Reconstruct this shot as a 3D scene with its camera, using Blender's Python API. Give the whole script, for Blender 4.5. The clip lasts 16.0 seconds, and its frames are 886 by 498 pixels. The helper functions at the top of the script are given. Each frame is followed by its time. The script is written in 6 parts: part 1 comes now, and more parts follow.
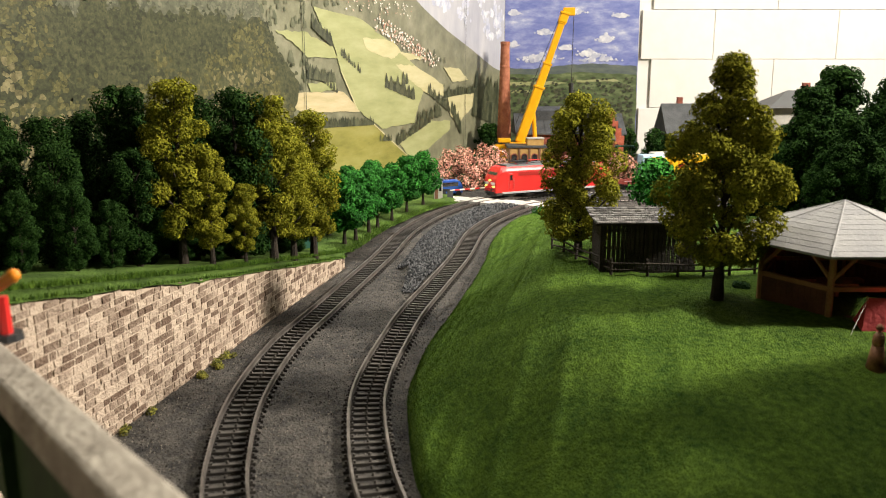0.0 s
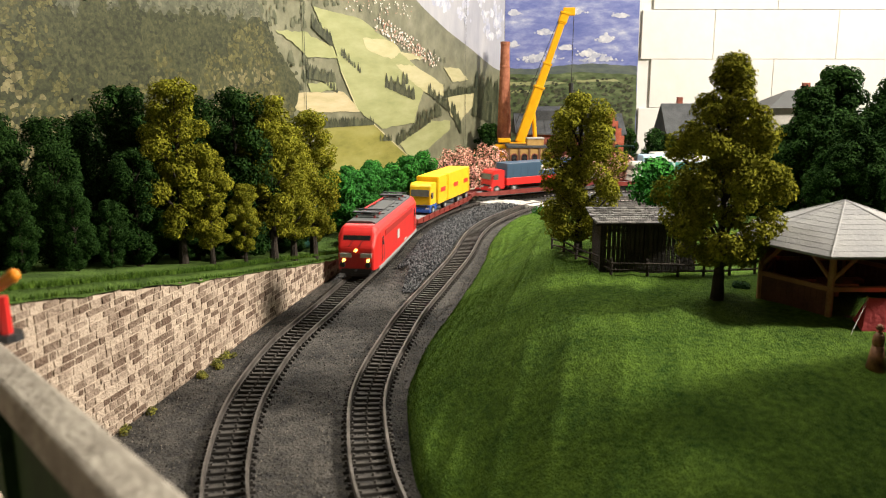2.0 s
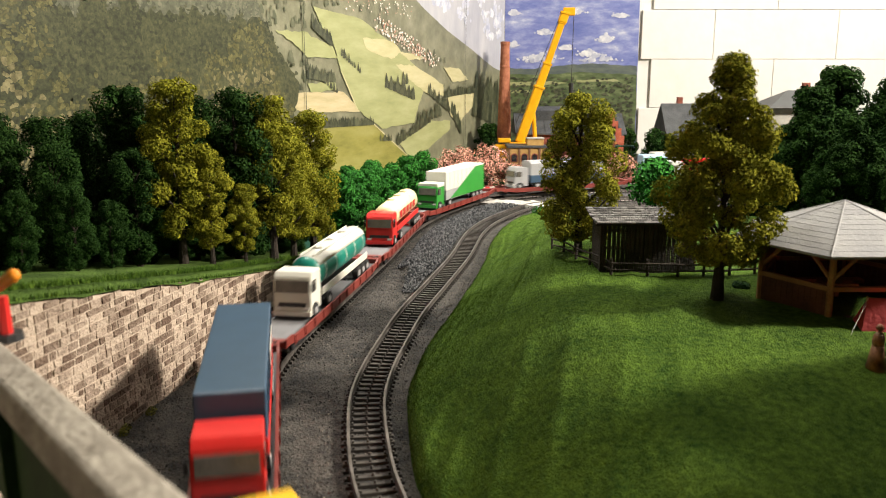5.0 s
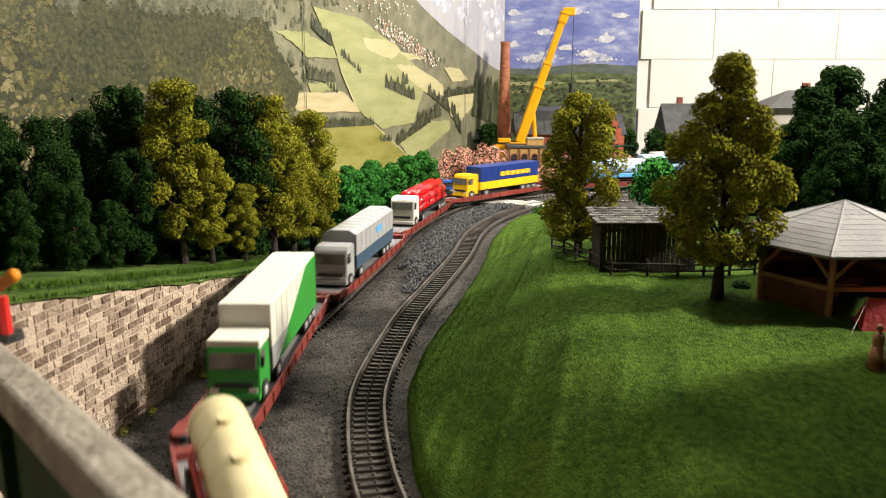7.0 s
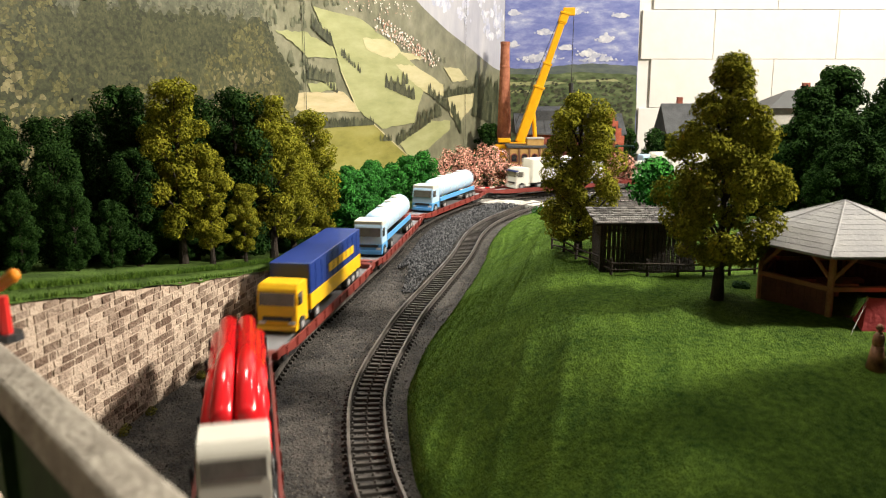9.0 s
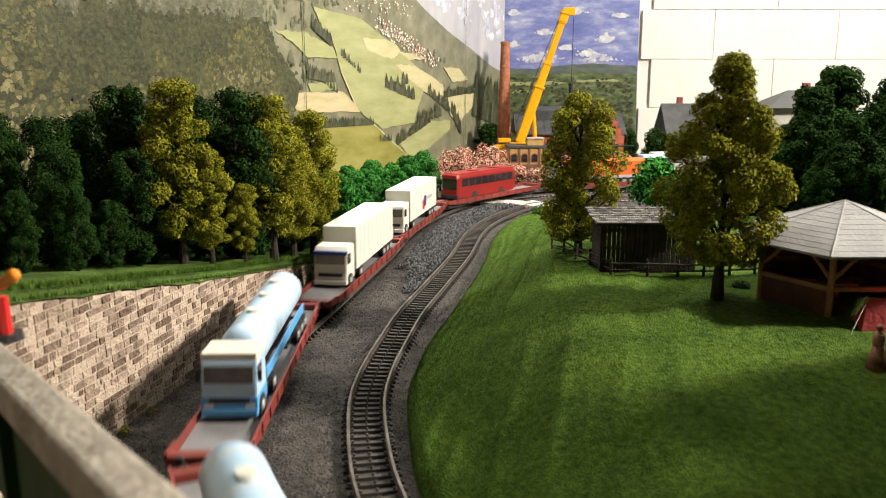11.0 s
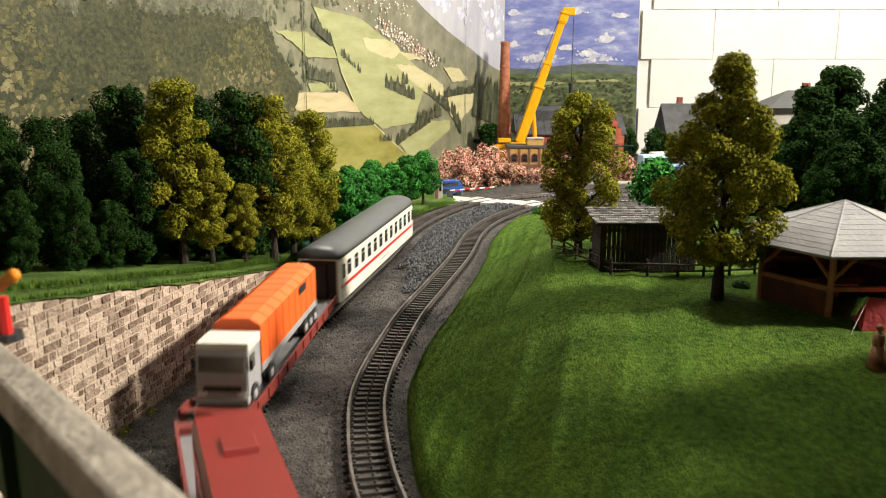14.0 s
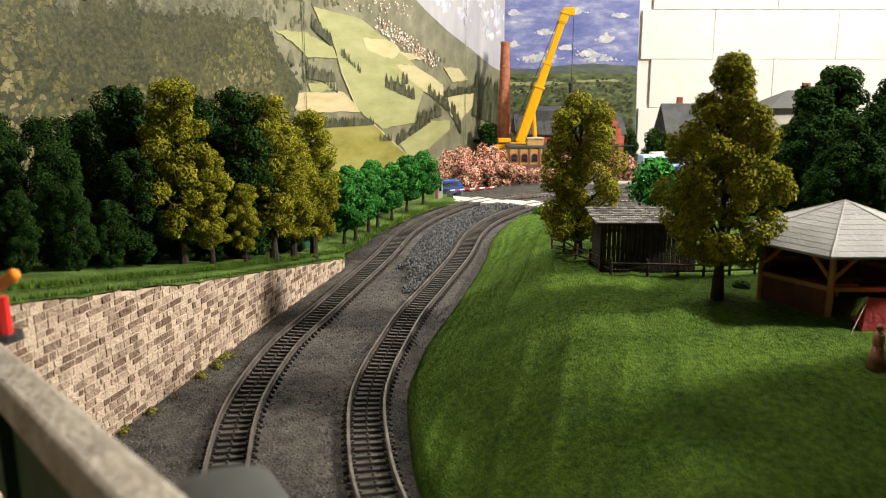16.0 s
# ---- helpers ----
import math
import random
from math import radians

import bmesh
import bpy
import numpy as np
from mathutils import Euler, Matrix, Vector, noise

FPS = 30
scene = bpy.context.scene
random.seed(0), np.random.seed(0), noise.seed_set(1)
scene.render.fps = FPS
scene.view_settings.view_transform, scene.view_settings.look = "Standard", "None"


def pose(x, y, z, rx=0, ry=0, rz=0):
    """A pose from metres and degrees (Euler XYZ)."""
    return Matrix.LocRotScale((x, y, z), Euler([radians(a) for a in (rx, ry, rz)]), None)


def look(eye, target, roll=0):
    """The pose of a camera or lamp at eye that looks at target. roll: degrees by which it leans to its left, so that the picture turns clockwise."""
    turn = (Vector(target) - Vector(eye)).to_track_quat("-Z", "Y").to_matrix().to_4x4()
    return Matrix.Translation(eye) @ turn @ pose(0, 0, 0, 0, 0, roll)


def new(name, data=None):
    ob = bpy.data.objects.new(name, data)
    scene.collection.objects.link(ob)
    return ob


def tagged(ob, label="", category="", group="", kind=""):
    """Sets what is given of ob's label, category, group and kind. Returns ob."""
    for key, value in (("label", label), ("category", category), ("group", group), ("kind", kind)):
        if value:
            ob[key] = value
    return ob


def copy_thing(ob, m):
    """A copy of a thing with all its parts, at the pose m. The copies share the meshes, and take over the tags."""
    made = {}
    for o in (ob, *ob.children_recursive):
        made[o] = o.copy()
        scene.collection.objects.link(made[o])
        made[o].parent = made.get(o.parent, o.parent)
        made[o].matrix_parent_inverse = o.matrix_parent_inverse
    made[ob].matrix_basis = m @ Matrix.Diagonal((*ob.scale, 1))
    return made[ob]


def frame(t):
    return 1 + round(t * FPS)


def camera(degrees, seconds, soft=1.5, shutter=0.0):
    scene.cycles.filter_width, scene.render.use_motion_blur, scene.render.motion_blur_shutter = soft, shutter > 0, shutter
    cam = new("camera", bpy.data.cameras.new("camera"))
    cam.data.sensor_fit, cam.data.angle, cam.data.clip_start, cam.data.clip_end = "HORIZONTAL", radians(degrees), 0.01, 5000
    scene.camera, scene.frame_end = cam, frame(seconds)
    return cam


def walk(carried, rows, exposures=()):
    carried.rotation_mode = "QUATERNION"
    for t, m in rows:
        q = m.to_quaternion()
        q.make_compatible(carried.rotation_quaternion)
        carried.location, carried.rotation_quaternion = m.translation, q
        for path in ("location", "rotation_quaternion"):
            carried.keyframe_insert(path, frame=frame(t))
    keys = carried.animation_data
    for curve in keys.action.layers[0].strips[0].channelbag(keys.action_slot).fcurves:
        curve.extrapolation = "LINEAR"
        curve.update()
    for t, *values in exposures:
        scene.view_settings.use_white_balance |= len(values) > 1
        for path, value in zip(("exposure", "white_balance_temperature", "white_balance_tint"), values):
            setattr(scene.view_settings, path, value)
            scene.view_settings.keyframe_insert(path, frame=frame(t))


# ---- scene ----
cam = camera(56.8, 16.0, soft=0.55, shutter=0.6)
cam.data.dof.use_dof, cam.data.dof.focus_distance, cam.data.dof.aperture_fstop = True, 0.72, 24.0
EYE = (0.0, 0.0, 0.155)
walk(cam, [(0.0, pose(*EYE, 90 - 11.727, 0, 0)), (16.0, pose(*EYE, 90 - 11.727, 0, 0))], exposures=[(0.0, 0.0), (16.0, 0.0)])

# ---- light: a bright lamp low on the far side of the room and two added fill lights
world = bpy.data.worlds.new("room_air")
scene.world = world
world.use_nodes = True
world.node_tree.nodes["Background"].inputs[0].default_value = (1.0, 0.95, 0.88, 1)
world.node_tree.nodes["Background"].inputs[1].default_value = 0.01


def area_lamp(name, eye, target, size, watts, colour, size_y=None):
    data = bpy.data.lights.new(name, "AREA")
    data.energy, data.size, data.color = watts, size, colour
    if size_y:
        data.shape, data.size_y = "RECTANGLE", size_y
    ob = new(name, data)
    ob.matrix_world = look(eye, target)
    return ob


area_lamp("side_lamp", (1.45, 0.42, 0.97), (-0.1, 0.52, 0.0), 0.15, 70, (1.0, 0.91, 0.77))
# Added soft fill below the ceiling, no fixture: lifts trees, poster and lawn.
overhead_fill = area_lamp("overhead_fill", (-0.17, 0.88, 0.92), (0.02, 0.87, 0.03), 0.30, 4.3, (1.0, 0.95, 0.86))
overhead_fill.data.spread = radians(84)
# Added light without a real source, brightens the white wall and far end.
area_lamp("wall_fill", (0.9, 1.15, 1.40), (0.6, 1.7, 0.2), 0.5, 12.5, (1.0, 0.95, 0.87))


# ---- materials
def mat(name, col, col2=None, rough=0.6, metal=0.0, scale=60.0, bump=0.0, bscale=None, spec=0.4, emit=0.0, rand=0.0, island=0.0, contrast=(0.35, 0.65), fine=0.35, place=False):
    m = bpy.data.materials.new(name)
    m.use_nodes = True
    nt = m.node_tree
    b = nt.nodes["Principled BSDF"]
    b.inputs["Roughness"].default_value = rough
    b.inputs["Metallic"].default_value = metal
    b.inputs["Specular IOR Level"].default_value = spec
    b.inputs["Base Color"].default_value = (*col, 1)
    if emit:
        b.inputs["Emission Color"].default_value = (*col, 1)
        b.inputs["Emission Strength"].default_value = emit
    if col2 is None and not bump:
        return m
    where = nt.nodes.new("ShaderNodeNewGeometry").outputs["Position"] if place else nt.nodes.new("ShaderNodeTexCoord").outputs["Object"]
    big = nt.nodes.new("ShaderNodeTexNoise")
    big.inputs["Scale"].default_value = scale
    big.inputs["Detail"].default_value = 6
    nt.links.new(where, big.inputs["Vector"])
    small = nt.nodes.new("ShaderNodeTexNoise")
    small.inputs["Scale"].default_value = scale * 9
    small.inputs["Detail"].default_value = 3
    nt.links.new(where, small.inputs["Vector"])
    if col2 is not None:
        mix = nt.nodes.new("ShaderNodeMix")
        mix.inputs[0].default_value = fine
        nt.links.new(big.outputs[0], mix.inputs[2])
        nt.links.new(small.outputs[0], mix.inputs[3])
        fac = mix.outputs[0]
        ramp = nt.nodes.new("ShaderNodeValToRGB")
        ramp.color_ramp.elements[0].position, ramp.color_ramp.elements[1].position = contrast
        ramp.color_ramp.elements[0].color, ramp.color_ramp.elements[1].color = (*col, 1), (*col2, 1)
        if rand or island:
            info = nt.nodes.new("ShaderNodeObjectInfo" if rand else "ShaderNodeNewGeometry")
            add = nt.nodes.new("ShaderNodeMath")
            add.operation = "MULTIPLY_ADD"
            nt.links.new(info.outputs["Random" if rand else "Random Per Island"], add.inputs[0])
            add.inputs[1].default_value = rand or island
            sub = nt.nodes.new("ShaderNodeMath")
            sub.operation = "SUBTRACT"
            nt.links.new(fac, sub.inputs[0])
            sub.inputs[1].default_value = (rand or island) / 2
            nt.links.new(sub.outputs[0], add.inputs[2])
            fac = add.outputs[0]
        nt.links.new(fac, ramp.inputs[0])
        nt.links.new(ramp.outputs[0], b.inputs["Base Color"])
    if bump:
        bp = nt.nodes.new("ShaderNodeBump")
        bp.inputs["Strength"].default_value = bump
        bp.inputs["Distance"].default_value = 0.002
        src = small
        if bscale:
            src = nt.nodes.new("ShaderNodeTexNoise")
            src.inputs["Scale"].default_value = bscale
            src.inputs["Detail"].default_value = 4
            nt.links.new(where, src.inputs["Vector"])
        nt.links.new(src.outputs[0], bp.inputs["Height"])
        nt.links.new(bp.outputs[0], b.inputs["Normal"])
    return m


M = {}
M["ballast"] = mat("ballast_grit", (0.010, 0.0100, 0.0105), (0.078, 0.070, 0.061), 0.95, scale=16, bump=1.0, bscale=700, fine=0.6)
M["stone_grey"] = mat("loose_stone", (0.016, 0.018, 0.021), (0.105, 0.106, 0.110), 0.9, scale=60, island=0.7)
M["sleeper"] = mat("sleeper_plastic", (0.022, 0.019, 0.017), (0.062, 0.055, 0.048), 0.85, scale=80, rand=0.35)
M["rail"] = mat("rail_steel", (0.075, 0.066, 0.060), (0.20, 0.18, 0.165), 0.42, 0.6, scale=90)
M["lawn"] = mat("static_grass", (0.020, 0.052, 0.005), (0.088, 0.150, 0.017), 0.95, scale=40, bump=1.0, bscale=1100, spec=0.1, fine=0.62)
M["blade"] = mat("grass_fibre", (0.025, 0.066, 0.007), (0.098, 0.168, 0.020), 0.8, scale=30, island=0.6, spec=0.1)
M["bank"] = mat("bank_turf", (0.03, 0.055, 0.012), (0.09, 0.15, 0.03), 0.95, scale=35, bump=1.0, bscale=700, spec=0.1)
M["mortar"] = mat("wall_mortar", (0.42, 0.335, 0.26), (0.56, 0.465, 0.375), 0.95, scale=40, bump=0.5)
M["stone"] = mat("wall_stone", (0.125, 0.080, 0.056), (0.47, 0.375, 0.295), 0.9, scale=190, bump=0.9, bscale=650, rand=0.6, contrast=(0.24, 0.70), fine=0.5, place=True)
M["stone_joined"] = mat("wall_stone_small", (0.125, 0.080, 0.056), (0.47, 0.375, 0.295), 0.9, scale=190, bump=0.9, bscale=650, island=0.6, contrast=(0.24, 0.70), fine=0.5, place=True)
M["bark"] = mat("tree_bark", (0.018, 0.013, 0.010), (0.06, 0.045, 0.033), 0.95, scale=200, bump=0.8)
M["leaf_olive"] = mat("olive_foliage", (0.095, 0.102, 0.008), (0.29, 0.285, 0.026), 0.95, scale=40, island=0.34, spec=0.05)
M["leaf_dark"] = mat("dark_foliage", (0.006, 0.019, 0.004), (0.030, 0.070, 0.014), 0.95, scale=40, island=0.40, spec=0.05)
M["leaf_mid"] = mat("deep_green_foliage", (0.010, 0.035, 0.012), (0.05, 0.12, 0.035), 0.85, scale=40, island=0.48, spec=0.15)
M["leaf_bright"] = mat("fresh_green_foliage", (0.008, 0.052, 0.007), (0.036, 0.185, 0.022), 0.9, scale=60, island=0.34, spec=0.15)
M["leaf_pink"] = mat("pink_blossom", (0.30, 0.085, 0.065), (0.86, 0.47, 0.37), 0.85, scale=80, island=0.9, spec=0.15, contrast=(0.15, 0.55))
M["white_wall"] = mat("white_painted_block", (0.74, 0.72, 0.68), (0.83, 0.81, 0.77), 0.7, scale=5, bump=0.15, bscale=120)
M["plaster"] = mat("room_plaster", (0.22, 0.205, 0.18), (0.28, 0.265, 0.235), 0.8, scale=4)
M["board"] = mat("layout_board", (0.16, 0.12, 0.08), (0.24, 0.19, 0.13), 0.8, scale=10)
M["floor"] = mat("room_floor", (0.18, 0.17, 0.16), (0.25, 0.24, 0.22), 0.7, scale=3)


# ---- mesh helpers
def part(name, bm, material, parent=None, label="", smooth=False):
    me = bpy.data.meshes.new(name)
    bm.normal_update()
    bm.to_mesh(me)
    bm.free()
    me.materials.append(material)
    if smooth:
        for p in me.polygons:
            p.use_smooth = True
    ob = new(name, me)
    ob.parent = parent
    if label:
        ob["label"] = label
    return ob


def empty(name, m=None):
    ob = new(name)
    ob.empty_display_size = 0.01
    if m is not None:
        ob.matrix_basis = m
    return ob


def box(bm, x0, x1, y0, y1, z0, z1, m=None, bevel=0.0):
    r = bmesh.ops.create_cube(bm, size=1.0)
    vs = r["verts"]
    for v in vs:
        v.co = Vector((x0 + (v.co.x + 0.5) * (x1 - x0), y0 + (v.co.y + 0.5) * (y1 - y0), z0 + (v.co.z + 0.5) * (z1 - z0)))
    if bevel:
        es = list({e for v in vs for e in v.link_edges})
        g = bmesh.ops.bevel(bm, geom=es, offset=bevel, segments=2, affect="EDGES", profile=0.5)
        vs = list({v for f in g["faces"] for v in f.verts} | {v for v in vs if v.is_valid})
    if m is not None:
        bmesh.ops.transform(bm, matrix=m, verts=[v for v in vs if v.is_valid])
    return bm


def rod(bm, a, b, r0, r1=None, n=8):
    a, b = Vector(a), Vector(b)
    d = b - a
    m = Matrix.Translation((a + b) / 2) @ d.to_track_quat("Z", "Y").to_matrix().to_4x4()
    bmesh.ops.create_cone(bm, cap_ends=True, segments=n, radius1=r0, radius2=r0 if r1 is None else r1, depth=d.length, matrix=m)
    return bm


def ball(bm, c, r, sub=2, sx=1, sy=1, sz=1):
    bmesh.ops.create_icosphere(bm, subdivisions=sub, radius=r, matrix=Matrix.Translation(c) @ Matrix.Diagonal((sx, sy, sz, 1)))
    return bm


def prism(bm, outline, axis, a, b):
    """An outline of 2D points pushed from a to b along an axis."""
    def put(p, t):
        return {"x": (t, p[0], p[1]), "y": (p[0], t, p[1]), "z": (p[0], p[1], t)}[axis]
    lo = [bm.verts.new(put(p, a)) for p in outline]
    hi = [bm.verts.new(put(p, b)) for p in outline]
    n = len(outline)
    bm.faces.new(lo[::-1])
    bm.faces.new(hi)
    for i in range(n):
        bm.faces.new((lo[i], lo[(i + 1) % n], hi[(i + 1) % n], hi[i]))
    bmesh.ops.recalc_face_normals(bm, faces=bm.faces)
    return bm


def smoothstep(a, b, x):
    t = min(1.0, max(0.0, (x - a) / (b - a)))
    return t * t * (3 - 2 * t)


class Line:
    """A smooth plan line through points, by arc length."""

    def __init__(self, pts, step=0.004):
        p = np.array(pts, float)
        p = np.vstack([2 * p[0] - p[1], p, 2 * p[-1] - p[-2]])
        out = []
        for i in range(1, len(p) - 2):
            n = max(2, int(np.linalg.norm(p[i + 1] - p[i]) / step))
            d1 = np.linalg.norm(p[i] - p[i - 1]) ** 0.5
            d2 = np.linalg.norm(p[i + 1] - p[i]) ** 0.5
            d3 = np.linalg.norm(p[i + 2] - p[i + 1]) ** 0.5
            t0, t1, t2, t3 = 0, d1, d1 + d2, d1 + d2 + d3
            for k in range(n):
                t = t1 + (t2 - t1) * k / n
                a1 = (t1 - t) / (t1 - t0) * p[i - 1] + (t - t0) / (t1 - t0) * p[i]
                a2 = (t2 - t) / (t2 - t1) * p[i] + (t - t1) / (t2 - t1) * p[i + 1]
                a3 = (t3 - t) / (t3 - t2) * p[i + 1] + (t - t2) / (t3 - t2) * p[i + 2]
                b1 = (t2 - t) / (t2 - t0) * a1 + (t - t0) / (t2 - t0) * a2
                b2 = (t3 - t) / (t3 - t1) * a2 + (t - t1) / (t3 - t1) * a3
                out.append((t2 - t) / (t2 - t1) * b1 + (t - t1) / (t2 - t1) * b2)
        out.append(p[-2])
        q = np.array(out)
        for _ in range(6):
            q[1:-1] = (q[:-2] + 2 * q[1:-1] + q[2:]) / 4
        self.q = q
        self.table = {}
        self.s = np.concatenate([[0], np.cumsum(np.linalg.norm(np.diff(q, axis=0), axis=1))])

    def at(self, s):
        return np.array([np.interp(s, self.s, self.q[:, 0]), np.interp(s, self.s, self.q[:, 1])])

    def dir(self, s):
        d = self.at(s + 0.003) - self.at(s - 0.003)
        return d / np.linalg.norm(d)

    def nearest(self, x, y):
        return float(self.s[np.argmin((self.q[:, 0] - x) ** 2 + (self.q[:, 1] - y) ** 2)])

    def x_at(self, y, lo=-0.3, hi=1.1):
        if (lo, hi) not in self.table:
            q = self.q[(self.q[:, 1] > lo) & (self.q[:, 1] < hi) & (self.q[:, 0] < 0.6)]
            self.table[lo, hi] = q[np.argsort(q[:, 1])]
        q = self.table[lo, hi]
        return float(np.interp(y, q[:, 1], q[:, 0]))


OUTER = Line([(1.9, -1.7), (1.9, 0.55), (1.76, 1.0), (1.35, 1.2), (0.8, 1.225), (0.45, 1.21), (0.258, 1.176), (0.139, 1.132), (0.0488, 1.063), (0.0041, 0.983),
              (-0.0344, 0.861), (-0.0552, 0.717), (-0.0716, 0.618), (-0.0847, 0.539), (-0.0952, 0.4775), (-0.0984, 0.428), (-0.0985, 0.385), (-0.096, 0.355),
              (-0.0912, 0.323), (-0.0864, 0.298), (-0.066, 0.235), (-0.036, 0.165), (0.01, 0.08), (0.09, -0.05), (0.22, -0.28), (0.7, -1.3), (1.5, -3.6)])
INNER = Line([(1.7, -1.6), (1.7, 0.6), (1.55, 0.95), (1.2, 1.09), (0.6, 1.115), (0.35, 1.105), (0.2307, 1.084), (0.1314, 1.0432), (0.0699, 0.9446), (0.0378, 0.8558),
              (0.0149, 0.718), (-0.006, 0.6155), (-0.0222, 0.5376), (-0.0309, 0.4753), (-0.0364, 0.4266), (-0.0379, 0.3865), (-0.0351, 0.3533), (-0.031, 0.3228),
              (-0.0264, 0.298), (-0.005, 0.225), (0.03, 0.14), (0.09, 0.02), (0.18, -0.14), (0.33, -0.45), (0.9, -1.7), (1.7, -3.4)])


# ---- the room
def slab(name, x0, x1, y0, y1, z0, z1, material, m=None):
    bm = bmesh.new()
    box(bm, x0, x1, y0, y1, z0, z1, m)
    return tagged(part(name, bm, material), kind="structure")


CORNER = Vector((0.13, 1.80, 0))
ALONG = Vector((-0.61, -1.35, 0)).normalized()
ALONG_DEG = math.degrees(math.atan2(ALONG.y, ALONG.x))
slab("floor", -2.6, 2.9, -4.0, 2.2, -0.95, -0.9, M["floor"])
slab("ceiling", -2.6, 2.9, -4.0, 2.2, 1.6, 1.65, M["plaster"])
slab("wall_north", -2.6, 2.9, 1.80, 1.9, -0.9, 1.6, M["white_wall"])
slab("wall_south", -2.6, 2.9, -4.0, -3.9, -0.9, 1.6, M["plaster"])
slab("wall_east", 2.8, 2.9, -3.9, 1.8, -0.9, 1.6, M["plaster"])
slab("wall_west", 0.0, 4.6, 0.0, 0.08, -0.9, 1.6, M["plaster"], Matrix.Translation(CORNER) @ pose(0, 0, 0, 0, 0, ALONG_DEG) @ pose(0, -0.08, 0))
slab("layout_board", -1.6, 2.5, -3.6, 1.795, -0.05, -0.014, M["board"])


# ---- the ground of the layout
def wall_x(y):
    return float(np.interp(y, [-0.6, 0.20, 0.353, 0.545, 0.687, 0.80], [-0.30, -0.182, -0.150, -0.1135, -0.0846, -0.062]))


def bank_z(y):
    return float(np.interp(y, [-0.6, 0.2, 0.29, 0.365, 0.468, 0.595, 0.70, 0.9, 1.2], [0.15, 0.090, 0.0776, 0.0635, 0.0445, 0.0235, 0.006, -0.002, -0.003]))


EDGE = Line([(1.2, 0.99), (0.6, 1.05), (0.25, 1.03), (0.14, 0.985), (0.0968, 0.9486), (0.066, 0.87), (0.0482, 0.7963), (0.0315, 0.6743), (0.0062, 0.5396), (-0.0127, 0.448), (-0.018, 0.3964),
             (-0.0165, 0.3612), (-0.0085, 0.2911), (0.02, 0.21), (0.06, 0.12), (0.14, -0.02), (0.25, -0.2), (0.4, -0.5)])


def edge_x(y):
    return EDGE.x_at(y, -0.45, 0.995)


def lawn_z(x, y):
    d = x - edge_x(y)
    flat = 0.045 * (1 - smoothstep(0.60, 0.98, y)) * (0.45 + 0.55 * smoothstep(0.10, 0.37, y))
    z = -0.005 + 0.006 * min(1, max(0, d / 0.004)) + flat * smoothstep(-0.012, 0.088, d)
    z += 0.0016 * noise.noise((x * 28, y * 28, 1.3)) + 0.0007 * noise.noise((x * 90, y * 60, 4.0))
    z -= 0.040 * smoothstep(0.05, 0.20, x) * (1 - smoothstep(0.12, 0.33, y))
    ridge = 0.0
    wave = x - edge_x(max(y, 0.45)) + 0.24 * max(0.0, 0.45 - y) + 0.003 * noise.noise((x * 12, y * 9, 0))
    for at, wide, high in ((0.012, 0.0022, 0.0011), (0.019, 0.0020, 0.0012), (0.036, 0.0030, 0.0013), (0.052, 0.0026, 0.0012), (0.073, 0.0035, 0.0013), (0.094, 0.0030, 0.0011), (0.118, 0.0035, 0.0010), (0.140, 0.0030, 0.0010)):
        ridge += high * math.exp(-((wave - at) / wide) ** 2)
    for at in (0.600, 0.625, 0.652, 0.682):
        ridge += 0.0016 * math.exp(-((y - at - 0.10 * (x - 0.06)) / 0.006) ** 2) * smoothstep(0.012, 0.03, d) * (1 - smoothstep(0.07, 0.11, d))
    return z + ridge


def grid_mesh(name, rows, material, kind="structure", label="", smooth=True):
    """rows: lists of points of one length."""
    n = len(rows[0])
    verts = [tuple(p) for r in rows for p in r]
    faces = [(i * n + j, i * n + j + 1, (i + 1) * n + j + 1, (i + 1) * n + j) for i in range(len(rows) - 1) for j in range(n - 1)]
    me = bpy.data.meshes.new(name)
    me.from_pydata(verts, [], faces)
    me.materials.append(material)
    for p in me.polygons:
        p.use_smooth = smooth
    return tagged(new(name, me), label, kind=kind)


rows = []
for y in np.concatenate([np.linspace(-3.5, -0.3, 12), np.linspace(-0.2, 1.3, 300), np.linspace(1.32, 1.79, 8)]):
    rows.append([(x, y, -0.0045 + 0.0006 * noise.noise((x * 60, y * 60, 0)) + 0.0004 * noise.noise((x * 240, y * 240, 3)))
                 for x in np.concatenate([np.linspace(-1.2, -0.35, 5), np.linspace(-0.3, 0.5, 200), np.linspace(0.55, 2.45, 12)])])
grid_mesh("ground", rows, M["ballast"], label="dark grey ballast and grit of the layout")

rows = []
for y in np.concatenate([np.linspace(-0.4, 0.1, 20), np.linspace(0.11, 0.985, 240)]):
    e = edge_x(y)
    cols = []
    for k in np.concatenate([np.linspace(0, 0.3, 150), np.linspace(0.32, 1.9, 30)]):
        x = e - 0.001 + k
        z = lawn_z(x, y) if k > 0.0005 else -0.009
        cols.append((x, y, z))
    rows.append(cols)
tagged(grid_mesh("lawn", rows, M["lawn"], label="bright green static grass lawn on a mown bank"), category="lawn")

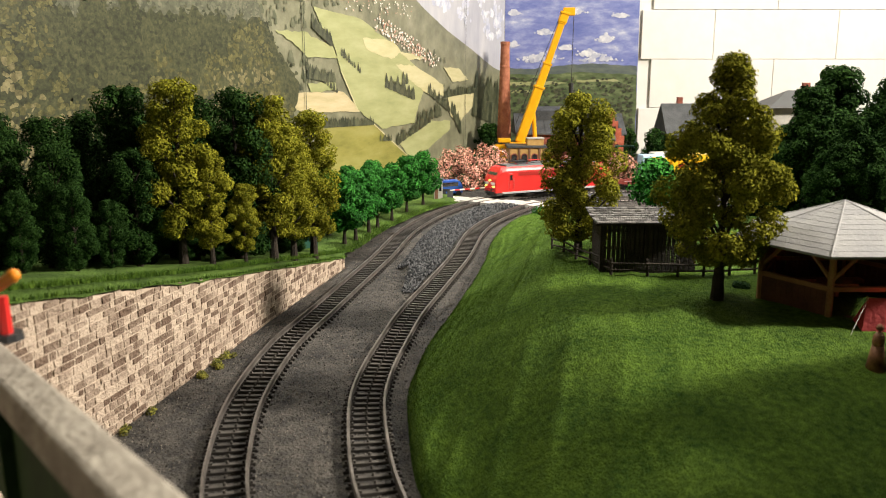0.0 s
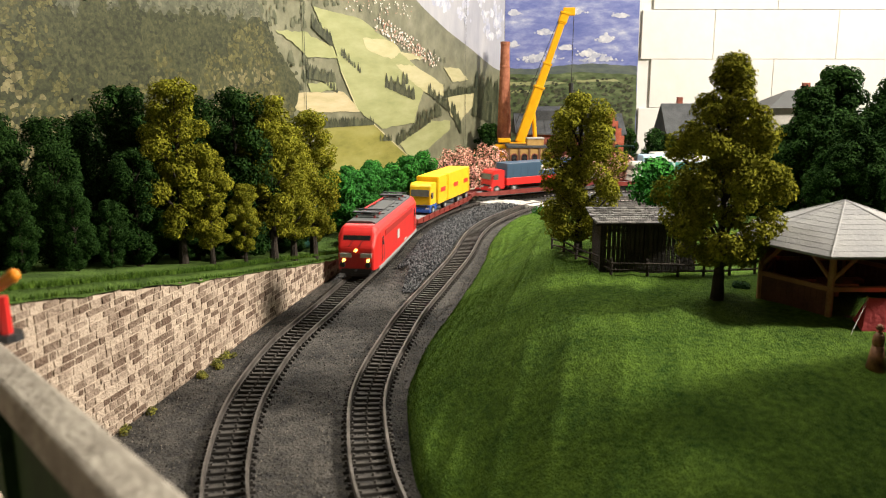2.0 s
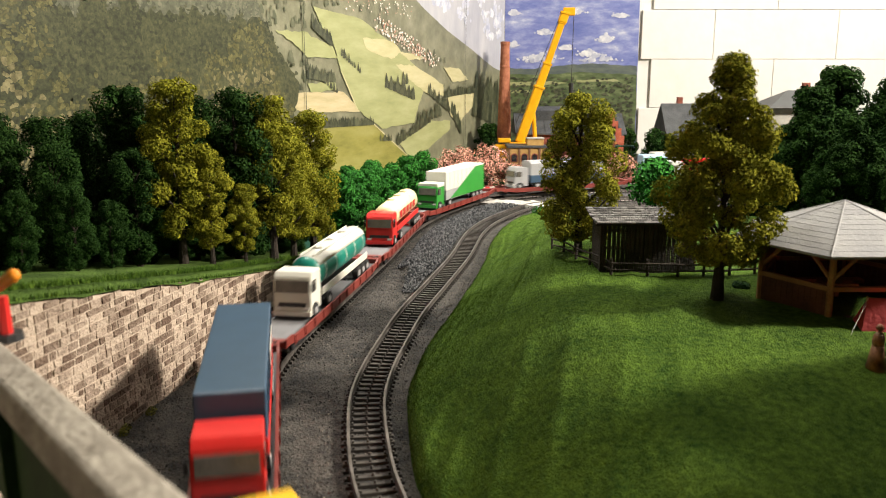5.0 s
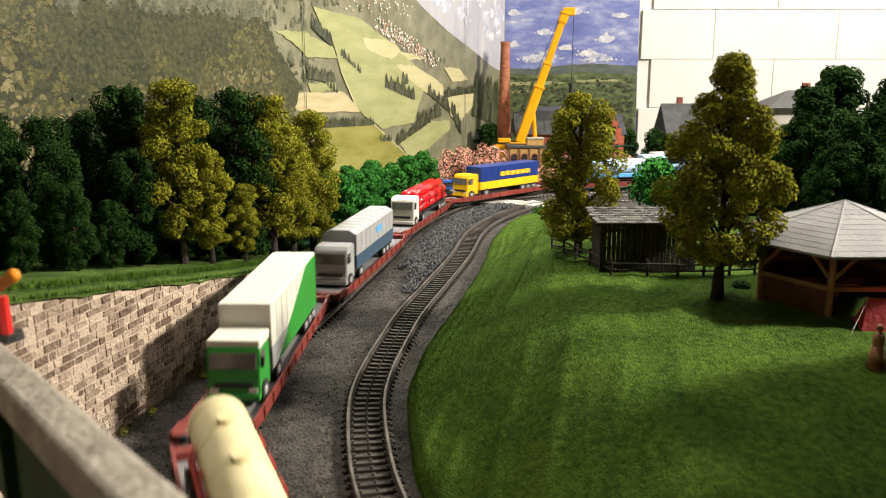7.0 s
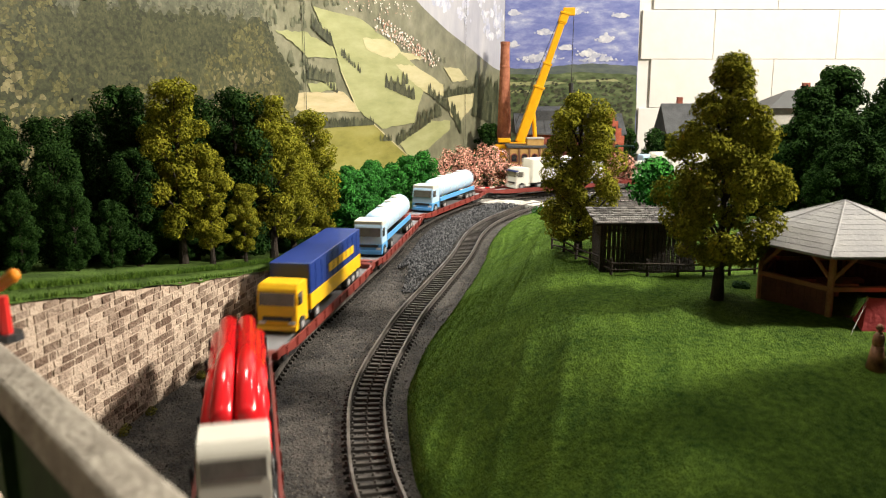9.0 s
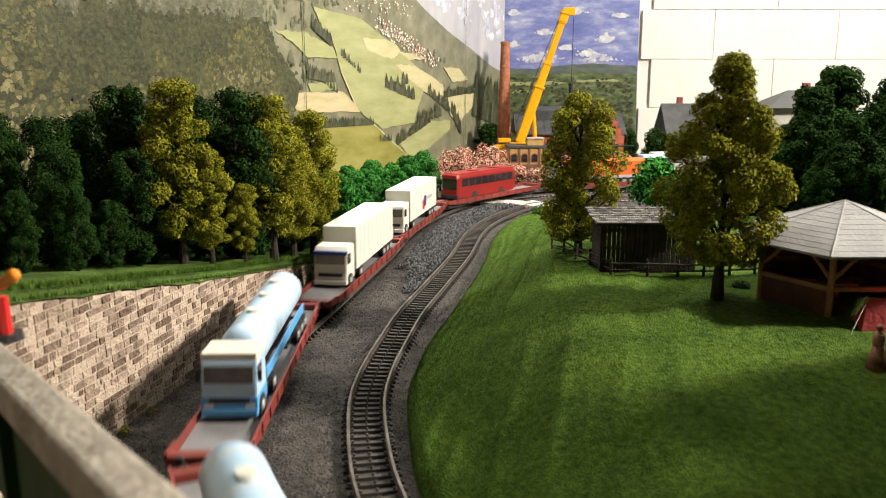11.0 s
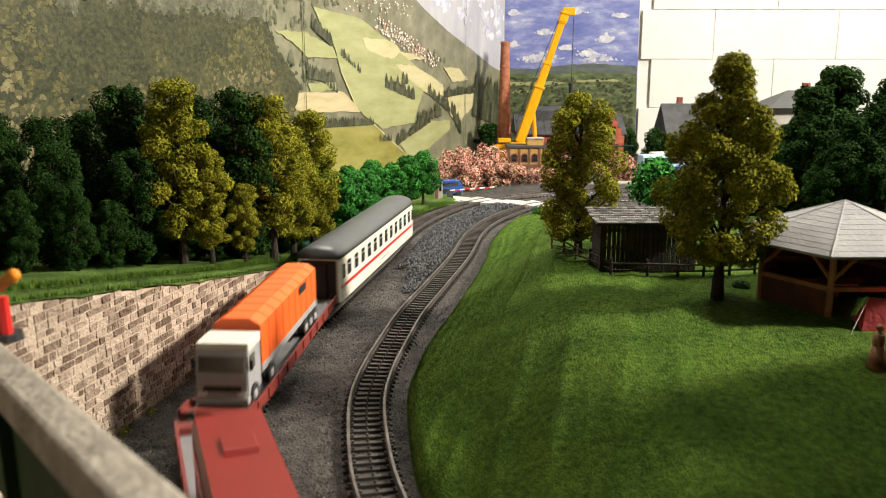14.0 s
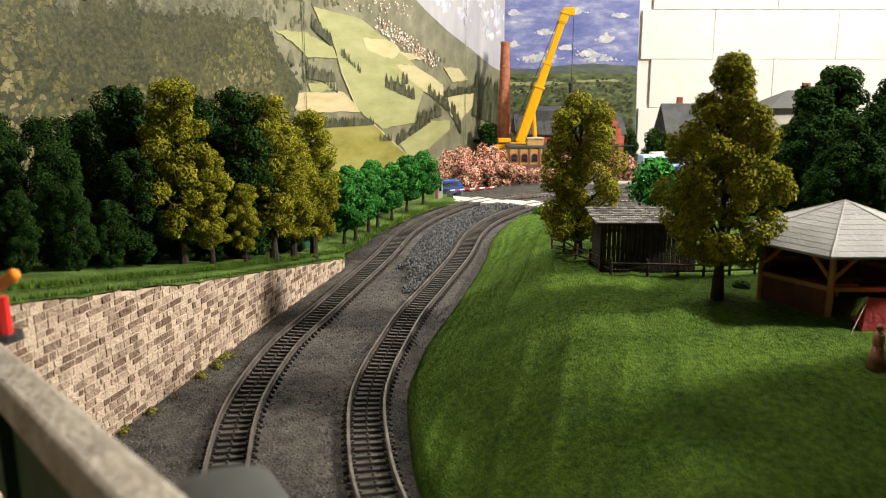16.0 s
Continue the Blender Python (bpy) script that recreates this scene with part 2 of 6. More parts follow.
rows = []
for y in np.concatenate([np.linspace(-0.5, 0.1, 10), np.linspace(0.12, 1.35, 160)]):
    w = wall_x(y) if y < 0.69 else wall_x(0.687) + (0.045 if y > 5 else 0) + (OUTER.x_at(min(y, 1.06), 0.3, 1.07) - 0.022 - wall_x(0.687)) * smoothstep(0.69, 0.73, y)
    cols = []
    for k in np.concatenate([np.linspace(0, 0.05, 20), np.linspace(0.06, 0.9, 40)]):
        x = max(w - 0.0008 - k, 0.13 + 0.4519 * (y - 1.8) + 0.0005 - 0.001 * k)
        b = bank_z(y) + 0.003 * smoothstep(0.0, 0.02, k)
        if k == 0 and y < 0.69:
            x, b = w + 0.0016, b - 0.0036
        cols.append((x, y, b + 0.0016 * noise.noise((x * 40, y * 40, 7)) + 0.001 * noise.noise((x * 150, y * 150, 2))))
    rows.append(cols)
tagged(grid_mesh("bank", rows, M["bank"], label="rough turf bank above the retaining wall"), category="bank")


# ---- tracks
def rail_mesh(line, s0, s1, off, name, parent):
    prof = [(-0.0008, -0.0031), (0.0008, -0.0031), (0.0004, -0.0024), (0.0004, -0.0008), (0.0006, -0.0006), (0.0006, 0.0), (-0.0006, 0.0), (-0.0006, -0.0006), (-0.0004, -0.0008), (-0.0004, -0.0024)]
    n = int((s1 - s0) / 0.006)
    verts, faces, k = [], [], len(prof)
    for i in range(n + 1):
        s = s0 + (s1 - s0) * i / n
        p, d = line.at(s), line.dir(s)
        nx, ny = d[1], -d[0]
        for a, z in prof:
            verts.append((p[0] + nx * (off + a), p[1] + ny * (off + a), z))
    for i in range(n):
        for j in range(k):
            faces.append((i * k + j, i * k + (j + 1) % k, (i + 1) * k + (j + 1) % k, (i + 1) * k + j))
    me = bpy.data.meshes.new(name)
    me.from_pydata(verts, [], faces)
    me.materials.append(M["rail"])
    ob = new(name, me)
    ob.parent = parent
    return ob


def sleeper_mesh():
    bm = bmesh.new()
    box(bm, -0.00115, 0.00115, -0.0118, 0.0118, -0.0056, -0.0030, bevel=0.0002)
    for y in (-0.0085, 0.0085):
        for o in (-0.0018, 0.0018):
            box(bm, -0.0007, 0.0007, y + o - 0.0005, y + o + 0.0005, -0.0031, -0.0020)
    rod(bm, (0, 0, -0.0032), (0, 0, -0.0018), 0.0008, 0.0005, 6)
    me = bpy.data.meshes.new("sleeper")
    bm.to_mesh(me)
    bm.free()
    me.materials.append(M["sleeper"])
    return me


SLEEPER = sleeper_mesh()


def build_track(name, line, label):
    tr = tagged(empty(name), label, "railway track", "two parallel tracks")
    s0, s1 = line.s[0] + 0.02, line.s[-1] - 0.02
    for off in (-0.0086, 0.0086):
        rail_mesh(line, s0, s1, off, "rail", tr)
    far_y = 1.15
    verts, faces = [], []
    base = np.array([v.co for v in SLEEPER.vertices])
    bf = [tuple(p.vertices) for p in SLEEPER.polygons]
    pitch, made = 0.0064, 0
    for i in range(int((s1 - s0) / pitch)):
        s = s0 + i * pitch
        p, d = line.at(s), line.dir(s)
        if 0.22 < p[1] < far_y and p[0] < 0.13 and made < 300:
            ob = new("sleeper", SLEEPER)
            ob.parent = tr
            ob.matrix_basis = pose(p[0], p[1], 0, 0, 0, math.degrees(math.atan2(d[1], d[0])) + random.uniform(-0.8, 0.8))
            made += 1
        elif -0.5 < p[1] and p[0] < 1.2:
            c, sn = d
            k = len(verts)
            verts += [(p[0] + c * v[0] - sn * v[1], p[1] + sn * v[0] + c * v[1], v[2]) for v in base]
            faces += [tuple(j + k for j in f) for f in bf]
    me = bpy.data.meshes.new("far_sleepers")
    me.from_pydata(verts, [], faces)
    me.materials.append(M["sleeper"])
    ob = new("far_sleepers", me)
    ob.parent = tr
    tagged(ob, kind="stuff")


build_track("outer_track", OUTER, "weathered steel track on dark plastic sleepers with centre studs")
build_track("inner_track", INNER, "weathered steel track on dark plastic sleepers beside the lawn")


# ---- trees
def leaf_cloud(clumps, count, size, seed, up=0.35):
    """A crown of small leaf quads scattered on clumps (centre, radii)."""
    rng = np.random.RandomState(seed)
    w = np.array([(c[3] * c[4] * c[5]) ** 0.66 for c in clumps])
    pick = rng.choice(len(clumps), count, p=w / w.sum())
    cl = np.array(clumps)[pick]
    v = rng.normal(size=(count, 3))
    v /= np.linalg.norm(v, axis=1)[:, None]
    lump = 1 + 0.22 * np.sin(v[:, 0] * 7 + pick) * np.sin(v[:, 1] * 6 + pick * 2.1) * np.sin(v[:, 2] * 8 + pick * 1.3)
    rad = (rng.uniform(0.62, 1.0, count) ** 0.35)[:, None] * lump[:, None]
    c = cl[:, :3] + v * cl[:, 3:6] * rad
    nrm = v + rng.normal(scale=0.36, size=(count, 3)) + [0, 0, up]
    nrm /= np.linalg.norm(nrm, axis=1)[:, None]
    t = np.cross(nrm, rng.normal(size=(count, 3)))
    t /= np.linalg.norm(t, axis=1)[:, None]
    b = np.cross(nrm, t)
    s = (size * rng.uniform(0.6, 1.35, count))[:, None]
    quad = np.stack([c - t * s, c + b * s * 0.62 + nrm * s * 0.2, c + t * s, c - b * s * 0.62 + nrm * s * 0.15], 1).reshape(-1, 3)
    return quad


def leaf_mesh(name, quad, material):
    me = bpy.data.meshes.new(name)
    n = len(quad) // 4
    me.from_pydata(quad.tolist(), [], [(4 * i, 4 * i + 1, 4 * i + 2, 4 * i + 3) for i in range(n)])
    me.materials.append(material)
    return me


def tree(name, height, spread, bare, leaf, seed, leaves=18000, leaf_size=0.00105, label="", group="", taper=0.6, clump=0.31, lean=0.0, n=38, fat=0.75):
    """height, crown radius, bare trunk as a share of the height. taper: where the crown is widest, low values high up."""
    rng = random.Random(seed)
    top = empty(name)
    tagged(top, label, "tree", group)
    clumps = []
    lobe = [rng.uniform(0.84, 1.12) for _ in range(9)]
    for i in range(n):
        f = (i + 0.5) / n
        prof = max(0.18, math.sin(math.pi * (0.10 + 0.86 * f ** taper)) ** fat) * lobe[int(f * 8.99)]
        a = i * 2.39996 + rng.uniform(-0.6, 0.6)
        d = spread * prof * rng.choice((0.30, 0.62, 0.78, 0.86)) * rng.uniform(0.85, 1.1)
        cr = spread * clump * rng.uniform(0.65, 1.35) * (0.6 + 0.4 * prof)
        z = height * (bare + (1.0 - bare) * f) + rng.uniform(-0.02, 0.02) * height
        clumps.append((d * math.cos(a) + lean * f, d * math.sin(a), min(max(z, height * bare + cr * 0.6), height - cr * 0.9), cr, cr, cr * rng.uniform(0.7, 1.0)))
    bm = bmesh.new()
    r0 = height * 0.016 + 0.0006
    for k in range(5):
        z0, z1 = height * 0.2 * k * 0.9 - (0.004 if k == 0 else 0), height * 0.2 * (k + 1) * 0.9
        rod(bm, (lean * k / 5, 0, z0), (lean * (k + 1) / 5, 0, z1), r0 * (1.5 if k == 0 else 1 - k * 0.17), r0 * (0.83 - k * 0.17), 8)
    part("trunk", bm, M["bark"], top)
    for c in clumps[::4]:
        zb = max(height * bare * 0.7, c[2] - spread * 0.7)
        bm = bmesh.new()
        rod(bm, (lean * zb / height, 0, zb), (c[0], c[1], c[2]), r0 * 0.40, r0 * 0.14, 5)
        part("limb", bm, M["bark"], top)
    ob = new("crown", leaf_mesh("crown", leaf_cloud(clumps, leaves, leaf_size, seed), leaf))
    ob.parent = top
    return top


def left_z(x, y):
    return bank_z(y) + 0.003


wood = "trees of the wood above the wall"
OLIVE = [tree("olive_tree", 0.116, 0.0225, 0.15, M["leaf_olive"], 11 + i, label="tall olive-green foam model tree with a dark trunk", group=wood, taper=0.8 + 0.15 * i, n=60, clump=0.30, leaves=26000, leaf_size=0.00082, fat=0.6) for i in range(3)]
DARK = [tree("dark_tree", 0.108, 0.026, 0.05, M["leaf_dark"], 31 + i, label="dense dark green model tree in the wood", group=wood, taper=0.9 + 0.2 * i, n=56, clump=0.30, leaves=24000, leaf_size=0.00090, fat=0.6) for i in range(2)]
BRIGHT = [tree("small_tree", 0.066, 0.0170, 0.24, M["leaf_bright"], 51 + i, leaves=7000, leaf_size=0.0014, n=26, label="small fresh green leafy tree with a brown trunk", group="row of small trees by the track", clump=0.42) for i in range(2)]


def put(protos, used, x, y, z, scale, turn):
    ob = protos[used % len(protos)]
    m = pose(x, y, z, 0, 0, turn) @ Matrix.Diagonal((scale, scale, scale, 1))
    if "placed" in ob.keys():
        return copy_thing(ob, m)
    ob["placed"] = 1
    ob.matrix_basis = m
    return ob


# front row by the wall, then the rows behind it up to the poster
spots = [(OLIVE, -0.158, 0.488, 0.97), (OLIVE, -0.143, 0.497, 0.62), (OLIVE, -0.118, 0.560, 0.98), (OLIVE, -0.101, 0.628, 1.0), (OLIVE, -0.128, 0.520, 0.72), (OLIVE, -0.110, 0.592, 0.86),
         (DARK, -0.139, 0.548, 1.08), (DARK, -0.192, 0.500, 1.02), (DARK, -0.178, 0.470, 0.60), (DARK, -0.222, 0.455, 0.78), (DARK, -0.205, 0.430, 0.60), (DARK, -0.240, 0.430, 0.66), (DARK, -0.262, 0.475, 0.80),
         (DARK, -0.165, 0.535, 1.00), (DARK, -0.148, 0.590, 0.98), (OLIVE, -0.130, 0.640, 0.96), (OLIVE, -0.108, 0.668, 0.84), (DARK, -0.188, 0.560, 0.95), (DARK, -0.225, 0.520, 0.84), (DARK, -0.285, 0.52, 0.80),
         (DARK, -0.215, 0.590, 0.90), (DARK, -0.170, 0.640, 0.90), (DARK, -0.140, 0.690, 0.85), (DARK, -0.250, 0.560, 0.85), (DARK, -0.310, 0.56, 0.85), (DARK, -0.270, 0.395, 0.62)]
for i, (pr, x, y, sc) in enumerate(spots):
    put(pr, i, x, y, left_z(x, y) - 0.001, sc, i * 77)
for i, (x, y, sc) in enumerate([(-0.190, 0.415, 0.40), (-0.205, 0.390, 0.38), (-0.220, 0.370, 0.36), (-0.184, 0.445, 0.36), (-0.180, 0.495, 0.40), (-0.165, 0.515, 0.36), (-0.150, 0.535, 0.34), (-0.152, 0.575, 0.36), (-0.138, 0.600, 0.34), (-0.126, 0.630, 0.34),
                                (-0.118, 0.660, 0.34), (-0.215, 0.480, 0.42), (-0.238, 0.400, 0.40), (-0.230, 0.440, 0.40), (-0.200, 0.540, 0.40), (-0.250, 0.460, 0.40), (-0.176, 0.590, 0.38), (-0.158, 0.625, 0.38), (-0.190, 0.465, 0.34), (-0.125, 0.690, 0.36)]):
    put(DARK, i, x, y, left_z(x, y) - 0.001, sc, i * 97)
for i, (x, y, sc) in enumerate([(-0.090, 0.735, 0.98), (-0.083, 0.765, 1.0), (-0.075, 0.815, 1.0), (-0.069, 0.852, 0.97), (-0.057, 0.902, 1.0), (-0.043, 0.962, 1.02), (-0.025, 1.020, 1.06), (-0.112, 0.790, 1.0), (-0.100, 0.860, 1.0), (-0.080, 0.930, 0.98)]):
    put(BRIGHT, i, x, y, left_z(x, y) - 0.001, sc, i * 131)

tall = tree("olive_tree", 0.121, 0.0305, 0.15, M["leaf_olive"], 71, fat=1.0, n=90, clump=0.25, leaf_size=0.0008, leaves=62000, label="tall olive-green model tree on the lawn", taper=0.64)
tall.matrix_basis = pose(0.1384, 0.4002, lawn_z(0.1384, 0.4002), 0, 0, 40)
mid = tree("olive_tree", 0.101, 0.0260, 0.08, M["leaf_olive"], 72, fat=0.6, leaf_size=0.0008, n=70, clump=0.30, leaves=46000, label="olive-green model tree leaning beside the wooden shed", taper=0.66)
mid.matrix_basis = pose(0.0875, 0.520, lawn_z(0.0875, 0.52), 0, 0, 110)
east = "dark trees behind the pavilion"
E_TREES = [tree("dark_tree", 0.125, 0.042, 0.04, M["leaf_dark"], 81 + i, leaves=30000, leaf_size=0.0015, n=60, clump=0.28, fat=0.95, taper=0.62, label="large dark green model tree behind the pavilion", group=east) for i in range(2)]
for i, (x, y, sc) in enumerate([(0.345, 0.730, 1.06), (0.412, 0.760, 1.02), (0.312, 0.700, 0.84), (0.372, 0.660, 0.86), (0.440, 0.690, 0.95), (0.318, 0.640, 0.66), (0.460, 0.80, 1.15), (0.390, 0.83, 1.10), (0.300, 0.780, 0.70), (0.290, 0.600, 0.50), (0.345, 0.590, 0.62),
                                # These nine stand out of view beside the lawn, added to cast shade on it.
                                (0.34, 0.300, 1.0), (0.246, 0.288, 0.95), (0.300, 0.255, 1.25), (0.205, 0.215, 1.0), (0.180, 0.155, 0.95), (0.265, 0.17, 1.2), (0.30, 0.225, 1.2), (0.170, 0.09, 0.9), (0.25, 0.09, 1.1)]):
    put(E_TREES, i, x, y, lawn_z(x, y) - 0.001, sc, i * 60)
g = tree("small_tree", 0.064, 0.028, 0.2, M["leaf_bright"], 91, leaves=4000, leaf_size=0.0024, label="fresh green broad-leaved tree beside the road", clump=0.45)
g.matrix_basis = pose(0.247, 0.945, lawn_z(0.247, 0.945), 0, 0, 0)

# ---- the retaining wall
wall = tagged(empty("retaining_wall"), "retaining wall of pale brown squared stones", "wall", kind="structure")
bm = bmesh.new()
ys = np.linspace(-0.1, 0.687, 80)
vs = []
for y in ys:
    d = Vector((wall_x(y + 0.01) - wall_x(y - 0.01), 0.02, 0)).normalized()
    nrm = Vector((d.y, -d.x, 0))
    p = Vector((wall_x(y), y, 0))
    t = bank_z(y) - 0.0042
    q = p - nrm * 0.010
    vs.append([bm.verts.new((p.x, p.y, -0.012)), bm.verts.new((p.x, p.y, t)), bm.verts.new((q.x, q.y, t)), bm.verts.new((q.x, q.y, -0.012))])
for a, b in zip(vs, vs[1:]):
    for k in range(4):
        bm.faces.new((a[k], a[(k + 1) % 4], b[(k + 1) % 4], b[k]))
bm.faces.new(vs[-1])
bm.faces.new(vs[0][::-1])
bmesh.ops.recalc_face_normals(bm, faces=bm.faces)
part("core", bm, M["mortar"], wall)


def stone_mesh(seed):
    rng = random.Random(seed)
    bm = bmesh.new()
    box(bm, -0.5, 0.5, -1.0, 1.0, -0.5, 0.5)
    for v in bm.verts:
        if v.co.y > 0:
            v.co.x += rng.uniform(-0.06, 0.02) * (1 if v.co.x > 0 else -1)
            v.co.z += rng.uniform(-0.10, 0.03) * (1 if v.co.z > 0 else -1)
            v.co.y += rng.uniform(-0.3, 0.3)
    me = bpy.data.meshes.new("stone")
    bm.normal_update()
    bm.to_mesh(me)
    bm.free()
    me.materials.append(M["stone"])
    return me


STONES = [stone_mesh(i) for i in range(6)]
rng = random.Random(5)
course, made, far_v, far_f = 0.0035, 0, [], []
z, k = -0.010, 0
while z < 0.085:
    h = course * rng.uniform(0.85, 1.15)
    y = 0.16 + rng.uniform(0, 0.006)
    while y < 0.685:
        ln = rng.choice([0.0036, 0.005, 0.0062, 0.0075, 0.009]) * rng.uniform(0.9, 1.1)
        ym = min(y + ln / 2, 0.684)
        if z + h < bank_z(ym) - 0.0026:
            d = Vector((wall_x(ym + 0.008) - wall_x(ym - 0.008), 0.016, 0)).normalized()
            ang = math.degrees(math.atan2(d.y, d.x))
            m = pose(wall_x(ym), ym, z + h / 2, 0, 0, ang + 180 + rng.uniform(-1.5, 1.5)) @ Matrix.Diagonal((ln - 0.00065, 0.00045 * rng.uniform(0.5, 1.6), h - 0.00055, 1))
            me = rng.choice(STONES)
            if 0.30 < ym < 0.44 and made < 300 and rng.random() < 0.9:
                ob = new("stone", me)
                ob.parent = wall
                ob.matrix_basis = m
                made += 1
            else:
                k0 = len(far_v)
                far_v += [tuple(m @ v.co) for v in me.vertices]
                far_f += [tuple(j + k0 for j in p.vertices) for p in me.polygons]
        y += ln
    z += h
me = bpy.data.meshes.new("stones")
me.from_pydata(far_v, [], far_f)
me.materials.append(M["stone_joined"])
ob = new("stones", me)
ob.parent = wall
tagged(ob, kind="stuff")


# ---- the train
def paint(name, col, rough=0.35, k=0.82, scale=90):
    return mat(name, tuple(c * k for c in col), col, rough, scale=scale, contrast=(0.3, 0.6), spec=0.45)


RED = paint("traffic_red_paint", (0.62, 0.025, 0.022))
BUSRED = paint("bus_red_paint", (0.24, 0.014, 0.012))
DARKRED = paint("dark_red_plastic", (0.36, 0.02, 0.018))
ROOFGREY = paint("roof_grey_paint", (0.075, 0.078, 0.080), 0.55)
DARKROOF = paint("coach_roof_paint", (0.075, 0.08, 0.082), 0.4)
BLACK = paint("black_plastic", (0.018, 0.018, 0.02), 0.5)
GLASS = mat("dark_window", (0.012, 0.012, 0.015), rough=0.08, spec=0.8)
CABGLASS = mat("cab_window", (0.085, 0.075, 0.068), (0.15, 0.135, 0.12), 0.1, scale=120, spec=0.7)
LAMP = mat("warm_headlight", (1.0, 0.72, 0.12), emit=5.0)
LENS = mat("clear_lens", (0.75, 0.75, 0.72), rough=0.15)
STRIPE = paint("light_grey_stripe", (0.55, 0.54, 0.52))
WAGON = paint("oxide_red_plastic", (0.20, 0.032, 0.024), 0.5, 0.7)
DECK = paint("grey_deck", (0.20, 0.20, 0.21), 0.6, 0.7)
STEEL = mat("wheel_steel", (0.25, 0.24, 0.23), (0.4, 0.39, 0.37), 0.35, 0.9, scale=100)
CREAM = paint("cream_paint", (0.80, 0.70, 0.42))
WHITE = paint("white_plastic", (0.68, 0.66, 0.59), 0.4, 0.93)
IVORY = paint("ivory_coach_paint", (0.74, 0.70, 0.60), 0.4, 0.92)
YELLOW = paint("yellow_plastic", (0.86, 0.50, 0.012))
BLUE = paint("blue_plastic", (0.02, 0.085, 0.36))
NAVY = paint("navy_plastic", (0.012, 0.035, 0.20))
SLATE = paint("slate_blue_plastic", (0.045, 0.085, 0.14))
GREEN = paint("green_plastic", (0.03, 0.27, 0.035))
TEAL = paint("teal_plastic", (0.01, 0.20, 0.15))
SILVER = paint("grey_plastic", (0.36, 0.36, 0.37))
LIGHTBLUE = paint("light_blue_plastic", (0.10, 0.36, 0.72))
PALEBLUE = paint("pale_blue_plastic", (0.46, 0.64, 0.84))
ORANGE = paint("orange_tarpaulin", (0.85, 0.13, 0.018), 0.5)
TYRE = mat("tyre_rubber", (0.015, 0.015, 0.015), (0.03, 0.03, 0.03), 0.85, scale=200)
TUBE = paint("red_gloss_tube", (0.66, 0.012, 0.018), 0.15)
SIGN = paint("red_lettering", (0.6, 0.03, 0.03))


def loft(bm, sections):
    rings = [[bm.verts.new(p) for p in s] for s in sections]
    n = len(rings[0])
    for a, b in zip(rings, rings[1:]):
        for i in range(n):
            bm.faces.new((a[i], a[(i + 1) % n], b[(i + 1) % n], b[i]))
    bm.faces.new(rings[0][::-1])
    bm.faces.new(rings[-1])
    bmesh.ops.recalc_face_normals(bm, faces=bm.faces)
    return bm


def bx(name, x0, x1, y0, y1, z0, z1, material, parent, bevel=0.0, label=""):
    bm = bmesh.new()
    box(bm, x0, x1, y0, y1, z0, z1, None, bevel)
    return part(name, bm, material, parent, label)


def wheelset(parent, x, r=0.0055, half=0.0088, name="wheelset"):
    bm = bmesh.new()
    for s in (-1, 1):
        rod(bm, (x, s * (half - 0.0014), r), (x, s * (half + 0.0012), r), r, r * 0.98, 16)
        rod(bm, (x, s * (half - 0.0022), r), (x, s * (half - 0.0014), r), r * 1.09, r * 1.09, 16)
    rod(bm, (x, -half, r), (x, half, r), 0.001, None, 6)
    return part(name, bm, STEEL, parent)


def bogie(parent, x, r=0.0055, base=0.016, half=0.0125, axles=2):
    bm = bmesh.new()
    for s in (-1, 1):
        y = s * half
        box(bm, x - base * 0.5 * axles / 2 - 0.006, x + base * 0.5 * axles / 2 + 0.006, y - 0.001, y + 0.001, r * 0.6, r * 1.5, bevel=0.0005)
        for k in range(axles):
            ax = x + (k - (axles - 1) / 2) * base
            box(bm, ax - 0.0022, ax + 0.0022, y + s * 0.0002 - 0.0012, y + s * 0.0002 + 0.0012, r * 0.55, r * 1.7, bevel=0.0004)
        box(bm, x - 0.002, x + 0.002, y - 0.0014, y + 0.0014, r * 0.4, r * 1.3, bevel=0.0004)
    box(bm, x - 0.004, x + 0.004, -half, half, r * 0.9, r * 1.7)
    b = part("bogie", bm, BLACK, parent)
    for k in range(axles):
        wheelset(b, x + (k - (axles - 1) / 2) * base, r)


def sect(x, w, zb, zs, zt, wt, lean=0.0):
    """A body section: half width w from zb to zs, drawn in to wt at zt."""
    h = (w, wt)
    zm = zs + (zt - zs) * 0.6
    wm = w + (wt - w) * 0.42
    return [(x, -w, zb), (x, w, zb), (x - lean * 0.0, w, zs), (x, wm, zm), (x, wt, zt), (x, -wt, zt), (x, -wm, zm), (x, -w, zs)]


